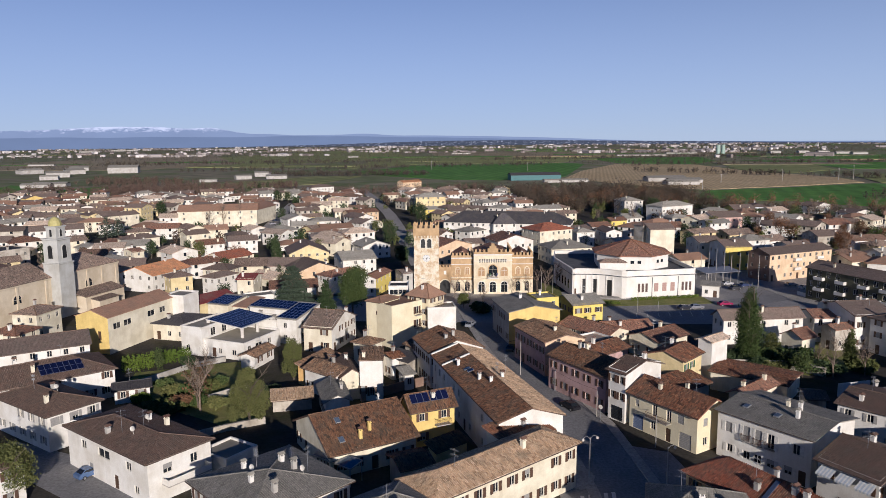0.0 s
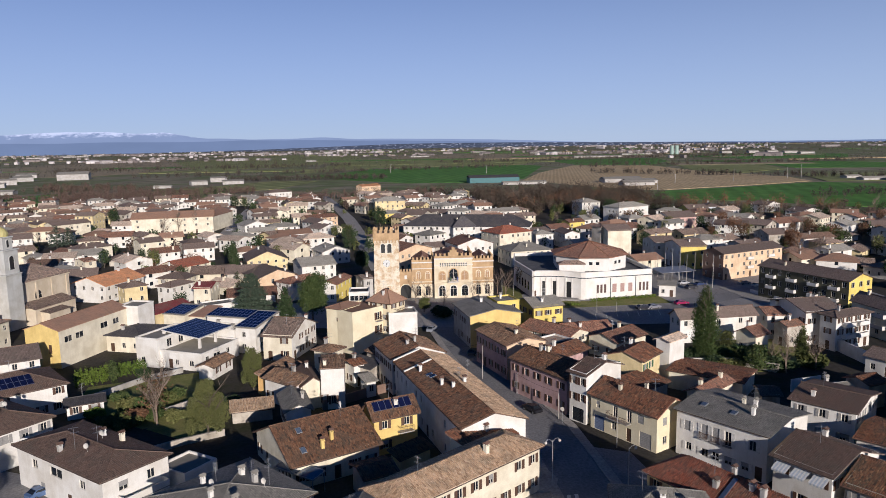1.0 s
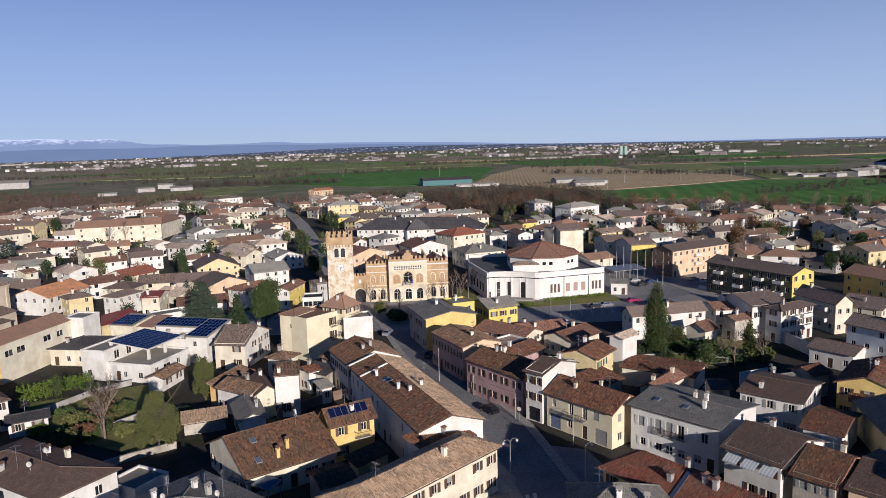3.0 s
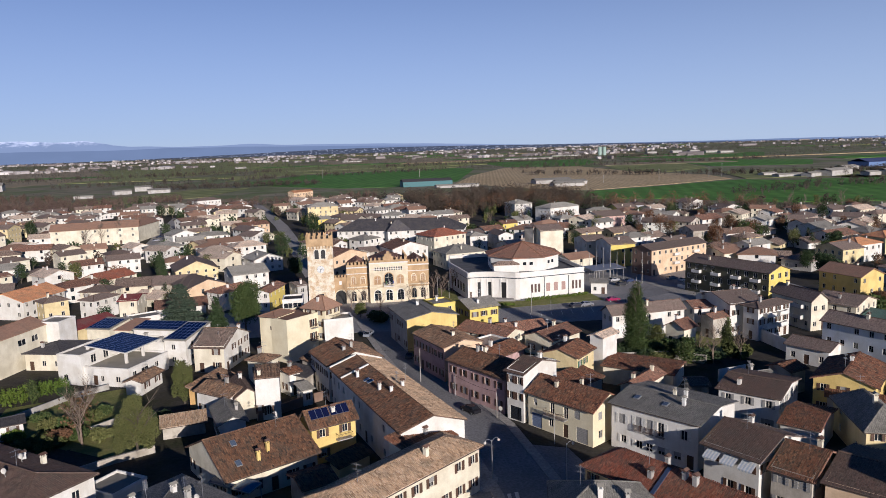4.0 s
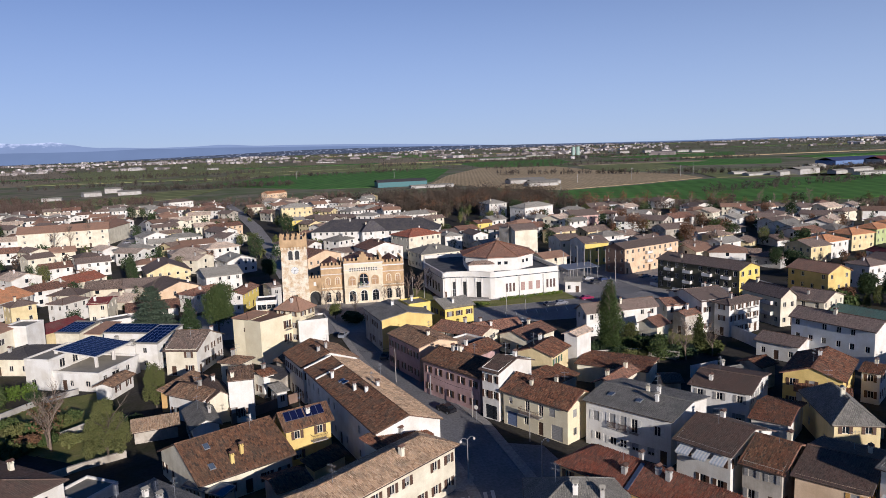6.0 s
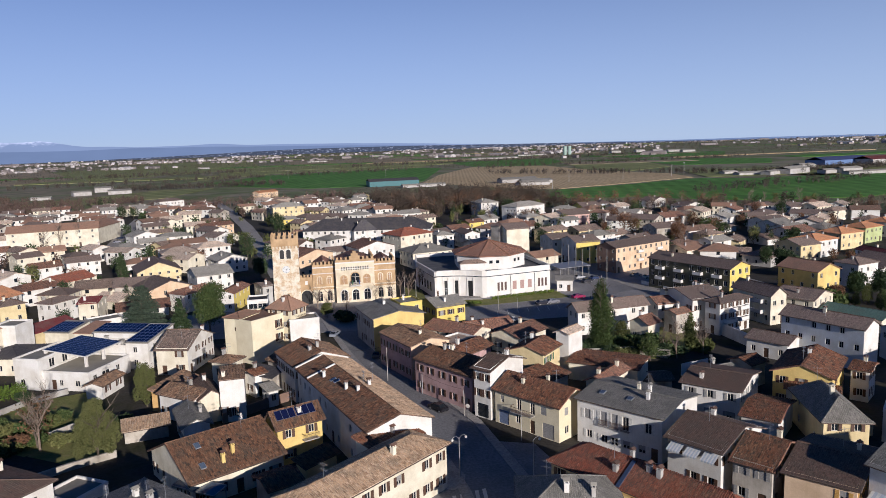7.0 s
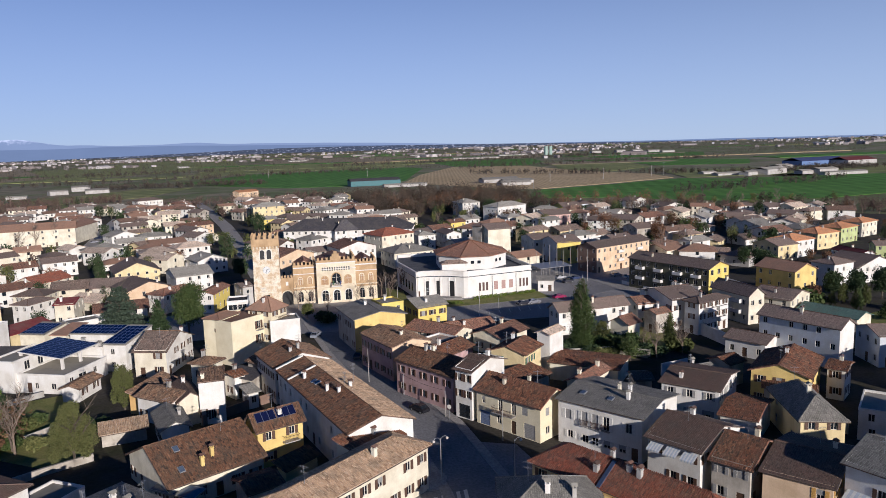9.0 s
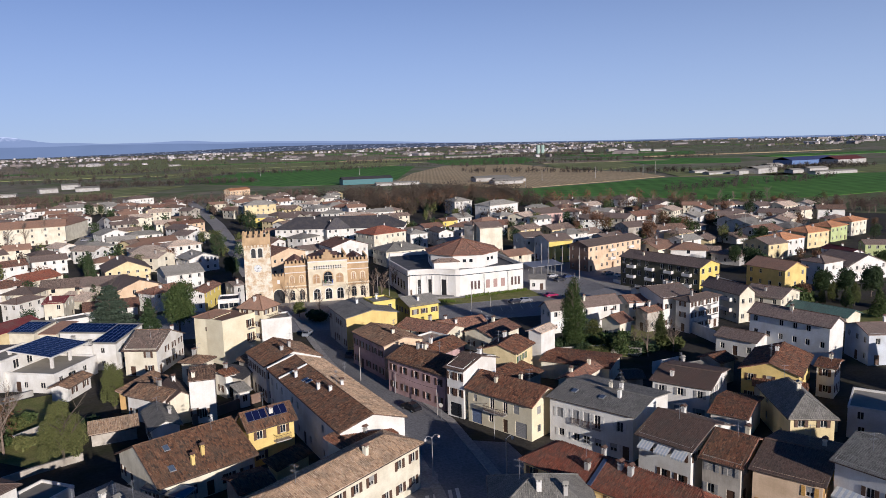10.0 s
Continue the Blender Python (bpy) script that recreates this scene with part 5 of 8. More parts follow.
    # stair head on the roof before the lantern
    s = part("stair_head", box(0, 0, 7.5, 8.2, 4.0, 10.6), HALL, root)
    s.matrix_local = pose(50.0, 226.0, 0, 0, 0, -4)
    polys = roof_polys(8.2, 4.0, 0, "hip", "w", 0.8, 0.35)
    part("stair_head_roof", slab_mesh("stair_head_roof", polys, ROOFING["old"]), None, root).matrix_local = pose(50.0, 226.0, 10.6, 0, 0, -4) @ Matrix.Translation((4.1, 2.0, 0))


hall()


# ---- the church with its bell tower ----
CHURCH = stucco("old_church_plaster", (0.64, 0.55, 0.41), 0.16)
BELL = stucco("grey_bell_tower_plaster", (0.50, 0.50, 0.47), 0.18)
COPPER = plain("weathered_dome", (0.45, 0.40, 0.16), 0.6)


def church():
    root = thing("church", pose(-114, 199, 0, 0, 0, 74), "old cream church with clay roofs and grey bell tower", "church")
    # nave, then choir beyond the tower; x runs along the nave
    for x0, x1, y0, y1, h, rise, roof in ((-30, 4, -1, 15, 12.0, 3.6, "gable"), (9, 30, -2, 12, 12.5, 3.4, "hip")):
        bm = bmesh.new()
        add_box(bm, x0, y0, 0, x1, y1, h)
        part("wall", bm, CHURCH, root)
        polys = roof_polys(x1 - x0, y1 - y0, 0, roof, "w", rise, 0.5)
        part("roof", slab_mesh("roof", polys, ROOFING["old"]), None, root).location = ((x0 + x1) / 2, (y0 + y1) / 2, h)
        part("cornice", box(x0 - 0.2, y0 - 0.3, h - 0.9, x1 + 0.2, y0, h - 0.25), CHURCH, root)
        for i in range(4):
            x = x0 + (x1 - x0) * (0.06 + 0.29 * i)
            part("pilaster", box(x, y0 - 0.2, 0, x + 0.7, y0, h - 0.9), CHURCH, root)
    for x in (-8.0, 17.0):
        arch_window(root, x, -1.04 if x < 0 else -2.04, 6.6, 2.6, 2.4, 0.3, CHURCH, True)
    # lean-to chapels
    for x0, x1, y0, h in ((10, 26, -7, 5.0), (12, 20, -10, 3.6)):
        bm = bmesh.new()
        add_box(bm, x0, y0, 0, x1, -2.02, h)
        part("chapel_wall", bm, CHURCH, root)
        d = -2.02 - y0
        polys = roof_polys(x1 - x0, d, 0, "mono", "w", 1.3, 0.3)
        part("chapel_roof", slab_mesh("chapel_roof", polys, ROOFING["old"]), None, root).location = ((x0 + x1) / 2, (y0 - 2.02) / 2, h)
    # bell tower
    cx, cy = 6.6, -1.5
    for name, r, z0, z1 in (("tower_shaft", 2.75, 0, 15.6), ("belfry", 2.5, 15.6, 22.6), ("upper_belfry", 1.75, 22.6, 26.0)):
        part(name, box(cx - r, cy - r, z0, cx + r, cy + r, z1, 0.05), BELL, root)
    for r, z in ((2.95, 15.4), (2.8, 22.3), (2.0, 25.8)):
        part("cornice", box(cx - r, cy - r, z, cx + r, cy + r, z + 0.4, 0.06), BELL, root)
    # These arches are closed with black sheets that imitate the dark inside.
    for sx, sy, turn in ((0, -2.51, 0), (-2.51, 0, -90), (2.51, 0, 90)):
        f = arch_window(root, cx + sx, cy + sy, 17.0, 1.6, 3.8, 0.2, BELL, False, turn, BLACK)
    for sx, sy, turn in ((0, -1.76, 0), (-1.76, 0, -90), (1.76, 0, 90)):
        arch_window(root, cx + sx, cy + sy, 23.2, 0.9, 2.1, 0.12, BELL, False, turn, BLACK)
    bm = bmesh.new()
    rows = [[bm.verts.new((cx + x, cy + y, 26.1 + z)) for x, y in ring(12, r)] for r, z in ((1.75, 0), (1.8, 0.8), (1.5, 1.6), (0.9, 2.3), (0.2, 2.7))]
    for a, b in zip(rows, rows[1:]):
        for i in range(12):
            bm.faces.new((a[i], a[(i + 1) % 12], b[(i + 1) % 12], b[i]))
    bm.faces.new(rows[-1])
    part("dome", bm, COPPER, root, "weathered yellowish dome cap")


church()


# ---- houses ----
white_hip = house("white rendered two-storey house with a brown hipped roof", -46.6, 103.9, 52.7, 10.1, 22.5, 6.6, roof="hip", rise=1.2, wall="white", tile="brown", shut="blind", chimneys=3, aerial=2, dishes=2, face={'w': [(0.22, 3.9, 1.5, 1.3, 'window'), (0.48, 3.9, 3.2, 1.4, 'window'), (0.78, 3.9, 1.4, 1.3, 'window'), (0.3, 0.9, 1.2, 1.2, 'window'), (0.62, 0.1, 1.1, 2.1, 'door'), (0.86, 0.9, 1.2, 1.2, 'window')], 's': [(0.3, 3.9, 1.4, 1.4, 'window'), (0.72, 3.9, 1.2, 1.4, 'window')]}, detail=2, seed=1)
house("white house with brown hipped roof beside the road", -68.5, 119.5, 55.5, 9.1, 17.0, 6.4, roof="hip", wall="white", tile="brown", chimneys=2, aerial=1, dishes=1, shut="grey", detail=2, seed=2)
dark_long = house("long white house with a dark brown roof", -78.3, 134.4, 39.1, 24.1, 13.0, 6.0, roof="hip", wall="white", tile="brown", chimneys=2, detail=2, seed=3)
house("white house with a brown tiled gable roof", -90.6, 153.4, 31.3, 22.3, 11.0, 6.0, wall="white", tile="brown", chimneys=1, seed=4)
house("small cream house with hipped clay tile roof", -105.4, 182.6, 79.5, 8.9, 7.0, 7.0, roof="hip", wall="cream", tile="old", seed=5)
house("low cream house with clay tile roof", -104.0, 169.7, 77.1, 7.3, 8.0, 5.0, roof="hip", wall="cream", tile="clay", seed=6)
house("cream hall with yellow gable wall and clay tile roof", -79.8, 178.1, 73.0, 24.3, 9.3, 9.0, wall="cream", ends="yellow", tile="rust", floors=0, chimneys=0, over=0.25, face={'s': [(0.12, 5.6, 2.4, 1.5, 'window'), (0.27, 5.6, 2.6, 1.5, 'window'), (0.62, 5.8, 2.6, 1.5, 'window'), (0.8, 5.8, 2.2, 1.5, 'window')], 'w': [(0.72, 3.4, 0.9, 2.1, 'door')]}, seed=7)
house("white rendered flat-roofed stair block", -70.6, 190.6, -17.0, 6.0, 6.5, 9.0, roof="flat", wall="white", tile="grey", floors=0, chimneys=0, seed=8)
house("white rendered flat-topped house beside a roof terrace", -56.5, 170.2, -24, 6.3, 13.0, 6.5, roof="flat", wall="white", tile="grey", floors=2, chimneys=0, face={'s': [(0.3, 1.0, 1.2, 1.3, 'window')], 'e': [(0.3, 4.2, 1.6, 1.9, 'window'), (0.6, 4.2, 1.6, 1.9, 'window')]}, seed=9)
terrace = house("low white wing with a railed roof terrace", -48.0, 167.5, -24, 11.5, 13.5, 3.8, roof="flat", wall="white", tile="grey", floors=1, chimneys=0, face={'s': [(0.25, 0.1, 1.1, 2.2, 'door'), (0.4, 1.0, 0.9, 1.3, 'window'), (0.75, 1.0, 1.2, 1.3, 'window')], 'e': [(0.15, 1.8, 1.2, 1.3, 'window'), (0.4, 1.8, 2.4, 1.3, 'window'), (0.7, 1.8, 1.2, 1.3, 'window')]}, seed=10)
solar_b = house("white house with a solar panel roof", -36.5, 178.0, -21, 5.5, 11.3, 6.4, roof="mono", rise=1.6, over=0.25, wall="white", tile="grey", floors=2, chimneys=0, face={'s': [(0.4, 4.0, 1.0, 1.3, 'window'), (0.4, 1.0, 1.0, 1.3, 'window')]}, seed=11)
solar_c = house("white upper storey under rows of solar panels", -43.8, 183.7, -21, 12.0, 5.5, 7.2, roof="mono", rise=0.8, over=0.25, wall="white", tile="grey", floors=0, chimneys=0, seed=161)
house("white flat-roofed link with two chimneys", -45.9, 178.2, -21, 11.8, 5.6, 5.4, roof="flat", wall="white", tile="grey", floors=0, chimneys=2, seed=162)
solar_d = house("low cream house with solar panels", -60.4, 197.6, -22, 6.8, 8.4, 5.4, roof="mono", rise=1.0, over=0.25, wall="cream", tile="grey", floors=0, chimneys=0, seed=163)
house("low cream house with a clay tile slope", -53.6, 194.6, -22, 4.3, 8.4, 5.4, roof="mono", rise=1.0, over=0.25, wall="cream", tile="rust", floors=0, chimneys=0, seed=164)
house("small yard building with brown tiled gable roof", -19.2, 138.4, 18, 4.0, 9.5, 5.0, along="d", rise=1.3, wall="cream", tile="brown", floors=0, chimneys=1, detail=2, seed=165)
house("pale yellow house with old tile gable roof", -27.8, 172.5, 72.9, 13.8, 7.3, 6.2, along="d", rise=2.54, wall="cream", ends="white", tile="old", chimneys=1, detail=2, tiled=False, seed=12)
house("cream rendered block with a hipped clay roof", -15.0, 175.9, 55.4, 7.5, 4.6, 10.6, roof="hip", wall="ivory", tile="rust", floors=0, chimneys=0, over=0.25, detail=2, tiled=False, seed=13)
cream_main = house("tall cream rendered house with a flat top", -11.0, 175.5, 43.4, 12.2, 9.0, 10.0, roof="flat", wall="ivory", tile="rust", floors=3, chimneys=0, face={'w': [(0.3, 7.4, 0.7, 0.9, 'window')], 's': [(0.66, 7.2, 1.1, 1.9, 'window'), (0.66, 3.9, 1.1, 1.9, 'window'), (0.86, 7.2, 0.8, 1.5, 'window'), (0.86, 3.9, 0.8, 1.5, 'window')]}, detail=2, tiled=False, seed=14)
cream_tall = house("cream tall house with hipped clay roof", -4.4, 177.7, 52.7, 6.0, 6.8, 11.6, roof="hip", wall="ivory", tile="rust", floors=4, chimneys=1, rise=2.4, detail=2, tiled=False, seed=15)
house("white rendered terrace block above the yard", -0.7, 175.5, 7.1, 7.0, 6.0, 8.6, roof="flat", wall="white", tile="grey", floors=0, chimneys=0, seed=16)
house("white roof pavilion with wide windows", -11.7, 187.5, -0.0, 5.1, 6.0, 11.6, roof="flat", wall="white", tile="dark", floors=0, chimneys=0, face={'s': [(0.27, 9.6, 2.2, 1.4, 'window'), (0.72, 9.6, 2.2, 1.4, 'window')]}, seed=17)
house("narrow white house with flat top", -14.1, 136.0, 3.5, 4.4, 5.6, 8.2, roof="mono", rise=0.76, wall="white", tile="old", floors=0, over=0.2, chimneys=1, face={'s': [(0.14, 1.4, 0.7, 1.6, 'window'), (0.52, 1.0, 0.9, 1.7, 'window')]}, detail=2, seed=18)
house("cream house with old clay roof", -16.0, 147.8, 57.0, 4.2, 4.4, 8.0, roof="hip", wall="cream", tile="old", detail=2, seed=19)
house("low white house with grey tiled gable roof", -20.3, 127.3, 16.1, 4.3, 9.9, 4.2, along="d", rise=1.03, wall="white", tile="grey", floors=1, chimneys=1, detail=2, seed=20)
house("low ochre shed with old tile roof", -26.0, 147.6, 66.0, 11.5, 3.6, 3.3, roof="mono", rise=1.1, wall="ochre", tile="old", floors=0, chimneys=0, detail=2, seed=21)
house("old stone shed with sandy tile roof", -28.5, 129.6, 12.3, 7.1, 2.5, 2.5, roof="mono", rise=0.89, wall="stone", tile="sand", floors=0, chimneys=0, detail=2, seed=22)
wide_roof = house("cream house with wide brown tile roof", -14.5, 110.8, 29.9, 14.3, 15.4, 4.1, wall="cream", tile="umber", rise=3.51, floors=1, chimneys=0, detail=2, seed=23)
yellow_solar = house("yellow house with solar panels on its roof", -2.7, 114.9, 23.5, 7.6, 4.6, 6.6, wall="yellow", tile="umber", rise=1.9, detail=2, seed=24)
# Paler tiles on both east slopes paint in the sun they catch.
long_house = house("long white house with an old clay tile roof", 8.1, 121.4, 16.6, 10.6, 35.8, 7.9, along="d", wall="white", tile="umber", sunlit_tile_e="sand", chimneys=4, aerial=2, shut="blind", over=0.35, rise=1.69, detail=2, seed=25)
house("row house with weathered red tile roof", 0.8, 147.2, 18.4, 11.4, 11.7, 7.6, along="d", rise=2.03, wall="white", tile="umber", sunlit_tile_e="old", chimneys=2, over=0.35, detail=2, seed=26)
house("cream corner house with sandy clay tile roof", 6.6, 92.1, 39.6, 26.1, 7.1, 7.1, roof="hip", rise=1.40, wall="cream", tile="sand", chimneys=1, shut="brown", detail=2, seed=27)
house("white house with grey hipped roof", -22.5, 87.3, 44.0, 14.5, 14.5, 6.7, roof="hip", rise=1.5, wall="white", tile="grey", chimneys=5, aerial=3, dishes=2, detail=2, seed=28)
house("white house with grey gable roof", -7.0, 79.5, 40.0, 11.0, 9.0, 6.9, roof="hip", rise=1.7, wall="white", tile="grey", chimneys=2, detail=2, seed=29)
house("small outbuilding with clay tile roof", -4.9, 99.1, 23.7, 4.7, 5.2, 4.0, rise=0.67, wall="stone", tile="clay", floors=0, chimneys=0, detail=2, seed=30)
house("ochre house with grey gable roof near the square", 20.9, 179.3, 11.0, 13.0, 15.1, 8.2, along="d", rise=1.30, wall="grey", ends="yellow", tile="grey", blank="s", detail=2, tiled=False, seed=31)
house("yellow rendered flat-roofed block", 25.9, 183.9, 15.7, 6.1, 6.8, 9.0, roof="flat", wall="lemon", tile="grey", floors=3, seed=32)
house("lemon yellow house with a grey roof", 36.3, 188.1, 16.4, 8.5, 10.1, 7.2, wall="lemon", tile="grey", detail=2, tiled=False, seed=33)
house("plum row house with pink gable wall", 23.3, 154.9, 19.5, 9.4, 14.8, 7.5, along="d", rise=1.16, wall="plum", ends="peach", tile="old", over=0.3, blank="s", detail=2, seed=34)
house("low building with red clay roof", 36.0, 168.0, 39.0, 8.0, 14.4, 5.0, along="d", wall="cream", tile="clay", seed=35)
house("low white building with red clay roof", 44.0, 171.1, 11.5, 12.0, 9.0, 4.2, wall="white", tile="clay", chimneys=2, seed=36)
house("plum row house with dark red tile roof", 29.2, 135.0, 29.5, 9.1, 16.6, 7.0, along="d", rise=1.59, wall="plum", tile="umber", chimneys=3, over=0.35, detail=2, seed=37)
house("narrow white three-storey house", 34.5, 125.1, 35.6, 9.7, 3.8, 9.5, along="d", rise=1.26, wall="white", tile="brown", floors=3, chimneys=1, blank="s", shut="brown", face={'w': [(0.24, 7.0, 0.9, 1.4, 'window'), (0.76, 7.0, 0.9, 1.4, 'window'), (0.24, 4.0, 0.9, 1.4, 'window'), (0.76, 4.0, 0.9, 1.4, 'window'), (0.52, 0.2, 2.6, 2.5, 'shop')]}, detail=2, seed=38)
street_house = house("cream street house with red tile roof", 39.5, 116.2, 32.5, 8.0, 14.1, 6.4, along="d", rise=2.04, wall="ivory", tile="clay", chimneys=2, shut="blind", face={'w': [(0.12, 4.0, 0.8, 1.3, 'window'), (0.39, 3.4, 1.0, 2.1, 'window'), (0.6, 3.4, 1.0, 2.1, 'window'), (0.77, 4.0, 1.2, 1.4, 'window'), (0.14, 0.1, 2.3, 2.5, 'bluegarage'), (0.37, 1.1, 1.0, 1.4, 'window'), (0.6, 0.1, 1.0, 2.3, 'door'), (0.84, 0.1, 2.4, 2.6, 'garage')]}, detail=2, seed=39)
grey_house = house("off-white rendered street house with grey tile roof", 52.7, 106.1, 36.5, 12.8, 14.8, 7.6, along="d", rise=1.01, wall="white", tile="grey", chimneys=3, shut="white", blank="s", win=(1.1, 1.7), face={'w': [(0.13, 4.4, 1.1, 1.6, 'window'), (0.33, 3.9, 1.1, 2.3, 'window'), (0.46, 3.9, 1.1, 2.3, 'window'), (0.59, 3.9, 1.1, 2.3, 'window'), (0.85, 4.4, 1.1, 1.6, 'window'), (0.15, 1.2, 1.0, 1.3, 'window'), (0.34, 1.0, 1.2, 1.3, 'window'), (0.46, 1.0, 1.2, 1.3, 'window'), (0.6, 1.0, 1.2, 1.3, 'window'), (0.78, 1.0, 1.2, 1.3, 'window'), (0.92, 0.1, 1.1, 2.2, 'door')]}, detail=2, seed=40)
house("yellow house with red tile roof behind the street", 46.6, 140.4, 46.2, 8.2, 7.5, 7.0, along="w", wall="pale", tile="clay", shut="green", detail=2, seed=41)
house("white tower-like house with small roof", 55.5, 143.9, 38.7, 5.8, 3.1, 9.0, wall="white", tile="sand", floors=0, chimneys=0, seed=42)
house("low old barn with clay tile roof", 61.5, 137.0, 50.1, 9.2, 14.2, 3.9, along="d", rise=0.35, wall="cream", tile="clay", floors=0, chimneys=0, detail=2, seed=43)
house("cream outbuilding with clay roof", 56.7, 126.7, 39.3, 10.9, 3.4, 4.5, rise=0.79, wall="cream", tile="clay", floors=0, chimneys=2, seed=44)
awning_house = house("house with awnings and brown tile roof", 57.9, 91.7, 29.7, 11.8, 8.2, 6.8, along="d", rise=1.91, wall="white", tile="brown", chimneys=1, blank="", detail=2, seed=45)
red_near = house("near house with weathered red tile roof", 41.8, 79.2, 30.3, 7.2, 27.4, 6.8, rise=2.1, roof="hip", wall="pale", tile="red", chimneys=4, shut="brown", detail=2, seed=46)
house("near house with a grey roof", 30.5, 79.2, -15.0, 12.0, 10.0, 6.6, rise=2.6, roof="hip", wall="pale", tile="grey", chimneys=2, detail=2, seed=47)
house("peach house with brown roof", 67.9, 79.7, 38.0, 14.4, 8.3, 6.5, along="d", rise=1.29, wall="peach", tile="brown", shut="ochre", chimneys=1, detail=2, seed=48)
house("stone grey house with mottled red tiles", 61.7, 84.9, 33.8, 10.5, 5.2, 6.3, along="d", rise=2.01, wall="stone", tile="clay", shut="grey", chimneys=1, detail=2, seed=49)
awning_two = house("white house with grey roof and awnings", 73.9, 70.8, 22.0, 12.0, 8.4, 9.4, along="d", rise=1.8, wall="white", tile="grey", chimneys=2, detail=2, seed=50)
house("white house with brown-grey gable roof", 72.8, 114.0, 42.2, 12.4, 9.9, 6.5, along="d", rise=1.06, wall="white", tile="brown", shut="grey", detail=2, seed=51)
house("pale house with grey hipped roof", 82.6, 98.8, 70.7, 14.5, 6.6, 5.9, roof="hip", rise=2.4, wall="pale", tile="grey", detail=2, seed=52)
house("yellow house with red tile roof", 91.7, 115.0, 42.4, 14.2, 9.7, 6.8, along="w", rise=1.68, wall="yellow", tile="clay", detail=2, seed=53)
house("small white house with clay roof", 101.4, 112.8, 37.7, 5.6, 3.0, 6.2, along="d", wall="white", tile="clay", detail=2, seed=54)
house("low house with a red tile roof in the yard", 74.3, 102.6, 41.6, 10.7, 5.5, 4.7, along="d", rise=0.8, wall="white", tile="clay", floors=0, chimneys=0, detail=2, seed=55)
house("pale blue three-storey house with brown roof", 111.4, 134.4, 22.5, 6.0, 18.0, 9.2, along="d", rise=1.63, wall="blue", ends="white", tile="brown", floors=3, blank="s", shut="", detail=2, tiled=False, seed=56)
house("white house with a gable facing the garden", 100.3, 171.4, 5.8, 9.8, 14.4, 8.4, along="w", wall="white", tile="brown", detail=2, tiled=False, seed=57)
white_flats = house("white three-storey house with balconies", 105.0, 162.2, 20.3, 11.7, 4.3, 8.4, roof="hip", wall="white", tile="brown", floors=3, detail=2, tiled=False, seed=58)
house("grey stone outbuilding with red roof", 93.5, 165.4, 18.2, 6.5, 4.0, 5.4, wall="stone", tile="clay", floors=1, seed=59)
house("small cream house with brown roof", 81.3, 160.1, 29.3, 4.9, 5.1, 5.0, rise=1.41, wall="cream", tile="clay", floors=1, seed=60)
house("long white building with brown tile roof", 77.3, 172.6, 5.9, 20.3, 5.5, 6.4, rise=1.67, wall="white", tile="brown", chimneys=1, seed=61)
house("white house with maroon tile roof", 93.2, 173.8, -2.7, 6.1, 7.9, 6.4, wall="white", tile="clay", seed=62)
cream_flats = house("cream house with brown roof and balconies", 119.3, 170.1, 8.2, 5.1, 13.8, 8.0, along="d", rise=1.98, wall="cream", tile="brown", seed=63)
house("low cream house with brown roof", 132.4, 169.5, 29.1, 12.2, 10.3, 6.0, along="d", wall="cream", tile="brown", seed=64)
house("bright yellow three-storey house with red-brown roof", 147.7, 187.4, 14.5, 9.5, 13.4, 9.5, along="d", rise=2.01, wall="yellow", tile="rust", floors=3, shut="green", seed=65)
olive_block = house("apartment block with dark olive front and lemon gable", 122.4, 206.0, 22.8, 10.0, 30.1, 10.0, along="d", wall="olive", ends="lemon", tile="brown", floors=3, win=(1.4, 1.6), seed=66)
peach_block = house("peach apartment block with brown roof", 124.2, 254.1, 23.7, 30.2, 9.1, 9.6, wall="peach", ends="brown", tile="brown", floors=3, seed=67)
house("house with lemon yellow gable wall", 110.4, 273.6, 3.7, 10.2, 14.0, 9.0, along="w", wall="lemon", ends="blue", tile="brown", seed=68)
house("white house with brown gable roof", 107.0, 292.4, 2.7, 9.2, 14.0, 8.0, wall="white", tile="brown", seed=69)
house("white semi-detached house with orange hipped roof", 200.8, 252.3, 17.1, 14.0, 10.9, 7.0, roof="hip", wall="white", tile="orange", group="row houses", seed=70)
house("pale yellow semi-detached house with orange hipped roof", 224.1, 265.7, 14.3, 14.0, 10.8, 7.0, roof="hip", wall="pale", tile="orange", group="row houses", seed=71)
house("pale green semi-detached house with orange hipped roof", 244.7, 276.9, 20.8, 14.0, 9.9, 7.0, roof="hip", wall="green", tile="orange", group="row houses", seed=72)
house("cream semi-detached house with orange hipped roof", 267.3, 289.3, 20.8, 14.0, 9.1, 7.0, roof="hip", wall="cream", tile="orange", group="row houses", seed=73)
house("white house with pale blue side and brown hipped roof", 174.5, 199.4, 15.7, 9.9, 8.1, 7.6, roof="hip", wall="white", tile="brown", seed=74)
house("white house with maroon gable roof", 200.9, 220.0, -2.6, 6.3, 14.0, 6.4, along="d", wall="white", tile="maroon", seed=75)
house("white villa with steep dark gables", 189.6, 204.5, 7.6, 18.0, 14.0, 5.4, along="d", wall="white", tile="brown", rise=3.2, seed=76)
house("olive green house with a brown tiled roof", 225.6, 231.1, -23.9, 8.8, 7.0, 6.0, wall="green", tile="brown", seed=77)
house("pale yellow house with brown roof by the yard", 189.0, 246.5, 13.9, 11.1, 11.9, 6.6, wall="pale", tile="brown", seed=78)
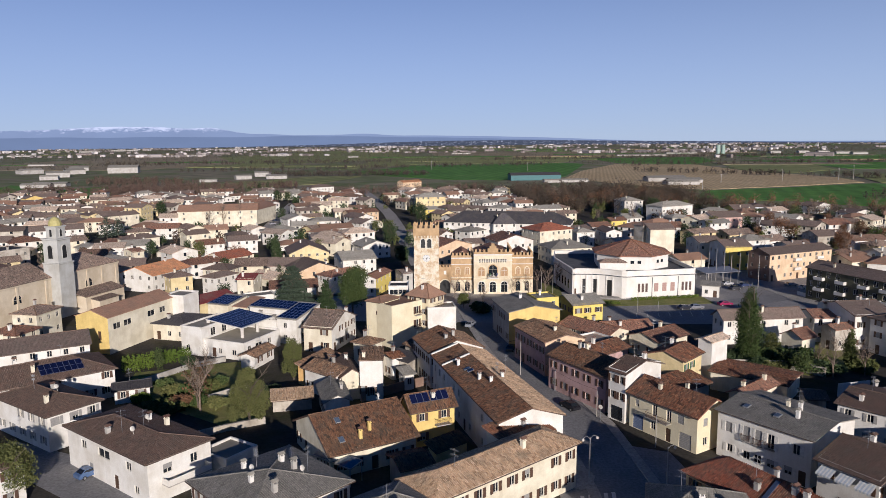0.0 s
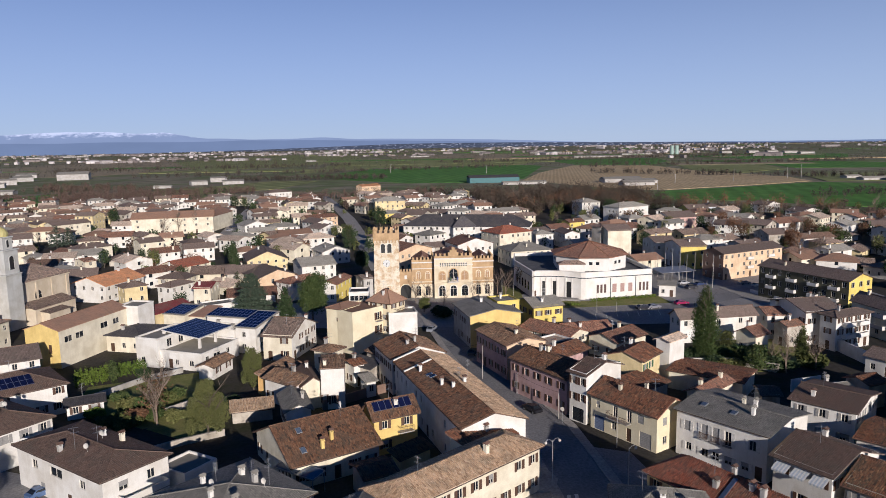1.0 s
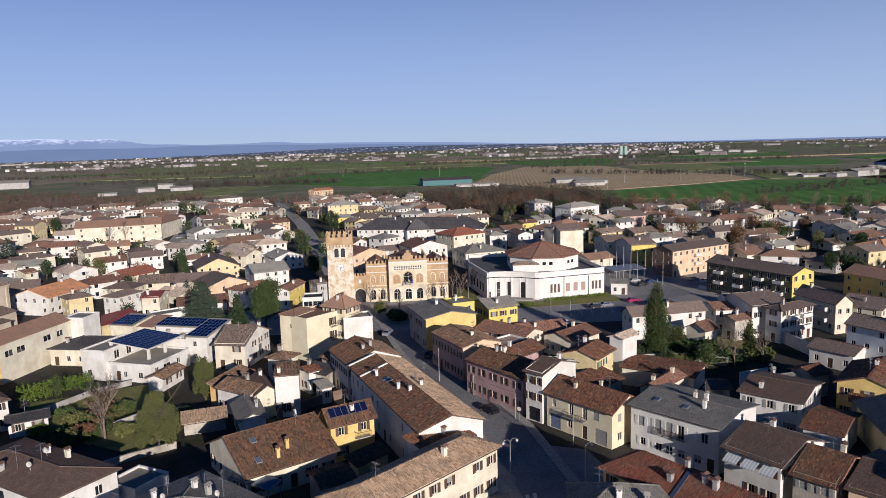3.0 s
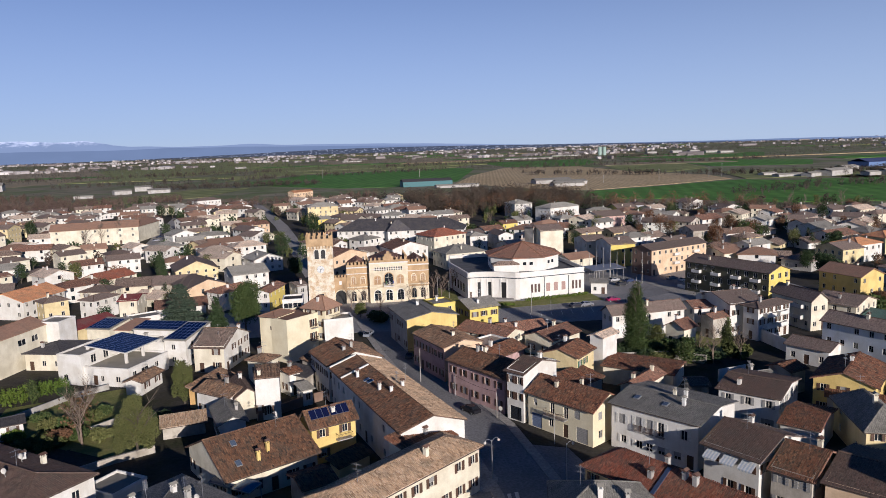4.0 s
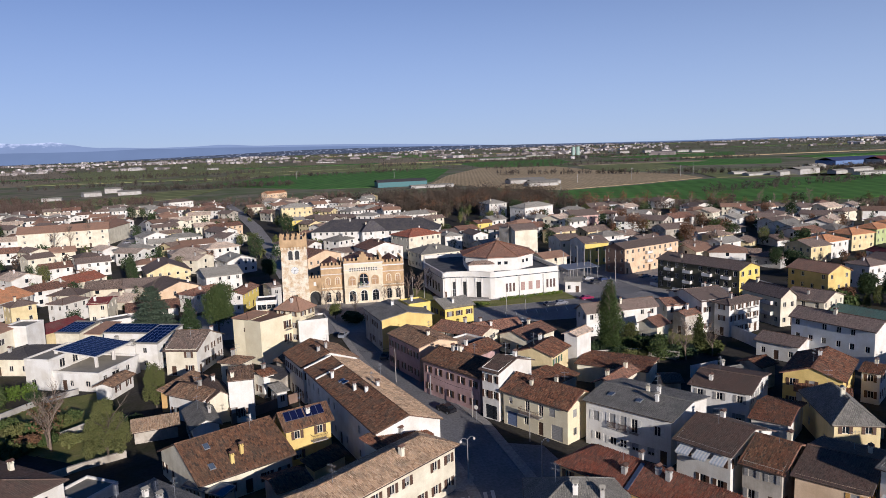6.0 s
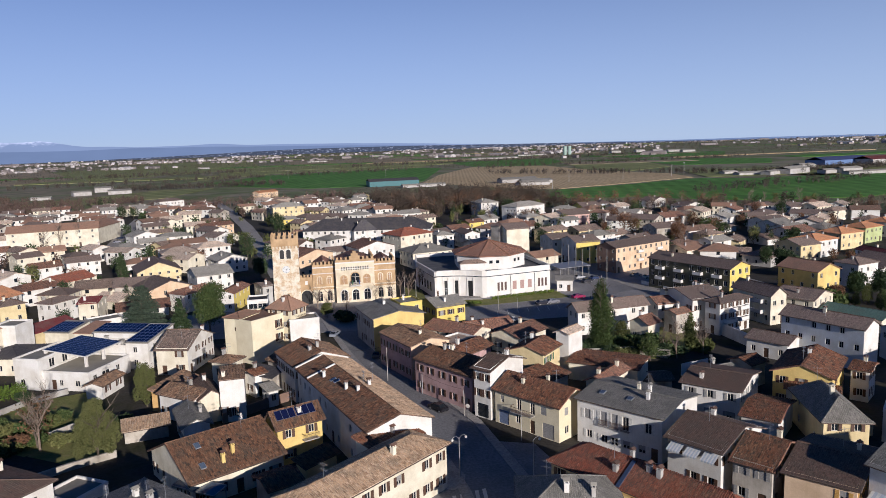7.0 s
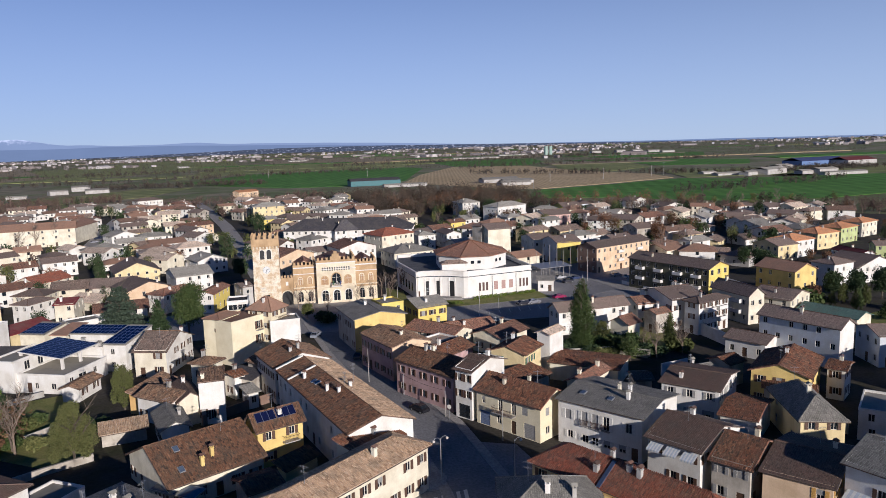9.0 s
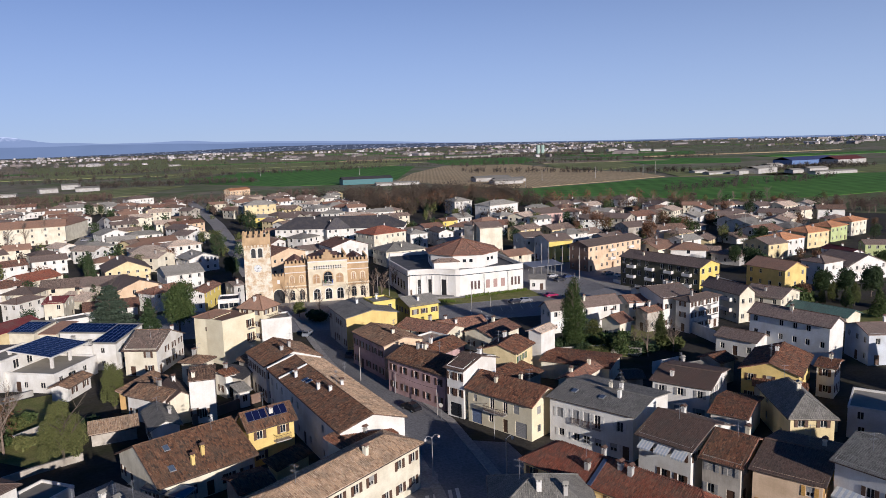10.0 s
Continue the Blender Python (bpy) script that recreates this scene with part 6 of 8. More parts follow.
house("low building with brown hipped roof", 169.9, 241.4, 31.2, 9.2, 10.9, 4.0, roof="hip", wall="grey", tile="brown", floors=1, seed=79)
house("tall windowless cream block with brown roof", 83.6, 279.1, 4.3, 9.5, 11.9, 15.0, wall="cream", tile="brown", floors=0, chimneys=0, seed=80)
house("stone grey stair tower with flat brown roof", 78.4, 280.6, 28.1, 4.3, 5.1, 16.0, roof="hip", rise=0.8, wall="stone", tile="brown", floors=0, chimneys=0, seed=81)
house("long white school building with dark roof", 32.5, 354.1, -15.1, 61.5, 17.0, 9.4, rise=4.6, roof="hip", wall="white", tile="dark", floors=3, chimneys=4, seed=82)
house("projecting white school wing with dark hipped roof", 29.6, 348.5, 6.5, 11.4, 9.0, 9.6, rise=4.2, roof="hip", wall="white", tile="dark", floors=3, chimneys=1, seed=83)
house("peach house with red gable roof behind the palace", 1.4, 288.0, 34.9, 16.1, 13.0, 8.0, along="d", wall="peach", tile="clay", seed=84)
house("white gabled house with clay roof", 27.9, 301.1, 18.6, 16.0, 14.0, 8.0, along="d", wall="white", tile="clay", seed=85)
house("cream apartment house with red hipped roof", 46.6, 319.7, 27.8, 17.5, 14.0, 10.0, roof="hip", wall="cream", tile="red", floors=3, seed=86)
house("white house with grey hipped roof", 64.0, 330.7, 11.0, 8.5, 11.5, 7.4, roof="hip", wall="white", tile="grey", seed=87)
house("white house with blue-shaded side and brown roof", 77.0, 332.3, 8.5, 7.3, 14.0, 7.2, along="d", wall="white", tile="brown", seed=88)
house("low grey-roofed house beside the hall", 49.8, 290.4, 14.4, 17.7, 14.0, 6.4, roof="hip", wall="cream", tile="grey", seed=89)
house("house with bright yellow wall", 90.5, 376.1, 24.1, 9.8, 7.0, 7.0, wall="lemon", tile="clay", seed=90)
house("long cream building with brownish red tile roof", -132.3, 426.3, 11.9, 44.0, 17.0, 9.5, wall="cream", tile="rust", floors=3, bays=6.0, chimneys=0, seed=91)
house("cream wing with brownish red tile roof", -115.7, 444.7, 83.1, 32.1, 15.0, 9.0, wall="cream", tile="rust", floors=0, chimneys=0, seed=92)
house("white house with orange tile roof", -99.4, 245.5, 69.4, 18.0, 14.0, 6.0, wall="white", tile="orange", seed=93)
house("yellow house with brown hipped roof", -87.7, 235.1, 38.9, 7.1, 6.2, 6.0, roof="hip", wall="pale", tile="brown", seed=94)
house("white house with brown roof", -73.4, 233.2, 61.2, 9.6, 5.7, 6.4, roof="hip", wall="white", tile="brown", seed=95)
house("house with maroon mansard roof and dormers", -62.7, 229.9, 88.1, 9.7, 5.2, 6.4, along="d", wall="cream", tile="maroon", seed=96)
house("white house with long red tile roof", -83.4, 277.8, 54.9, 14.0, 11.1, 5.6, wall="cream", tile="red", seed=97)
house("pale house with brown roof", -77.4, 249.0, 75.9, 8.4, 9.9, 6.0, roof="hip", wall="cream", tile="brown", seed=98)
house("white house with wide brown gable roof", -90.1, 321.3, 19.6, 12.6, 9.0, 6.0, wall="white", tile="brown", seed=99)
house("white house with tile roof", -101.4, 310.3, 30.7, 10.9, 9.0, 6.0, wall="white", tile="clay", seed=100)
house("cream house with brown roof", -118.1, 340.4, 40.0, 10.7, 9.0, 6.5, wall="cream", tile="brown", seed=101)
house("large pale yellow house with a broad gable", -56.7, 297.2, 16.7, 15.9, 19.0, 4.6, along="d", wall="pale", tile="brown", rise=3.4, seed=102)
house("peach gabled house with brown roof", -45.7, 247.9, 29.9, 14.0, 14.0, 6.2, along="d", wall="peach", tile="brown", seed=103)
house("pale house with clay roof beside the cedar", -34.2, 237.4, 47.3, 14.0, 7.0, 6.0, roof="hip", wall="white", tile="clay", seed=104)
house("yellow house with clay tile roof", -22.0, 233.7, 73.8, 14.0, 5.3, 6.0, along="w", wall="lemon", ends="white", tile="clay", seed=105)
house("white house with grey gable roof", -33.4, 270.3, 21.4, 12.7, 13.9, 6.0, wall="white", tile="grey", seed=106)
house("white gabled house with grey roof", -30.7, 307.1, 25.8, 12.2, 13.0, 5.4, along="d", wall="white", tile="grey", seed=107)
house("dark house in the tower's shadow", -12.8, 233.2, 24.4, 3.3, 7.0, 7.0, wall="grey", tile="brown", seed=108)
house("pale yellow four-storey block with grey roof", -8.5, 492.0, 6.6, 20.0, 13.0, 11.0, roof="hip", wall="pale", tile="grey", floors=4, seed=109)
house("lemon yellow house with a grey roof", -7.8, 449.5, 17.8, 8.1, 8.0, 6.5, wall="lemon", tile="grey", seed=110)
house("cream house beside the church", -125.9, 290.7, 50.3, 4.5, 8.0, 6.0, wall="cream", tile="clay", seed=111)
house("cream house with flat roof", -138.8, 326.6, 49.6, 15.3, 9.0, 6.5, roof="hip", wall="cream", tile="brown", seed=112)
house("white long three-storey block", -183.8, 341.6, 28.5, 22.5, 11.0, 9.0, wall="white", tile="brown", floors=3, seed=113)
house("cream three-storey gabled house", -191.2, 453.1, 83.2, 14.0, 11.0, 9.0, along="d", wall="pale", tile="brown", floors=3, seed=114)
house("pale yellow gabled house", -204.0, 417.3, 46.4, 6.8, 13.0, 8.0, along="d", wall="pale", tile="brown", seed=115)
house("long cream house with brown roof", -187.4, 414.5, 51.3, 21.1, 9.0, 8.0, wall="cream", tile="brown", seed=116)
house("stone building with flat dark roof", -177.9, 288.9, 56.9, 13.5, 14.0, 7.0, roof="flat", wall="stone", tile="dark", floors=2, seed=117)
house("yellow gabled house at the town edge", -317.8, 559.0, 46.8, 12.1, 11.0, 7.0, along="d", wall="yellow", tile="brown", seed=118)
house("peach house with clay roof at the field", -32.1, 710.2, 40.9, 23.0, 9.0, 8.0, along="w", wall="peach", tile="orange", floors=2, seed=119)
house("white house with grey roof", -65.6, 395.7, 13.7, 16.4, 9.0, 6.0, roof="hip", wall="white", tile="grey", seed=120)
house("white gabled house with grey roof", -85.4, 417.0, 31.3, 13.9, 13.0, 5.0, along="d", wall="white", tile="grey", seed=121)
house("white square house with hipped roof", -109.3, 647.4, 34.1, 21.4, 11.0, 8.0, roof="hip", wall="white", tile="brown", seed=122)
house("pale yellow gabled house", -84.9, 551.2, 22.1, 9.9, 11.0, 5.5, along="d", wall="pale", tile="brown", seed=123)
house("white house with broad brown roof", -43.0, 389.2, 48.3, 12.2, 11.0, 5.5, along="d", wall="white", tile="brown", seed=124)
house("house with clay roof by the avenue", -49.9, 438.9, 34.8, 19.9, 9.0, 6.0, wall="peach", tile="clay", seed=125)
house("white flats with a grey roof", 122.0, 471.6, 11.9, 12.8, 15.0, 9.0, roof="hip", wall="white", tile="grey", floors=3, seed=126)
house("white long flats beside cypresses", 137.4, 435.0, 28.4, 25.0, 13.0, 9.0, roof="hip", wall="white", tile="grey", floors=2, seed=127)
house("white house with pink end and brown roof", 151.9, 390.6, 10.1, 16.5, 14.0, 7.0, wall="pink", ends="white", tile="brown", seed=128)
house("yellow house with brown roof", 180.0, 435.3, 6.2, 13.3, 14.0, 6.5, wall="lemon", tile="brown", seed=129)
house("white-grey house with hipped roof", 194.3, 445.2, -5.5, 9.2, 14.0, 7.0, roof="hip", wall="blue", tile="brown", seed=130)
house("stone grey house with brown roof", 169.2, 317.1, 8.6, 13.5, 10.8, 6.5, wall="stone", tile="brown", seed=131)
house("white house with steep gables", 242.9, 468.7, 34.2, 17.5, 11.0, 5.0, along="d", wall="white", tile="brown", seed=132)
house("white villa with brown roof", 243.1, 422.9, 24.4, 18.6, 11.0, 5.0, along="d", wall="white", tile="brown", seed=133)
house("low garden shed with dark roof", -61.0, 135.4, 24.2, 6.3, 4.0, 3.0, roof="gable", wall="white", tile="dark", floors=1, chimneys=0, detail=2, seed=134)
house("low annex with blue-grey flat roof", -33.1, 104.7, 56.7, 6.0, 6.0, 3.0, roof="flat", wall="white", tile="grey", floors=0, chimneys=0, seed=135)
house("small white outbuilding with clay roof", -10.8, 147.4, 33.6, 2.4, 4.0, 5.0, wall="white", tile="clay", floors=1, chimneys=1, detail=2, seed=136)
house("small grey-roofed lean-to in the yard", -8.7, 148.6, 64.7, 5.5, 5.0, 4.0, roof="mono", rise=0.8, wall="stone", tile="dark", floors=0, chimneys=0, seed=137)
house("tiny white outbuilding in the yard", -7.6, 140.5, 26.5, 2.0, 3.0, 3.4, roof="mono", rise=0.5, wall="white", tile="grey", floors=1, chimneys=0, seed=138)
house("old low house with weathered tiles", -4.0, 154.6, 36.5, 7.0, 5.6, 5.2, along="d", wall="stone", tile="old", floors=1, detail=2, seed=139)
house("brown-roofed outhouse beside the white house", -22.4, 138.4, 49.3, 6.0, 9.0, 5.0, along="d", wall="white", tile="old", floors=1, detail=2, seed=140)
house("lean-to with dark tile roof", 0.5, 107.6, 41.6, 6.4, 2.0, 2.6, roof="mono", rise=0.6, wall="pale", tile="umber", floors=0, chimneys=0, detail=2, seed=141)
house("rear wing with clay tile roof", 11.3, 103.1, 41.1, 8.9, 5.0, 6.2, roof="mono", rise=1.2, wall="cream", tile="clay", floors=0, chimneys=1, detail=2, seed=142)
house("white roof terrace block", 32.5, 154.0, 32.9, 9.8, 8.0, 5.6, roof="flat", wall="white", tile="sand", floors=0, chimneys=0, seed=143)
house("rear house with dark red tiles", 32.9, 149.1, 39.4, 11.9, 7.0, 5.4, wall="plum", tile="clay", floors=1, chimneys=2, detail=2, seed=144)
house("rear house with low clay roof", 50.2, 163.5, 36.8, 11.1, 8.0, 4.4, wall="cream", tile="clay", floors=1, chimneys=1, detail=2, tiled=False, seed=145)
house("courtyard shed with clay tiles", 45.7, 131.8, 34.2, 8.6, 5.0, 3.6, roof="mono", rise=1.0, wall="stone", tile="clay", floors=0, chimneys=0, detail=2, seed=146)
house("dark-roofed shed in the yard", 67.1, 125.4, -13.2, 3.1, 5.0, 3.6, wall="stone", tile="brown", floors=0, chimneys=0, detail=2, seed=147)
house("white kiosk beside the hall", 84.4, 223.0, -19.0, 5.1, 5.0, 3.8, roof="mono", rise=0.5, wall="white", tile="grey", floors=1, chimneys=0, seed=148)
house("small grey gabled outhouse", 78.9, 123.4, 10.5, 4.0, 4.1, 4.5, wall="stone", tile="grey", floors=0, chimneys=1, detail=2, seed=149)
house("outhouse with red tile roof", 86.0, 125.5, 19.8, 4.5, 4.7, 5.0, wall="stone", tile="clay", floors=0, chimneys=0, detail=2, seed=150)
house("long low shed with brown roof", 102.9, 140.7, 28.6, 7.0, 9.2, 4.0, along="d", wall="white", tile="brown", floors=1, chimneys=0, seed=151)
house("lower house with red tile lean-to roof", 87.8, 109.2, 53.8, 3.0, 8.3, 4.6, along="d", wall="grey", tile="clay", floors=1, chimneys=0, detail=2, seed=152)
house("pale blue house with brown roof at the field path", 126.0, 127.6, -13.1, 7.7, 9.0, 7.0, wall="blue", tile="brown", seed=153)
house("white flat-roofed building with parapet", 95.8, 95.6, -47.0, 7.8, 10.0, 5.0, roof="flat", wall="white", tile="grey", seed=154)
house("long low building with a green metal roof", 138.1, 156.4, 21.2, 7.0, 15.1, 3.6, along="d", wall="cream", tile="teal", floors=0, chimneys=0, seed=155)
house("white house with a brown hipped roof at the road", -64.3, 95.8, 58.0, 4.3, 10.7, 6.4, roof="hip", wall="white", tile="brown", chimneys=1, detail=2, seed=156)
house("low red-roofed wing beside the solar house", -68.0, 204.3, 56.7, 12.6, 8.0, 5.0, wall="pale", tile="maroon", floors=1, chimneys=0, seed=157)
house("low cream house with small dark roof", -67.6, 182.6, -17.0, 9.6, 11.5, 4.3, roof="hip", rise=1.2, wall="cream", tile="dark", floors=1, chimneys=1, seed=158)
house("small white shed beside the garden", -42.0, 157.5, 72.3, 8.0, 3.5, 3.0, roof="gable", wall="white", tile="old", floors=1, chimneys=0, detail=2, seed=159)
house("low white roof beside the cedar", -55.6, 214.3, 30.6, 8.6, 6.0, 3.5, roof="flat", wall="white", tile="grey", floors=1, chimneys=0, seed=160)
# Four houses out of view, added to shade the peach house and yards.
house("unseen tall white house added to shade the peach house", 85.0, 57.0, 24.0, 11.0, 12.0, 10.5, floors=3, wall="white", tile="brown", seed=161)
house("unseen white three-storey house added to shade the yards", 97.0, 74.0, 24.0, 12.0, 12.0, 9.2, floors=3, wall="white", tile="clay", seed=162)
house("unseen cream three-storey house added to shade the yards", 111.0, 88.0, 24.0, 12.0, 12.0, 9.2, floors=3, wall="cream", tile="brown", seed=163)
house("unseen white house added to shade the yards", 122.0, 104.0, 24.0, 12.0, 11.0, 7.5, wall="white", tile="brown", seed=164)


# streets, squares and gardens
road("road", [(25.6, 84.0), (26.0, 96.0), (24.4, 120.0), (18.6, 146.0), (14.2, 172.0), (10.0, 205.0)], 8.0, kerb=1.6)
patch("square", WORN_ASPHALT, [(-40.0, 196.0), (36.0, 190.0), (110.0, 186.0), (150.0, 205.0), (150.0, 262.0), (84.0, 270.0), (34.0, 226.0), (-12.0, 229.0), (-40.0, 226.0)], "asphalt square and car park before the palace", "road", 0.045)
patch("forecourt", GRAVEL, [(-12.0, 216.0), (31.0, 213.0), (31.0, 229.5), (-12.0, 229.5)], "pale paved forecourt of the palace", "pavement", 0.09)
patch("lawn", GRASS, [(31.0, 214.0), (37.0, 212.0), (39.0, 238.0), (34.0, 246.0)], "green lawn beside the hall", "lawn", 0.1)
patch("lawn", GRASS, [(45.0, 209.0), (82.0, 212.0), (81.0, 222.0), (57.0, 217.5), (46.0, 219.0)], "lawn strip before the hall", "lawn", 0.1)
patch("road_corner", ASPHALT, [(17.0, 60.0), (44.0, 50.0), (52.0, 72.0), (37.0, 100.0), (36.0, 109.0), (21.0, 116.0), (16.0, 104.0)], "asphalt street corner between the houses", "road", 0.015)
road("road", [(-74.4, 111.5), (-60.0, 105.1), (-41.8, 92.7)], 9.0)
road("road", [(-8.7, 282.6), (-19.8, 366.0), (-34.9, 477.6), (-59.5, 618.3), (-80.8, 724.8)], 8.0, material=GRAVEL)
road("road", [(-97.4, 393.9), (-109.3, 491.3), (-117.5, 569.8)], 8.0, material=GRAVEL)
road("road", [(75.7, 206.9), (116.2, 224.6), (129.0, 204.8)], 9.0, z=0.06)
road("road", [(125.2, 346.4), (139.5, 310.3), (156.3, 274.1)], 8.0)
patch("lawn", GRASS, [(-46.9, 126.6), (-43.2, 136.9), (-36.1, 139.9), (-32.8, 126.3), (-37.2, 119.9)], "winter lawn of a walled garden", "lawn", 0.06)
patch("lawn", GRASS, [(-65.5, 140.7), (-67.2, 151.4), (-45.8, 158.9), (-38.7, 136.7), (-47.4, 126.6)], "overgrown grass of a garden", "lawn", 0.03)
patch("lawn", GRASS, [(63.0, 153.6), (77.9, 173.6), (93.1, 173.1), (92.6, 150.8), (76.5, 145.6)], "garden lawn beneath the cypress", "lawn", 0.06)
patch("lawn", GRASS, [(147.5, 160.3), (168.2, 166.9), (144.7, 137.9), (132.6, 142.0)], "short green garden lawn", "lawn", 0.06)
patch("pavement", GRAVEL, [(105.1, 232.1), (120.4, 236.9), (123.2, 211.6), (108.3, 205.6)], "pale paved way across the car park", "pavement", 0.12)
patch("pavement", GRAVEL, [(158.2, 289.9), (196.1, 315.1), (198.7, 291.9), (173.7, 267.2), (150.9, 268.3)], "pale gravel yard behind the flats", "pavement", 0.06)
tree("oval", -34.6, 121.9, 10.5, leaf='olive', n=26000, wide=1.0, label='large rounded olive-green conifer in a garden', seed=1)
tree("round", -46.4, 130.3, 9.5, leaf='russet', n=260, label='sparse tree with few olive leaves', seed=2)
tree("bare", -45.5, 128.5, 10.5, seed=3)
tree("bare", -47.7, 132.1, 8, seed=4)
tree("bush", -50.0, 130.4, 2.6, leaf='russet', wide=1.3, seed=5)
tree("bush", -51.3, 128.7, 2.4, leaf='olive', wide=1.3, seed=6)
tree("bush", -50.4, 137.0, 2.6, leaf='green', wide=1.2, seed=7)
tree("bush", -48.2, 140.2, 2.6, leaf='olive', wide=1.3, seed=8)
tree("bush", -45.5, 142.9, 2.2, leaf='green', seed=9)
tree("bush", -34.2, 136.6, 2.2, leaf='dark', wide=1.6, seed=10)
tree("oval", -31.6, 146.0, 9.0, leaf='olive', n=14000, wide=0.8, seed=11)
tree("bush", -57.4, 155.1, 2.6, leaf='dark', seed=12)
tree("bush", -54.3, 128.2, 2.6, leaf='olive', wide=1.2, seed=13)
tree("bush", -58.2, 132.6, 2.4, leaf='hedge', seed=14)
tree("bush", -42.4, 130.8, 2.5, leaf='olive', seed=15)
tree("bush", -53.3, 137.1, 2.5, leaf='olive', seed=16)
tree("bush", -47.3, 132.4, 2.2, leaf='green', seed=17)
tree("bush", -56.8, 140.5, 2.4, leaf='green', seed=18)
hedge(-69.9, 151.5, -64.4, 154.5, 2.6, 4.0, leaf='hedge', seed=19)
hedge(-63.4, 156.1, -58.2, 159.2, 2.2, 3.6, leaf='hedge', seed=20)
hedge(-63.3, 152.9, -63.2, 155.3, 2.6, 5, leaf='green', seed=21)
tree("round", -60.0, 94.6, 9.0, leaf='olive', n=12000, wide=1.0, seed=22)
tree("cedar", -44.9, 211.5, 14.0, leaf='blue', n=16000, wide=1.15, seed=23)
tree("cone", -34.2, 206.1, 10.5, leaf='dark', n=2600, seed=24)
tree("round", -25.7, 200.4, 15.0, leaf='green', n=14000, wide=0.85, seed=25)
tree("column", 67.0, 153.5, 17.5, leaf='green', n=20000, wide=1.0, seed=26)
tree("round", 74.8, 144.6, 6.0, leaf='green', n=2200, wide=1.2, seed=27)
tree("round", 74.2, 149.4, 4.5, leaf='dark', seed=28)
tree("bush", 71.3, 155.4, 3.5, leaf='green', wide=1.3, seed=29)
tree("bush", 75.1, 155.3, 3, leaf='olive', seed=30)
tree("bush", 89.2, 147.1, 3.5, leaf='olive', seed=31)
tree("bush", 65.1, 155.6, 3.0, leaf='dark', wide=1.3, seed=32)
tree("bush", 66.2, 150.8, 3.0, leaf='dark', wide=1.5, seed=33)
tree("bush", 77.6, 155.3, 3.5, leaf='green', wide=1.3, seed=34)
tree("bush", 80.5, 151.2, 3.2, leaf='olive', wide=1.4, seed=35)
tree("bush", 81.6, 147.3, 3.0, leaf='dark', wide=1.4, seed=36)
tree("bush", 70.9, 147.6, 2.6, leaf='olive', wide=1.4, seed=37)
tree("bare", 81.2, 144.4, 8.5, seed=38)
tree("bare", 88.2, 145.3, 7.0, seed=39)
tree("bare", 80.2, 149.2, 6, seed=40)
tree("column", 87.0, 149.0, 9.0, leaf='olive', n=3000, seed=41)
tree("round", 75.7, 161.7, 5.5, leaf='olive', n=1500, seed=42)
tree("bare", 7.9, 216.9, 7.5, seed=43)
tree("bare", 12.1, 213.0, 6, seed=44)
tree("round", 6.0, 209.5, 5, leaf='olive', n=3200, seed=45)
tree("bare", 21.5, 221.9, 6.5, seed=46)
tree("bare", 26.8, 221.7, 7, seed=47)
tree("bare", 3.7, 222.7, 6.5, seed=48)
tree("bush", 10.8, 204.4, 3, leaf='dark', wide=1.6, seed=49)
tree("bare", 33.0, 228.1, 8, seed=50)
tree("bare", 30.9, 232.6, 7.5, seed=51)
tree("bare", 38.0, 236.8, 8, seed=52)
tree("round", -24.5, 331.5, 12, leaf='dark', n=900, seed=53)
tree("round", -16.1, 282.9, 9, leaf='dark', n=3200, seed=54)
tree("round", -27.6, 366.5, 10, leaf='olive', n=900, seed=55)
tree("round", -12.4, 413.5, 13, leaf='dark', n=900, seed=56)
tree("round", -16.2, 458.8, 11, leaf='dark', n=900, seed=57)
tree("round", -35.3, 378.0, 8, leaf='olive', n=900, seed=58)
tree("bare", -22.5, 495.1, 12, seed=59)
tree("bare", -31.6, 537.7, 12, seed=60)
tree("cone", -58.3, 403.7, 8, leaf='dark', n=900, seed=61)
tree("round", -72.6, 541.6, 8, leaf='dark', n=900, seed=62)
tree("column", -66.7, 285.5, 13, leaf='dark', n=3200, seed=63)
tree("round", -75.7, 314.6, 8, leaf='dark', n=900, seed=64)
tree("round", -96.8, 433.9, 10, leaf='dark', n=900, seed=65)
tree("round", -129.8, 571.1, 12, leaf='dark', n=900, seed=66)
tree("column", -167.2, 661.7, 13, leaf='dark', n=900, seed=67)
tree("column", -159.2, 660.8, 13, leaf='dark', n=900, seed=68)
tree("cedar", -171.3, 365.3, 13, leaf='blue', n=900, seed=69)
tree("bare", -180.2, 365.8, 9, seed=70)
tree("cedar", -170.2, 375.8, 11, leaf='blue', n=900, seed=71)
tree("round", -132.5, 337.9, 7, leaf='dark', n=900, seed=72)
tree("round", -185.1, 472.6, 12, leaf='dark', n=900, seed=73)
tree("cone", -103.7, 324.2, 6, leaf='dark', n=900, seed=74)
tree("round", -122.0, 570.3, 10, leaf='dark', n=900, seed=75)
tree("round", 132.6, 446.7, 13, leaf='dark', n=900, seed=76)
tree("column", 141.2, 446.0, 12, leaf='dark', n=900, seed=77)
tree("round", 133.9, 463.3, 12, leaf='dark', n=900, seed=78)
tree("column", 116.6, 426.3, 9, leaf='dark', n=900, seed=79)
tree("bare", 91.6, 419.6, 8, seed=80)
tree("round", 65.0, 326.2, 8, leaf='dark', n=900, seed=81)
tree("round", 86.0, 348.9, 6, leaf='dark', n=900, seed=82)
tree("round", 109.5, 320.2, 8, leaf='dark', n=900, seed=83)
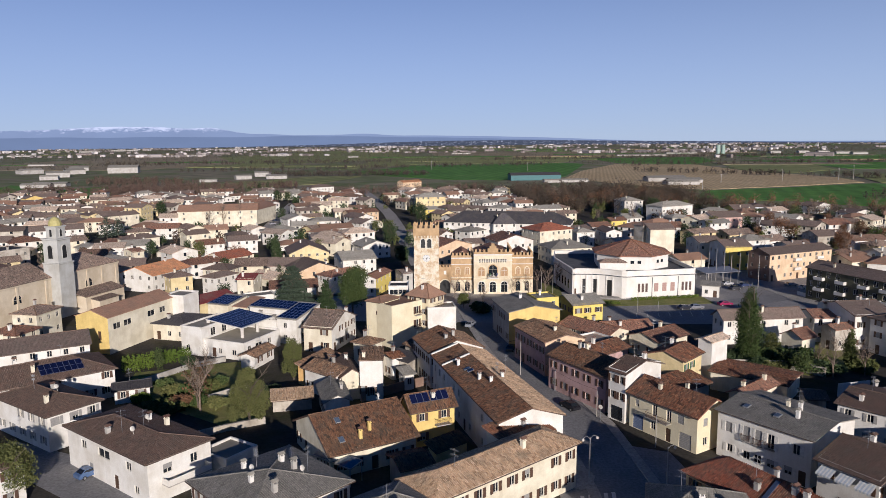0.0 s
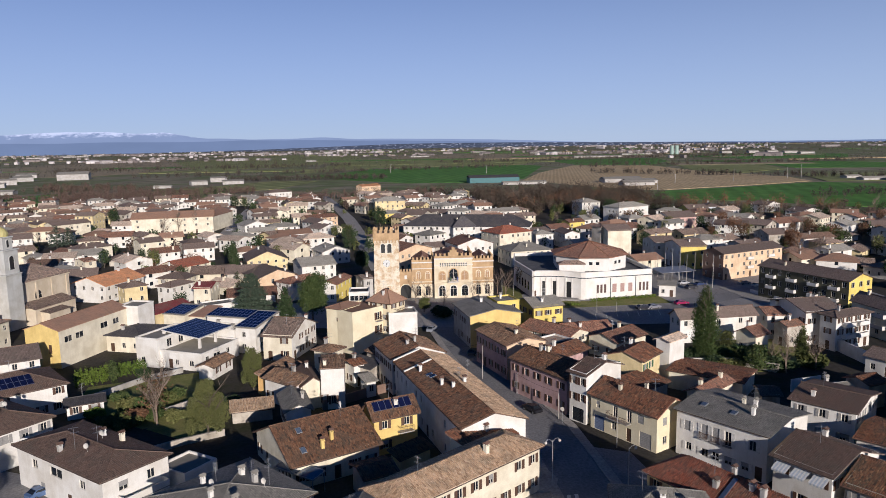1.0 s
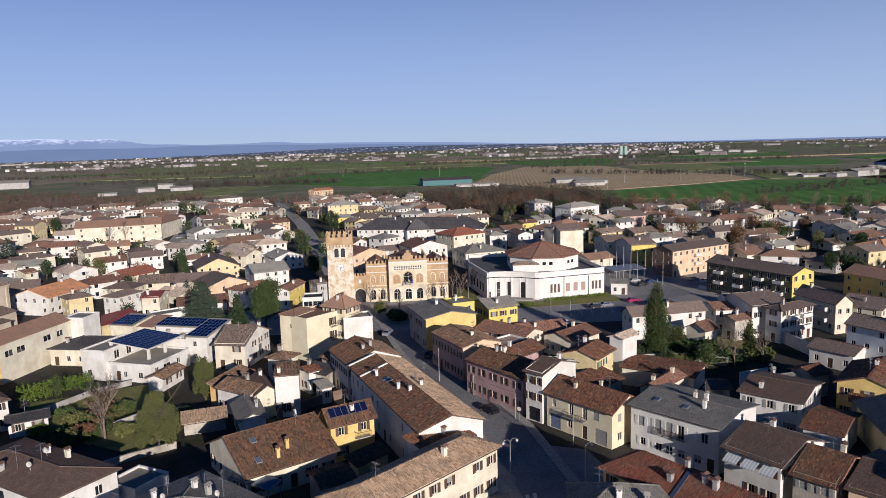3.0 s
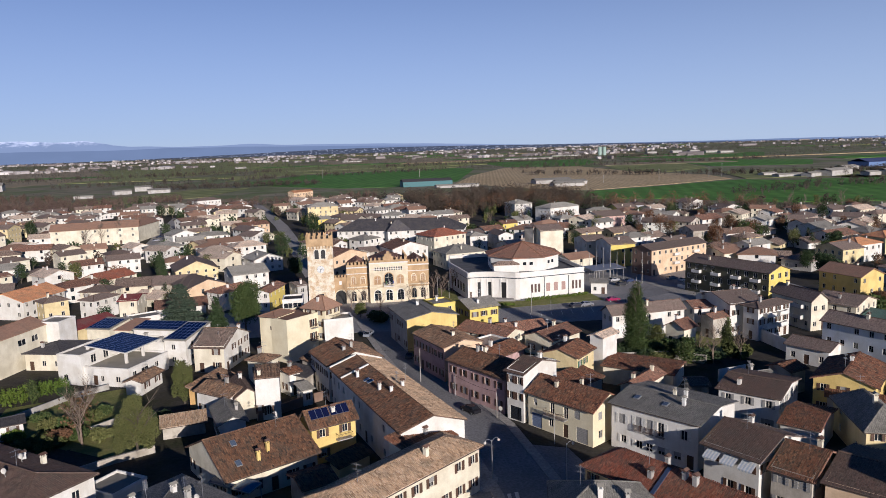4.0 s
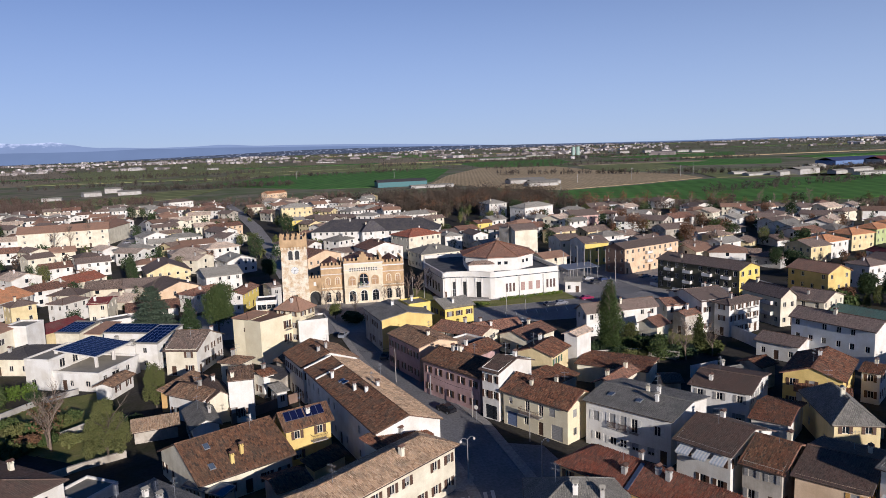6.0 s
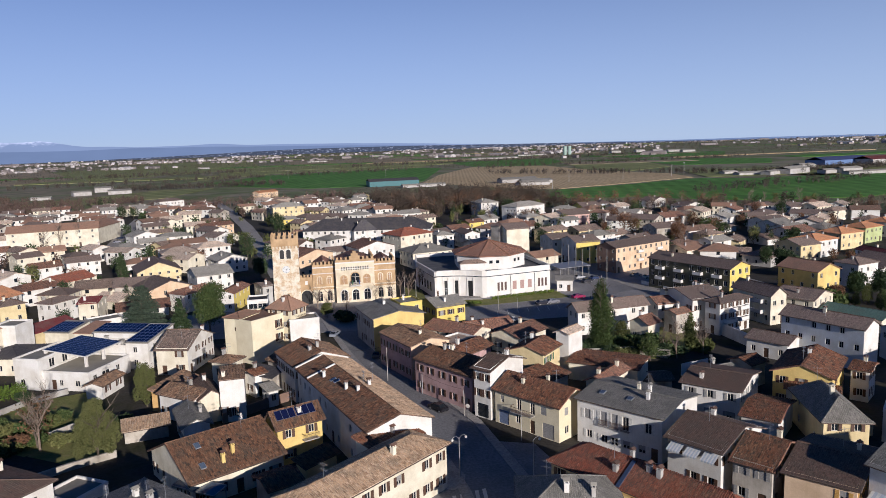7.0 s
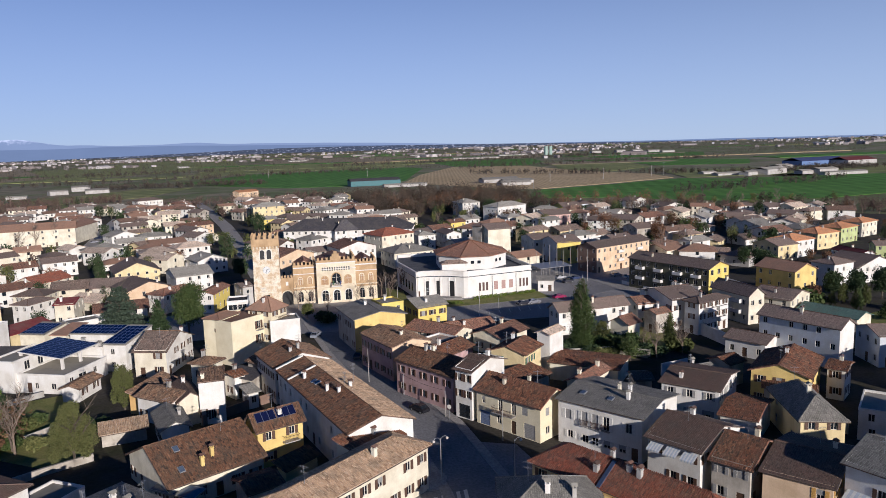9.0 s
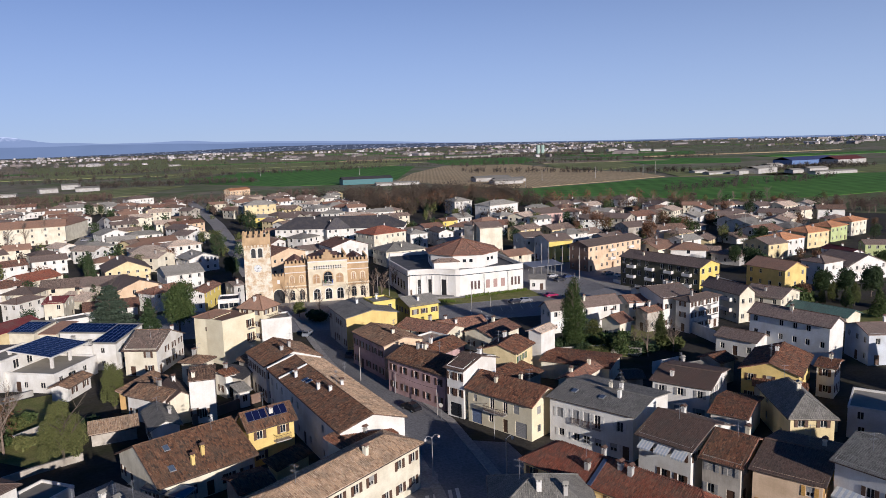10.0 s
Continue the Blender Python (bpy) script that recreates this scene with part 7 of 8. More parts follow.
tree("russet", 162.5, 344.0, 12, leaf='russet', n=900, seed=84)
tree("russet", 163.4, 334.5, 11, leaf='russet', n=900, seed=85)
tree("bare", 156.1, 354.5, 9, seed=86)
tree("russet", 176.2, 386.9, 10, leaf='russet', n=900, seed=87)
tree("round", 159.5, 376.1, 9, leaf='dark', n=900, seed=88)
tree("russet", 164.9, 293.8, 12, leaf='russet', n=3200, seed=89)
tree("round", 190.5, 315.4, 11, leaf='green', n=900, seed=90)
tree("russet", 204.8, 351.3, 10, leaf='russet', n=900, seed=91)
tree("bare", 203.0, 397.6, 9, seed=92)
tree("bare", 83.7, 526.8, 13, seed=93)
tree("bare", -133.3, 409.0, 11, seed=94)
tree("bare", -127.5, 416.5, 12, seed=95)
tree("bare", -120.6, 421.5, 12, seed=96)
tree("bare", -117.7, 435.5, 13, seed=97)
tree("bare", -114.8, 444.3, 12, seed=98)
tree("bare", -144.5, 423.3, 9, seed=99)
tree("bare", -108.7, 248.0, 6, seed=100)
tree("bare", -88.8, 242.3, 6, seed=101)
tree("russet", -96.7, 242.6, 6, leaf='russet', n=3200, seed=102)
tree("bare", -78.4, 240.0, 7, seed=103)
tree("round", 202.2, 267.1, 10, leaf='dark', n=3200, seed=104)
tree("round", 191.6, 258.3, 8, leaf='green', n=3200, seed=105)
tree("round", 168.1, 236.2, 8, leaf='dark', n=3200, seed=106)
tree("round", 163.3, 219.7, 10, leaf='dark', n=3200, seed=107)
tree("round", 163.5, 214.0, 9, leaf='dark', n=3200, seed=108)
tree("round", 158.8, 181.0, 9, leaf='dark', n=3600, seed=109)
tree("oval", 151.2, 172.3, 4.4, leaf='olive', n=3200, wide=0.8, label="clipped egg-shaped olive-green thuja", seed=110)
tree("round", 166.5, 180.5, 9, leaf='dark', n=3600, seed=111)
tree("oval", 153.6, 165.6, 6.8, leaf='green', n=3600, wide=0.75, label="clipped egg-shaped blue-green thuja", seed=112)
tree("cone", 154.5, 155.5, 9, leaf='green', n=3600, seed=113)
tree("oval", 159.4, 169.0, 6.6, leaf='olive', n=3600, wide=0.7, label="clipped egg-shaped olive-green thuja", seed=114)
tree("round", 172.0, 176.4, 10, leaf='dark', n=3600, seed=115)
tree("cone", 165.1, 161.4, 9, leaf='dark', n=3600, seed=116)
tree("oval", 156.9, 174.5, 6.2, leaf='olive', n=3400, wide=0.75, label="clipped egg-shaped olive-green thuja", seed=117)
tree("bush", 146.2, 174.9, 6, leaf='green', n=3200, seed=118)
tree("russet", 146.9, 174.6, 7, leaf='russet', n=3200, seed=119)
tree("bare", 323.9, 356.3, 10, seed=120)
tree("round", 269.8, 367.5, 11, leaf='dark', n=900, seed=121)
tree("round", 194.8, 309.3, 9, leaf='green', n=900, seed=122)
tree("russet", 196.6, 319.7, 10, leaf='russet', n=900, seed=123)
tree("russet", 190.5, 322.5, 11, leaf='russet', n=900, seed=124)
tree("round", 206.9, 208.2, 8, leaf='green', n=3200, seed=125)


# ---- the rest of the town: houses farther off, placed at random between the known ones ----
def free(x, y, r, taken):
    return all((x - a) ** 2 + (y - b) ** 2 > (r + c) ** 2 for a, b, c in taken)


taken = [(o.matrix_world.translation.x, o.matrix_world.translation.y, 11.0) for o in scene.objects if o.type == "EMPTY" and o.get("category") in ("house", "tree")]
taken += [(62, 240, 34), (10, 236, 30), (-100, 205, 34), (-25, 380, 12), (-35, 430, 12), (-40, 480, 10), (-100, 410, 30), (120, 235, 30), (160, 210, 30)]
for (x0, y0), (x1, y1), n in (((-9, 283), (-31, 450), 12), ((-31, 450), (-78, 710), 18), ((-97, 394), (-116, 554), 11), ((125, 346), (132, 328), 1)):
    taken += [(x0 + (x1 - x0) * k / n, y0 + (y1 - y0) * k / n, 9.0) for k in range(n + 1)]
rnd = random.Random(12)
kinds = [("white", "brown"), ("cream", "rust"), ("white", "old"), ("white", "grey"), ("cream", "old"), ("white", "sand"), ("white", "grey"), ("white", "brown"), ("white", "clay"), ("pale", "old"), ("white", "umber"), ("cream", "sand"), ("stone", "brown"), ("white", "rust")]
made, tries, FAR = 0, 0, []
while made < 400 and tries < 20000:
    tries += 1
    y = rnd.uniform(215, 640)
    x = rnd.uniform(-0.66 * y - 10, 0.90 * y)
    if x > 60 and y > 500 - (x - 60) * 0.48 or (abs(x) < 45 and y < 300) or (0 < x < 200 and y < 250) or (x > 60 and y < 190 + 0.2 * x):
        continue
    if 70 < x < 150 and 400 < y < 520 and rnd.random() < 0.7:
        continue
    w, d = rnd.uniform(9.5, 15.5), rnd.uniform(8, 11.5)
    if not free(x, y, 2.5, taken):
        continue
    taken.append((x, y, 6.6))
    wall, tile = rnd.choice(kinds)
    roof = rnd.choice(("gable", "gable", "hip"))
    floors = rnd.choice((1, 2, 2, 2))
    words = {"white": "white", "cream": "cream", "pale": "pale yellow", "peach": "peach", "stone": "stone grey", "yellow": "yellow"}[wall]
    tones = {"brown": "brown", "clay": "clay red", "old": "weathered", "grey": "grey", "red": "red", "sand": "sandy", "umber": "dark brown", "rust": "rust brown"}[tile]
    if y > 320 + 30 * (made % 3):
        FAR.append((x, y, rnd.choice((-48, -30, 12, 22, 40, 20)) + rnd.uniform(-5, 5), w, d, 2.9 * floors + rnd.uniform(-0.2, 0.4), roof, wall, tile))
        made += 1
        continue
    house(f"{words} rendered house with {tones} tiled {'gable' if roof == 'gable' else 'hipped'} roof", x, y, rnd.choice((-48, -30, 12, 22, 40, 20)) + rnd.uniform(-5, 5), w, d, 2.9 * floors + rnd.uniform(-0.2, 0.4), roof,
          wall=wall, tile=tile, floors=floors, detail=0, chimneys=1, over=0.8, seed=1000 + made, bays=8.0, blank="n", doors=False, win=(1.2, 1.4))
    made += 1


def far_house(k, x, y, yaw, w, d, h, roof, wall, tile):
    """A house at the far side of the town: walls with their panes, a tiled roof and a chimney."""
    words = {"white": "white", "cream": "cream", "pale": "pale yellow", "stone": "stone grey"}[wall]
    tones = {"brown": "brown", "clay": "clay red", "old": "weathered", "grey": "grey", "sand": "sandy", "umber": "dark brown", "rust": "rust brown"}[tile]
    root = thing("house", pose(x, y, 0, 0, 0, yaw), f"distant {words} house with {tones} {'gabled' if roof == 'gable' else 'hipped'} roof", "house")
    rise, a, b = min(w, d) * 0.17, w / 2, d / 2
    c = [(-a, -b), (a, -b), (a, b), (-a, b)]
    vs, fs, slots = [], [], []
    for i in range(4):
        (x0, y0), (x1, y1) = c[i], c[(i + 1) % 4]
        pts = [(x0, y0, 0), (x1, y1, 0), (x1, y1, h), (x0, y0, h)]
        if roof == "gable" and i % 2:
            pts.insert(3, (x0, 0, h + rise))
        fs.append(tuple(range(len(vs), len(vs) + len(pts))))
        vs += pts
        slots.append(0)
        ln = math.hypot(x1 - x0, y1 - y0)
        u, n = ((x1 - x0) / ln, (y1 - y0) / ln), int(ln / 3.4)
        for q in [(m + 0.5) * ln / n for m in range(n) if i != 2]:
            for f in range(max(1, round(h / 2.9))):
                z = f * 2.9 + 1.0
                fs.append(tuple(range(len(vs), len(vs) + 4)))
                vs += [(x0 + u[0] * (q + e) + u[1] * 0.02, y0 + u[1] * (q + e) - u[0] * 0.02, zz) for e, zz in ((-0.5, z), (0.5, z), (0.5, z + 1.3), (-0.5, z + 1.3))]
                slots.append(1)
    me = mesh("wall", vs, fs, WALL[wall])
    me.materials.append(GLASS)
    for p, m in zip(me.polygons, slots):
        p.material_index = m
    part("wall", me, None, root)
    part("roof", slab_mesh("roof", [[(q[0], q[1], q[2] + 0.1) for q in p] for p in roof_polys(w, d, h, roof, "w", rise, 0.8)], ROOFING[tile], 0.2), None, root)
    if k % 2:
        part("chimney", kept(("stack", 0.6, 1.4, wall), lambda: bm_mesh(stack_bm(0.6, 1.4), WALL[wall])), None, root).location = (a * 0.4, 0.8, h + rise * 0.8)


def far_houses(rows):
    """Houses at the far side of the town, more than one could count: walls, panes and roofs as one object."""
    names = sorted({r[7] for r in rows}), sorted({r[8] for r in rows})
    vs, fs, slots = [], [], []
    me = bpy.data.meshes.new("far_houses")
    for k in names[0]:
        me.materials.append(WALL[k])
    for k in names[1]:
        me.materials.append(ROOFING[k])
    me.materials.append(GLASS)
    uvs = []

    def face(pts, slot, m, uv=None):
        k = len(vs)
        vs.extend(tuple(m @ Vector(p)) for p in pts)
        fs.append(tuple(range(k, k + len(pts))))
        slots.append(slot)
        uvs.extend(uv or [(0, 0)] * len(pts))

    for x, y, yaw, w, d, h, roof, wall, tile in rows:
        m, rise = pose(x, y, 0, 0, 0, yaw), min(w, d) * 0.17
        a, b = w / 2, d / 2
        c = [(-a, -b), (a, -b), (a, b), (-a, b)]
        sw, sr = names[0].index(wall), len(names[0]) + names[1].index(tile)
        for i in range(4):
            (x0, y0), (x1, y1) = c[i], c[(i + 1) % 4]
            pts = [(x0, y0, 0), (x1, y1, 0), (x1, y1, h), (x0, y0, h)]
            if roof == "gable" and i % 2:
                pts.insert(3, (x0, 0, h + rise))
            face(pts, sw, m)
            ln = math.hypot(x1 - x0, y1 - y0)
            u, n = ((x1 - x0) / ln, (y1 - y0) / ln), int(ln / 3.4)
            for k in range(n):
                for f in range(max(1, round(h / 2.9))):
                    q, z = (k + 0.5) * ln / n, f * 2.9 + 1.0
                    p = [(x0 + u[0] * (q + e) + u[1] * 0.02, y0 + u[1] * (q + e) - u[0] * 0.02, zz) for e, zz in ((-0.5, z), (0.5, z), (0.5, z + 1.3), (-0.5, z + 1.3))]
                    face(p, len(me.materials) - 1, m)
        for p in roof_polys(w, d, h, roof, "w", rise, 0.8):
            face([(q[0], q[1], q[2] + 0.16) for q in p], sr, m, slope_frame(p)[4])
            e0, e1 = p[0], p[1]
            face([(e1[0], e1[1], e1[2] + 0.16), (e0[0], e0[1], e0[2] + 0.16), e0, e1], sr, m)
            face(p[::-1], sr, m)
        cx = a * 0.4
        for dx0, dy0, dx1, dy1 in ((-0.3, -0.3, 0.3, -0.3), (0.3, -0.3, 0.3, 0.3), (0.3, 0.3, -0.3, 0.3), (-0.3, 0.3, -0.3, -0.3)):
            z = h + rise * 0.7
            face([(cx + dx0, 1 + dy0, z - 1), (cx + dx1, 1 + dy1, z - 1), (cx + dx1, 1 + dy1, z + 1.2), (cx + dx0, 1 + dy0, z + 1.2)], sw, m)
    me.from_pydata(vs, [], fs)
    lay = me.uv_layers.new(name="UVMap")
    for k, c in enumerate(uvs):
        lay.data[k].uv = c
    for p, k in zip(me.polygons, slots):
        p.material_index = k
    tagged(part("far_houses", me, None, None), "many pale rendered houses with brown tiled roofs", "houses", kind="stuff")


FAR.sort(key=lambda row: row[1])
for k, row in enumerate(FAR[:60]):
    far_house(k, *row)
far_houses(FAR[60:])
made, tries = 0, 0
GARDENS = {}
while made < 420 and tries < 20000:
    tries += 1
    y = rnd.uniform(215, 640)
    x = rnd.uniform(-0.66 * y - 10, 0.90 * y)
    if x > 60 and y > 560 - (x - 60) * 0.35 or (abs(x) < 45 and y < 300) or (0 < x < 170 and y < 268) or not free(x, y, -3.5, taken):
        continue
    k, l = rnd.choice((("bare", ""), ("round", "dark"), ("round", "dark"), ("round", "olive"), ("cone", "dark"), ("russet", "russet"), ("bush", "olive"), ("cone", "dark")))
    h = rnd.uniform(4, 9) if k != "bush" else 2.5
    if y > 330:
        GARDENS.setdefault({"": "thicket", "russet": "thicket"}.get(l, l), []).append((x, y))
    elif k == "bare":
        tree(k, x, y, h, seed=made)
    else:
        tree(k, x, y, h, leaf=l, n=800, seed=made)
    taken.append((x, y, 2.0))
    made += 1
for l, spots in GARDENS.items():
    woods({"thicket": "leafless garden trees between far houses", "dark": "dark evergreen garden trees between far houses", "olive": "olive-green garden trees between far houses"}[l], l, spots, 6.5, 61, 150)
for k in range(90):
    x, y = rnd.uniform(95, 330), rnd.uniform(262, 470)
    if free(x, y, -4.0, taken):
        kind, leaf = rnd.choice((("russet", "russet"), ("bare", ""), ("round", "dark"), ("bare", ""), ("round", "olive")))
        if kind == "bare":
            tree(kind, x, y, rnd.uniform(7, 11), seed=k)
        else:
            tree(kind, x, y, rnd.uniform(6, 10), leaf=leaf, n=800, seed=k)


# ---- far woods, hamlets and sheds on the plain ----
def spread(x0, x1, y0, y1, n, seed):
    r = np.random.RandomState(seed)
    return [(x, y) for x, y in zip(r.uniform(x0, x1, n), r.uniform(y0, y1, n))]


woods("bare brown poplar and shrub wood beyond the town", "thicket", spread(60, 190, 470, 620, 240, 1), 13.0, 21, 260, 0.034)
woods("russet winter trees at the field edge", "russet", spread(70, 175, 480, 600, 60, 2) + belt(140, 500, 300, 470, 40, 12, 3), 10.5, 26, 240, 0.034)
woods("bare thicket at the edge of the town", "thicket", belt(-330, 690, -190, 640, 220, 22, 3) + belt(-420, 700, -150, 760, 190, 12, 4) + belt(-130, 640, 40, 690, 110, 8, 5), 8.0, 22, 150, 0.045)
woods("leafless trees along the gardens", "thicket", belt(210, 480, 400, 330, 90, 6, 41) + belt(330, 395, 520, 330, 70, 10, 42), 8.0, 43, 220, 0.036)
woods("leafless brown copse at the edge of the town", "thicket", belt(-425, 890, -275, 790, 120, 26, 31), 8.0, 33, 70)
woods("thin hedgerows between the fields", "wood", belt(-260, 1010, -20, 1000, 180, 6, 6) + belt(280, 1050, 560, 780, 130, 5, 7) + belt(560, 780, 760, 800, 160, 14, 8) + belt(-420, 1150, 200, 1330, 180, 8, 9) + belt(100, 1620, 900, 1800, 280, 20, 10) + belt(330, 560, 560, 640, 60, 10, 14) + belt(40, 660, 160, 720, 60, 5, 15) + belt(-700, 1500, -100, 1560, 200, 10, 16) + belt(300, 1250, 900, 1330, 160, 8, 17), 8.0, 23, 55)
woods("dark distant tree belts on the plain", "wood", [p for k in range(64) for p in belt(*(lambda q, r, e: (q - e, r, q + e, r + 70 * math.sin(k)))((-0.6 + 1.5 * (k * 0.618 % 1)) * (1300 + k * 54), 1300 + k * 54, 240 + 40 * (k % 7)), 150, 12, 30 + k)], 9.0, 24, 9)
r = np.random.RandomState(9)
rows = []
for k in range(90):
    yy = 1900 + 2950 * r.uniform() ** 0.8
    xx, e = r.uniform(-0.68, 0.95) * yy, r.uniform(150, 750)
    rows += belt(xx - e, yy, xx + e, yy + r.uniform(-60, 60), int(e * 0.22), 9, 200 + k)
woods("dense dark tree rows far across the plain", "wood", rows, 9.0, 27, 7)
r = np.random.RandomState(4)
for k in range(46):
    yy = 1250 + k * 72
    xx = (-0.62 + 1.55 * r.uniform()) * yy
    w, d, tilt = r.uniform(160, 520), r.uniform(30, 110), r.uniform(-40, 40)
    kind = ("green", "dull", "olive", "soil", "green", "olive")[k % 6]
    patch("field", FIELD[kind], [(xx - w / 2, yy - d / 2), (xx + w / 2, yy - d / 2 + tilt), (xx + w / 2 + 20, yy + d / 2 + tilt), (xx - w / 2 + 20, yy + d / 2)],
          {"green": "distant green strip of young wheat", "dull": "distant brownish stubble strip", "olive": "distant strip of dull meadow", "soil": "distant strip of ploughed soil"}[kind], "field", 0.1 + 0.01 * k, 0.7)
rnd = random.Random(5)
SHED = stucco("pale_metal_shed", (0.47, 0.45, 0.42), 0.25)


def shed(x, y, yaw, w, d, h, label="long pale farm shed with a low roof", wall=None, tile="grey"):
    root = thing("farm_shed", pose(x, y, -0.4, 0, 0, yaw), label, "shed")
    part("wall", box(-w / 2, -d / 2, 0, w / 2, d / 2, h), wall or SHED, root)
    part("roof", slab_mesh("roof", roof_polys(w, d, 0, "gable", "w", d * 0.12, 0.4), ROOFING[tile]), None, root).location.z = h
shed(516, 1882, 3, 130, 16, 3.5)
shed(686, 2086, 3, 90, 16, 3.5)
shed(507, 2530, 3, 110, 14, 3.5)
shed(58, 2265, 5, 60, 14, 3.5)
shed(308, 2873, 5, 60, 14, 4.2)
shed(940, 2056, 5, 30, 16, 5.6)
shed(1006, 2028, 5, 30, 16, 6.3)
shed(1051, 2008, 5, 32, 16, 6.3)
shed(1062, 1930, 5, 40, 16, 5.6)
shed(1067, 1860, 5, 40, 16, 4.9)
shed(-240, 1968, 5, 28, 12, 3.5)
shed(-248, 1003, 15, 22, 14, 5.6, label="white farm buildings beside a hedge")
shed(-215, 941, 15, 26, 14, 4.2)
shed(-257, 935, 30, 20, 12, 4.5)
shed(-283, 878, 10, 20, 10, 2.8)
shed(-505, 1153, 15, 44, 30, 9.0)
shed(-571, 1127, 40, 26, 24, 6.3)
shed(-545, 1028, 30, 30, 18, 6.6)
shed(-650, 1144, 55, 34, 20, 6.0)
shed(-626, 1252, 25, 30, 20, 5.6)
shed(-441, 816, 10, 36, 16, 3.5)
shed(-447, 798, 10, 30, 14, 3.5)
shed(-520, 960, 20, 22, 14, 4.9)
shed(-828, 1504, 8, 50, 14, 2.8)
shed(-1395, 2421, 8, 90, 16, 4.2)
shed(-1536, 3524, 6, 130, 18, 5.6)
shed(-1575, 3264, 6, 90, 18, 4.9)
shed(-803, 2287, 6, 120, 14, 3.5)
shed(568, 756, 25, 44, 20, 6.3, label="white farm building with pale gable")
shed(538, 751, 25, 26, 12, 4.2)
shed(656, 849, 20, 30, 14, 4.9)
shed(517, 805, 10, 20, 10, 2.8)
shed(521, 766, 5, 40, 12, 2.8)
shed(775, 929, 8, 90, 36, 6.3, label="large works hall with dark blue roof", wall=plain("blue_cladding", (0.12, 0.19, 0.36), 0.5), tile="navy")
shed(817, 904, 8, 56, 34, 6.3, label="large works hall with maroon roof", tile="maroon")
shed(597, 729, 10, 26, 12, 4.2)
shed(618, 726, 10, 30, 14, 5.6)
shed(616, 694, 5, 60, 10, 3.5)
shed(110, 865, 5, 60, 22, 6.3, label="teal-green metal hall at the field edge", wall=plain("teal_cladding", (0.03, 0.13, 0.14), 0.5), tile="dark")
shed(139, 815, 5, 50, 10, 2.8)
shed(264, 790, 5, 36, 16, 3.5)
shed(252, 820, 5, 44, 18, 4.2)
shed(251, 759, 5, 34, 16, 3.5)

# a twin silo far out on the plain
silo = thing("silo", pose(784, 2046, -0.4), "pair of tall pale green farm silos", "silo")
for dx in (-7, 7):
    bm = bmesh.new()
    add_prism(bm, ring(16, 5.5), 0, 25)
    s = part("silo_drum", bm, plain("pale_green_metal", (0.30, 0.40, 0.34), 0.5), silo)
    s.location.x = dx
# far hamlets: pale farmhouses and works nobody could count, in loose clusters
r = np.random.RandomState(77)
vs, fs, groves = [], [], []
for k in range(120):
    cy = 1500 + 3200 * r.uniform() ** 0.75
    cx = r.uniform(-0.68, 0.95) * cy
    if cy < 2200 and r.uniform() < 0.6:
        continue
    long_ = r.uniform(60, 420)
    for e in range(r.randint(5, 22)):
        xx, yy = cx + r.normal() * long_ * 0.5, cy + r.normal() * 30
        w, d, h = (r.uniform(8, 16), r.uniform(7, 11), r.uniform(3, 6)) if r.uniform() < 0.88 else (r.uniform(25, 60), r.uniform(10, 16), r.uniform(4, 7))
        a = r.uniform(0, 3.1)
        q = len(vs)
        groves.append((xx + r.normal() * 25, yy - 12 + r.normal() * 14))
        groves.append((xx + r.normal() * 40, yy + r.normal() * 24))
        for z in (-0.5, h):
            for sx, sy in ((-1, -1), (1, -1), (1, 1), (-1, 1)):
                vs.append((xx + math.cos(a) * sx * w / 2 - math.sin(a) * sy * d / 2, yy + math.sin(a) * sx * w / 2 + math.cos(a) * sy * d / 2, z))
        for sx in (-1, 1):
            vs.append((xx + math.cos(a) * sx * w / 2, yy + math.sin(a) * sx * w / 2, h + d * 0.18))
        fs += [(q, q + 1, q + 5, q + 4), (q + 1, q + 2, q + 6, q + 9, q + 5), (q + 2, q + 3, q + 7, q + 6), (q + 3, q, q + 4, q + 8, q + 7), (q + 4, q + 5, q + 9, q + 8), (q + 6, q + 7, q + 8, q + 9)]
woods("dark garden trees round far hamlets", "wood", groves, 8.0, 25, 10)
tagged(part("far_hamlets", mesh("far_hamlets", vs, fs, leaf_mat("far_house_tones", [(0.56, 0.56, 0.55), (0.40, 0.39, 0.38), (0.20, 0.18, 0.17), (0.16, 0.15, 0.145), (0.28, 0.26, 0.245)])), None, None), "scattered pale farmhouses and works on the plain", "hamlets", kind="stuff")



# ---- details on houses ----
panels(solar_b, 0, 0.25, 0.4, 5, 6)
panels(solar_c, 0, 0.2, 0.3, 11, 3)
panels(solar_d, 0, 0.4, 0.4, 6, 4)


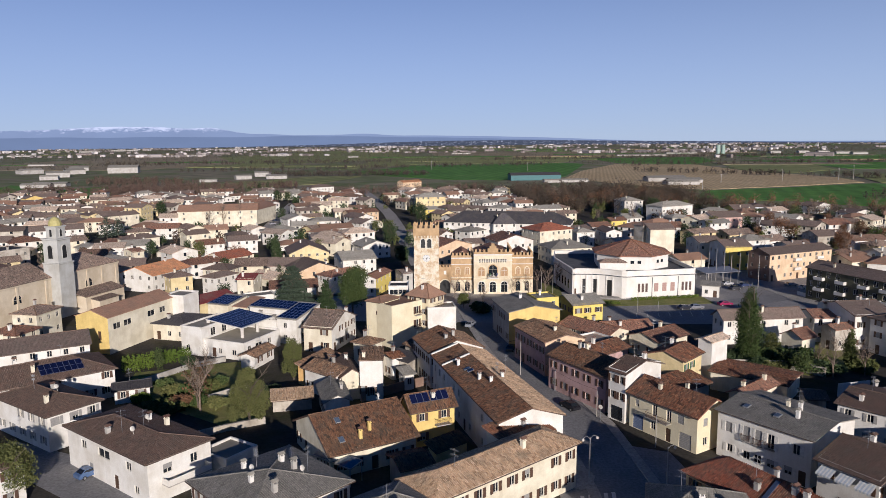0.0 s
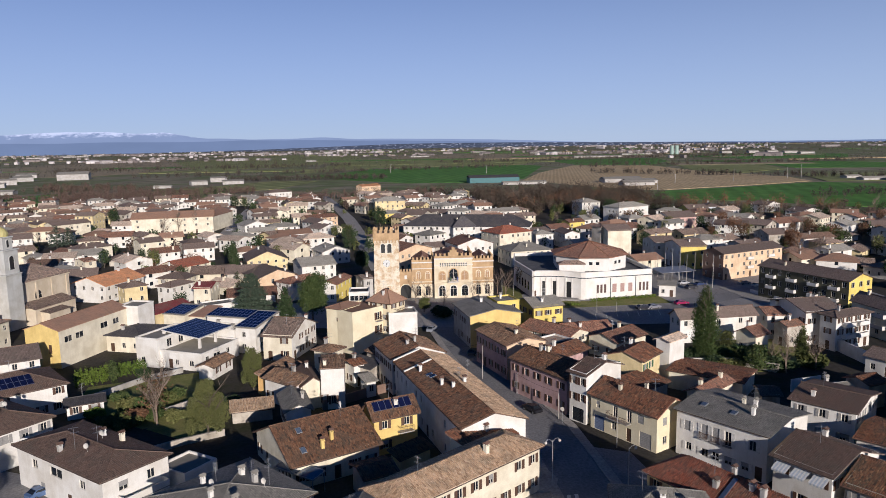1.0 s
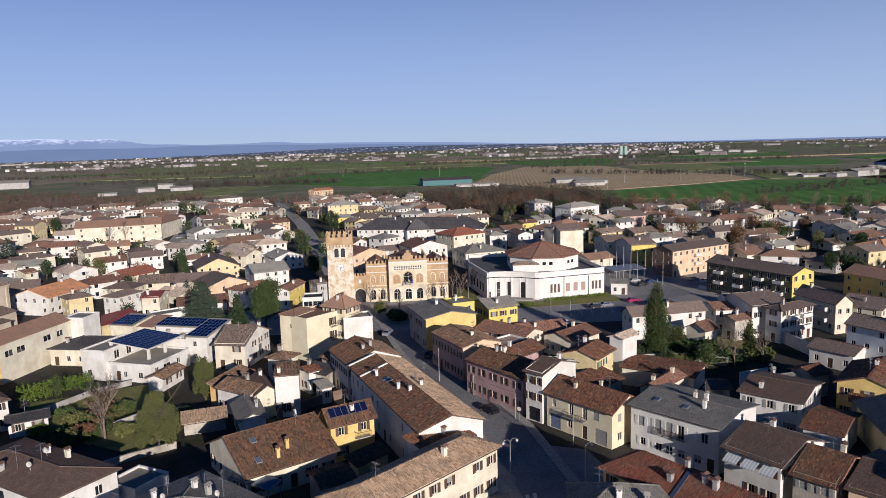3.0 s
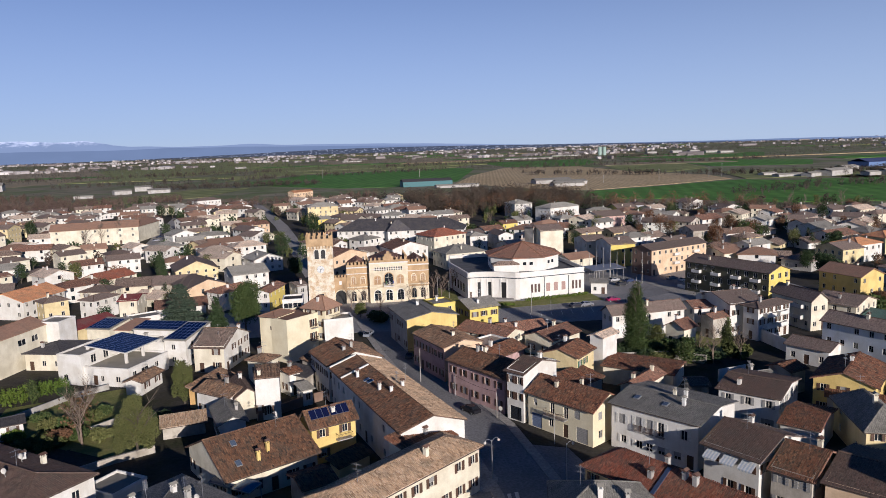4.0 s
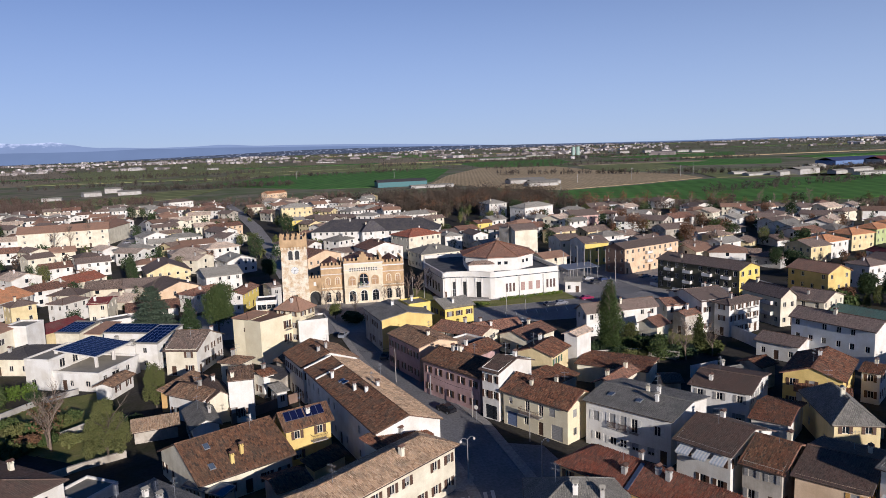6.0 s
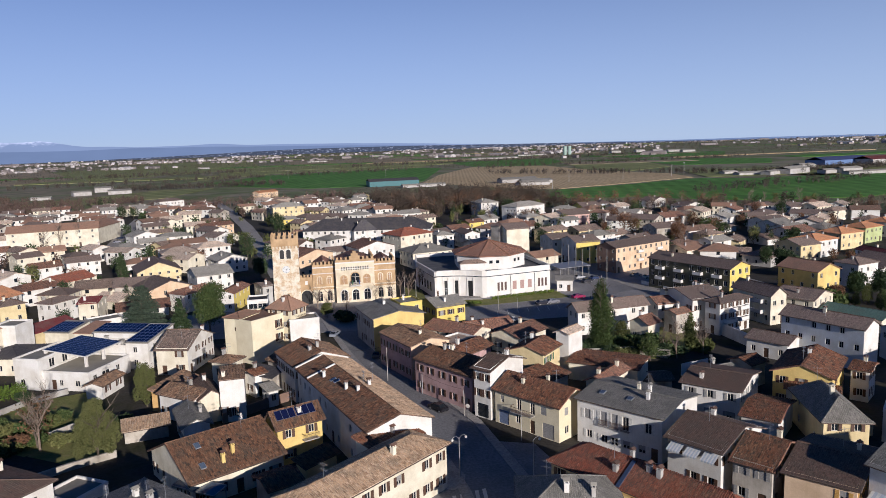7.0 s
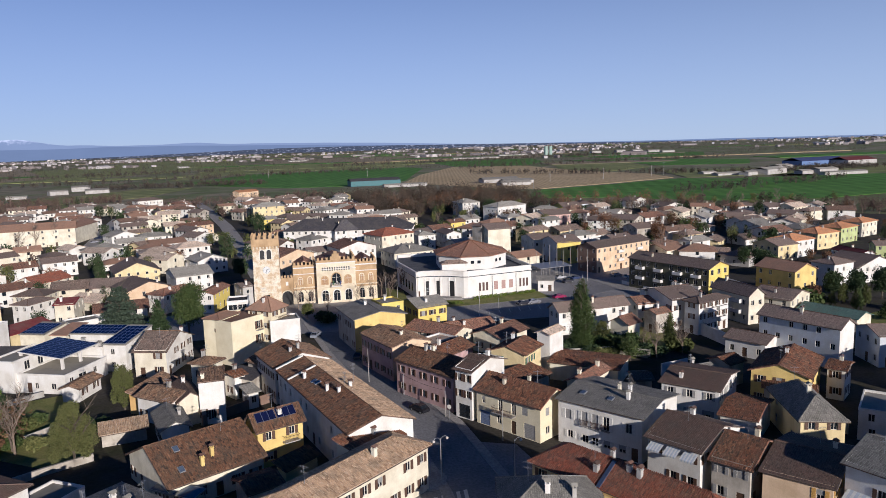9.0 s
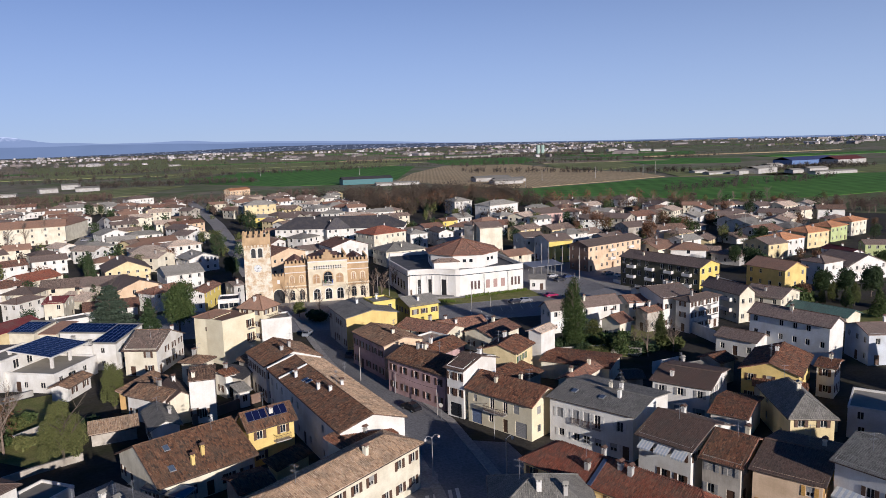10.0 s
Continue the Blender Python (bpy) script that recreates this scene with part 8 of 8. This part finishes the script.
def solar_canopy(x, y, yaw, w, d, z0, z1, floor_z):
    """A tilted field of panels on white posts over a roof terrace; it falls towards +x."""
    root = thing("solar_canopy", pose(x, y, floor_z, 0, 0, yaw), "tilted canopy of dark blue solar panels on white posts", "solar canopy")
    a, b = z0 - floor_z, z1 - floor_z
    tilt = pose(0, 0, (a + b) / 2, 0, math.degrees(math.atan2(a - b, w)), 0)
    deck = part("canopy_deck", box(-w / 2, -d / 2, -0.22, w / 2, d / 2, 0, 0.03), WHITE_TRIM, root)
    deck.matrix_local = tilt
    me, nx, ny = kept(("panel", 1.7, 1.05), lambda: panel_mesh(1.7, 1.05)), int(w / 1.73), int(d / 1.08)
    for i in range(nx):
        for j in range(ny):
            part("solar_panel", me, None, deck).location = (-nx * 0.865 + i * 1.73, -ny * 0.54 + j * 1.08, 0.02)
    for sx, zz in ((-1, a), (1, b)):
        for t in (-0.46, 0.0, 0.46):
            part("post", box(-0.28, -0.28, 0.0, 0.28, 0.28, zz - 0.2, 0.03), WHITE_TRIM, root).location = (sx * (w / 2 - 0.45), t * d, 0)


solar_canopy(-49.7, 172.1, -24, 11.0, 12.2, 7.5, 6.3, 3.86)
panels(yellow_solar, 0, 0.8, 1.6, 3, 1)
panels(yellow_solar, 0, 4.2, 1.6, 3, 1)
panels(dark_long, 0, 12.0, 2.0, 7, 2)
skylight(wide_roof, 0, 2.6, 2.0)
skylight(wide_roof, 0, 3.4, 6.0)
stack_at(wide_roof, 0, 6.0, 2.2, 1.6, 0.5, "yellow")
stack_at(wide_roof, 0, 8.0, 3.4, 1.6, 0.5, "yellow")
skylight(long_house, 1, 13.0, 2.6)
skylight(long_house, 1, 14.4, 2.8)
for u in (0.1, 7.4):
    part("party_wall", box(0, 0, 0, 0.32, 5.7, 0.34), WHITE_TRIM, long_house, "white rendered party wall coping").matrix_local = on_slope(long_house, 1, u, 0.1, 0.02)
skylight(grey_house, 1, 8.0, 3.0)
skylight(grey_house, 1, 3.0, 3.0)
balcony(street_house, "w", 0.47, 3.2, 4.6)
balcony(yellow_solar, "s", 0.7, 3.4, 2.6)
for f in (0.33, 0.46, 0.59):
    balcony(grey_house, "w", f, 3.8, 1.5, 0.45)
for f in (0.2, 0.52, 0.84):
    awning(awning_house, "w", f, 6.0, 2.1)
flash = part("flashing", box(0, 0, 0.02, 0.55, 4.3, 0.14), plain("blue_grey_sheet_metal", (0.13, 0.17, 0.26), 0.35, 0.6), red_near, "blue-grey sheet metal flashing")
flash.matrix_local = on_slope(red_near, 1, 11.2, 0.1, 0.08)
awning(awning_two, "w", 0.25, 5.9, 3.4)
for f in (0.3, 0.7):
    for z in (2.8, 5.6):
        balcony(white_flats, "s", f, z, 3.4, 1.3, True)
        balcony(cream_flats, "w", f, z - 0.2, 3.8, 1.2, True)
for f in (0.16, 0.4, 0.64, 0.86):
    for z in (3.3, 6.6):
        balcony(olive_block, "w", f, z, 3.0, 1.2, True)
for f in (0.42, 0.78):
    for z in (3.2, 6.4):
        balcony(peach_block, "s", f, z, 3.0, 1.1, True)
balcony(white_hip, "s", 0.55, 2.4, 7.0, 1.6, True)
balcony(cream_tall, "s", 0.62, 8.4, 4.6, 1.0)
for z in (3.6, 6.8):
    balcony(cream_main, "s", 0.66, z, 1.8, 0.8)


# ---- street furniture, vehicles, garden walls ----
def lamp(x, y, h, yaw=0.0, arms=2):
    root = thing("street_lamp", pose(x, y, 0, 0, 0, yaw), "grey metal street lamp with curved arms", "street lamp")
    bm = bmesh.new()
    add_tube(bm, (0, 0, 0), (0, 0, h), 0.10, 0.06, 8)
    part("pole", bm, METAL, root)
    for k in range(arms):
        s = 1 - 2 * k
        bm = bmesh.new()
        pts = [(0, 0, h - 0.3), (s * 0.4, 0, h + 0.15), (s * 0.9, 0, h + 0.2), (s * 1.2, 0, h - 0.1)]
        for a, b in zip(pts, pts[1:]):
            add_tube(bm, a, b, 0.04, 0.04, 5)
        arm = part("arm", bm, METAL, root)
        bm = bmesh.new()
        bmesh.ops.create_uvsphere(bm, u_segments=10, v_segments=6, radius=0.22, matrix=Matrix.Translation((s * 1.2, 0, h - 0.25)))
        part("lamp_head", bm, FRAME, arm)
    return root


def pole(x, y, h, r=0.09, label="tall thin pale metal pole", cross=False):
    root = thing("pole", pose(x, y, 0), label, "pole")
    bm = bmesh.new()
    add_tube(bm, (0, 0, -0.5), (0, 0, h), r, r * 0.6, 8)
    part("shaft", bm, CONCRETE, root)
    if cross:
        part("crossarm", box(-1.0, -0.06, h - 0.6, 1.0, 0.06, h - 0.45), METAL, root)
    return root


def sign(x, y, yaw):
    root = thing("road_sign", pose(x, y, 0, 0, 0, yaw), "round white traffic sign on a metal post", "road sign")
    bm = bmesh.new()
    add_tube(bm, (0, 0, 0), (0, 0, 2.6), 0.04, 0.04, 6)
    part("post", bm, METAL, root)
    bm = bmesh.new()
    bmesh.ops.create_cone(bm, cap_ends=True, segments=20, radius1=0.4, radius2=0.4, depth=0.03, matrix=pose(0, -0.06, 2.6, 90))
    part("plate", bm, FRAME, root)


TYRE = plain("tyre_rubber", (0.02, 0.02, 0.02), 0.8)


def car(x, y, yaw, col, words):
    root = thing("car", pose(x, y, 0.0, 0, 0, yaw), f"{words} parked car standing on asphalt", "car")
    side = [(-2.1, 0.35), (2.1, 0.35), (2.15, 0.7), (1.95, 0.88), (1.1, 0.98), (0.45, 1.42), (-1.05, 1.45), (-1.75, 1.02), (-2.1, 0.9)]
    bm = bmesh.new()
    rows = [[bm.verts.new((px, yy * (1.0 if pz < 1.1 else 0.82), pz)) for px, pz in side] for yy in (-0.85, 0.85)]
    n = len(side)
    bm.faces.new(rows[0])
    bm.faces.new(rows[1][::-1])
    for i in range(n):
        bm.faces.new((rows[0][(i + 1) % n], rows[0][i], rows[1][i], rows[1][(i + 1) % n]))
    part("body", bm, kept(("paint", col), lambda: plain("car_paint", col, 0.25, 0.2, 0.6, 0.05)), root)
    for nm, q in (("windscreen", [(1.05, 0.74, 1.03), (0.5, 0.66, 1.40)]), ("rear_window", [(-1.72, 0.74, 1.06), (-1.1, 0.66, 1.42)])):
        (x0, y0, z0), (x1, y1, z1) = q
        o = 0.02 if x0 > 0 else -0.02
        part(nm, mesh(nm, [(x0 + o, -y0, z0 + 0.02), (x0 + o, y0, z0 + 0.02), (x1 + o, y1, z1 + 0.01), (x1 + o, -y1, z1 + 0.01)], [(0, 1, 2, 3)], GLASS), None, root)
    for s in (-1, 1):
        part("side_window", mesh("side_window", [(-1.5, s * 0.83, 1.06), (0.85, s * 0.83, 1.06), (0.42, s * 0.725, 1.38), (-1.0, s * 0.725, 1.40)], [(0, 1, 2, 3)], GLASS), None, root)
        for wx in (-1.3, 1.3):
            bm = bmesh.new()
            bmesh.ops.create_cone(bm, cap_ends=True, segments=14, radius1=0.32, radius2=0.32, depth=0.2, matrix=pose(wx, s * 0.78, 0.32, 90))
            wheel = part("wheel", bm, TYRE, root)
            bm = bmesh.new()
            bmesh.ops.create_cone(bm, cap_ends=True, segments=10, radius1=0.19, radius2=0.19, depth=0.02, matrix=pose(wx, s * 0.89, 0.32, 90))
            part("rim", bm, METAL, wheel)


def garden_wall(pts, h, label="old rendered garden wall", material=None, thick=0.3, cap=True):
    root = thing("garden_wall", pose(0, 0, 0), label, "wall")
    wall_run(root, pts, 0, h, material or WALL["stone"], "wall", thick)
    return root


def cable(a, b, sag=0.6):
    bm = bmesh.new()
    a, b = Vector(a), Vector(b)
    pts = [a.lerp(b, i / 8) - Vector((0, 0, sag * 4 * (i / 8) * (1 - i / 8))) for i in range(9)]
    for p, q in zip(pts, pts[1:]):
        add_tube(bm, p, q, 0.025, 0.025, 4)
    tagged(part("cable", bm, BLACK, None), "thin black overhead cable between houses", "cable")



lamp(21.4, 100.4, 6.4, 20, 2)
lamp(32.0, 97.6, 6.0, 20, 1)
car(23.4, 128.2, 118, (0.02, 0.02, 0.025), "black")
lamp(22.1, 137.8, 4.3, 30, 1)
pole(16.3, 147.6, 7.4, 0.09)
pole(27.5, 124.1, 4.9, 0.09)
pole(34.3, 110.9, 5.5, 0.07)
sign(27.8, 122.2, -40)
pole(55.8, 202.0, 6.3, 0.09)
pole(60.2, 197.2, 4.4, 0.09)
pole(92.1, 245.9, 10.1, 0.12)
pole(93.9, 243.8, 11.8, 0.12)
pole(96.6, 243.7, 11.8, 0.12)
pole(99.0, 243.6, 9.8, 0.12)
pole(105.2, 251.5, 8.9, 0.12)
pole(107.9, 251.3, 8.5, 0.12)
pole(103.4, 232.1, 11.3, 0.12)
pole(92.5, 254.2, 8.2, 0.12)
pole(98.5, 225.4, 3.7, 0.12)
pole(106.7, 264.6, 7.5, 0.12)
pole(31.2, 224.0, 8.2, 0.09)
pole(35.4, 228.0, 5.9, 0.09)
pole(246.4, 683.4, 9.1, 0.3, label='tall concrete power pole in the fields', cross=True)
pole(301.4, 781.1, 9.1, 0.3, label='tall concrete power pole in the fields', cross=True)
pole(372.1, 791.2, 12.9, 0.3, label='tall concrete power pole in the fields', cross=True)
pole(445.5, 812.4, 13.3, 0.3, label='tall concrete power pole in the fields', cross=True)
pole(466.6, 820.4, 15.3, 0.3, label='tall concrete power pole in the fields', cross=True)
pole(-16.7, 1173.8, 13.6, 0.3, label='tall concrete power pole in the fields', cross=True)
pole(130.5, 1103.4, 12.0, 0.3, label='tall concrete power pole in the fields', cross=True)
pole(220.0, 302.1, 10.9, 0.14)
pole(266.6, 318.6, 13.8, 0.14)
pole(314.1, 344.6, 9.6, 0.14)
car(-53.6, 102.7, 55, (0.1, 0.16, 0.3), "blue")
car(-66.8, 115.8, -30, (0.55, 0.5, 0.3), "pale yellow")
car(83.8, 209.4, 10, (0.35, 0.03, 0.1), "crimson")
car(70.4, 204.9, 12, (0.04, 0.04, 0.05), "black")
car(73.9, 205.5, 12, (0.25, 0.25, 0.27), "grey")
car(95.8, 231.6, 20, (0.06, 0.06, 0.07), "dark")
car(96.0, 238.9, 20, (0.5, 0.5, 0.5), "silver")
car(100.7, 235.9, 20, (0.05, 0.07, 0.15), "navy")
car(-103.0, 443.4, 50, (0.05, 0.06, 0.1), "dark")
car(-101.0, 425.6, 50, (0.4, 0.4, 0.42), "silver")
car(-103.8, 462.6, 50, (0.08, 0.1, 0.2), "blue")
car(-12.2, 157.1, 20, (0.6, 0.6, 0.58), "white")
car(116.3, 236.2, 15, (0.3, 0.3, 0.32), "grey")
car(118.7, 231.5, 15, (0.55, 0.55, 0.55), "white")
car(7.2, 188.0, 70, (0.3, 0.32, 0.36), "grey")
car(16.1, 165.8, 70, (0.08, 0.08, 0.09), "black")
garden_wall([(-41.7, 116.2), (-37.9, 118.9), (-31.8, 122.3)], 1.2, label='low old stone garden wall', thick=0.45)
garden_wall([(-65.4, 139.0), (-55.8, 154.2), (-49.7, 159.0)], 1.2, label='low pale garden wall', material=CONCRETE)
garden_wall([(-45.4, 133.2), (-39.5, 140.0)], 1.4, label='low stone wall in the garden')
garden_wall([(-15.8, 132.5), (-7.5, 139.2), (1.7, 145.1)], 1.9, label='dark old yard wall', material=WALL["brown"])
garden_wall([(100.3, 171.7), (101.1, 158.2), (101.2, 147.6)], 3.0, label='tall white-rendered garden wall', material=WALL["white"])
garden_wall([(76.0, 133.0), (83.0, 134.7)], 2.6, label='tall white rendered garden wall', material=WALL["white"])
garden_wall([(81.9, 106.4), (83.4, 99.0)], 2.6, label='tall white rendered yard wall', material=WALL["white"])
garden_wall([(87.4, 102.9), (89.5, 97.1)], 2.0, label='tall cream rendered yard wall', material=WALL["cream"])
garden_wall([(132.6, 142.0), (141.4, 141.1)], 1.4, label='low concrete garden wall', material=CONCRETE)
garden_wall([(62.0, 150.9), (74.8, 149.4), (79.5, 144.4)], 2.0, label='old garden wall under trees')
garden_wall([(111.9, 223.2), (115.0, 209.0)], 1.2, label='low white wall by the car park', material=WALL["white"])
cable((8.3, 146.4, 8.0), (16.1, 146.4, 8.3))
cable((15.9, 144.7, 8.3), (29.1, 123.3, 8.5))
cable((18.9, 133.3, 7.5), (25.9, 117.2, 7.6))

for i in range(7):
    x = 54.0 + i * 3.2
    patch("road_marking", WALL["white"], [(x, 196.0 + i * 0.3), (x + 0.15, 196.0 + i * 0.3), (x + 1.2, 201.0 + i * 0.3), (x + 1.05, 201.0 + i * 0.3)], "white painted parking line on asphalt", "road marking", 0.055, 0.02)



def canopy(x, y, yaw, w, d, h):
    root = thing("canopy", pose(x, y, 0, 0, 0, yaw), "pale metal canopy on thin posts beside the hall", "canopy")
    part("roof", slab_mesh("roof", roof_polys(w, d, h, "mono", "w", 0.6, 0.2), METAL, 0.12), None, root)
    for sx in (-1, 0, 1):
        for sy in (-1, 1):
            bm = bmesh.new()
            add_tube(bm, (sx * w * 0.46, sy * d * 0.45, 0), (sx * w * 0.46, sy * d * 0.45, h + (0.5 if sy > 0 else 0)), 0.07, 0.07, 6)
            part("post", bm, METAL, root)


canopy(94.3, 243.8, 12, 13.0, 7.0, 4.2)
hedge(57.5, 216.8, 80.0, 220.6, 1.4, 1.1, "hedge", 91)
hedge(46.0, 214.0, 53.0, 212.0, 1.4, 1.0, "hedge", 92)

for i in range(5):
    x, y = 18.6 + i * 1.15, 91.6 + i * 0.25
    patch("road_marking", WALL["white"], [(x, y), (x + 0.55, y), (x + 1.0, y + 3.4), (x + 0.45, y + 3.4)], "white painted stripe of a pedestrian crossing", "road marking", 0.075, 0.02)
patch("kerb_island", KERB, [(17.0, 105.6), (20.6, 104.4), (21.9, 102.9), (22.3, 100.8), (21.6, 98.4), (19.9, 96.8), (16.0, 98.4)], "rounded stone pavement corner at the junction", "pavement", 0.14, 0.2)


def glass_lean_to(x, y, yaw, w, d, h):
    root = thing("glass_roof", pose(x, y, 0, 0, 0, yaw), "low glazed lean-to roof on a thin pale frame in the yard", "glass roof")
    glass = part("pane", box(-w / 2, -d / 2, 0, w / 2, d / 2, 0.04), PANE_SKY, root)
    glass.matrix_local = pose(0, 0, h, 9, 0, 0)
    for sx in (-1, 1):
        part("rafter", box(-0.06, -d / 2, -0.12, 0.06, d / 2, 0.1), METAL, glass).location.x = sx * w / 2
        for sy in (-1, 1):
            part("post", box(-0.06, -0.06, 0, 0.06, 0.06, h + sy * d * 0.078 - 0.1), METAL, root).location = (sx * w * 0.48, sy * d * 0.46, 0)
    for sy in (-1, 1):
        part("beam", box(-w / 2, -0.06, -0.12, w / 2, 0.06, 0.1), METAL, glass).location.y = sy * d / 2


glass_lean_to(-16.0, 101.6, -38, 8.0, 2.6, 3.0)
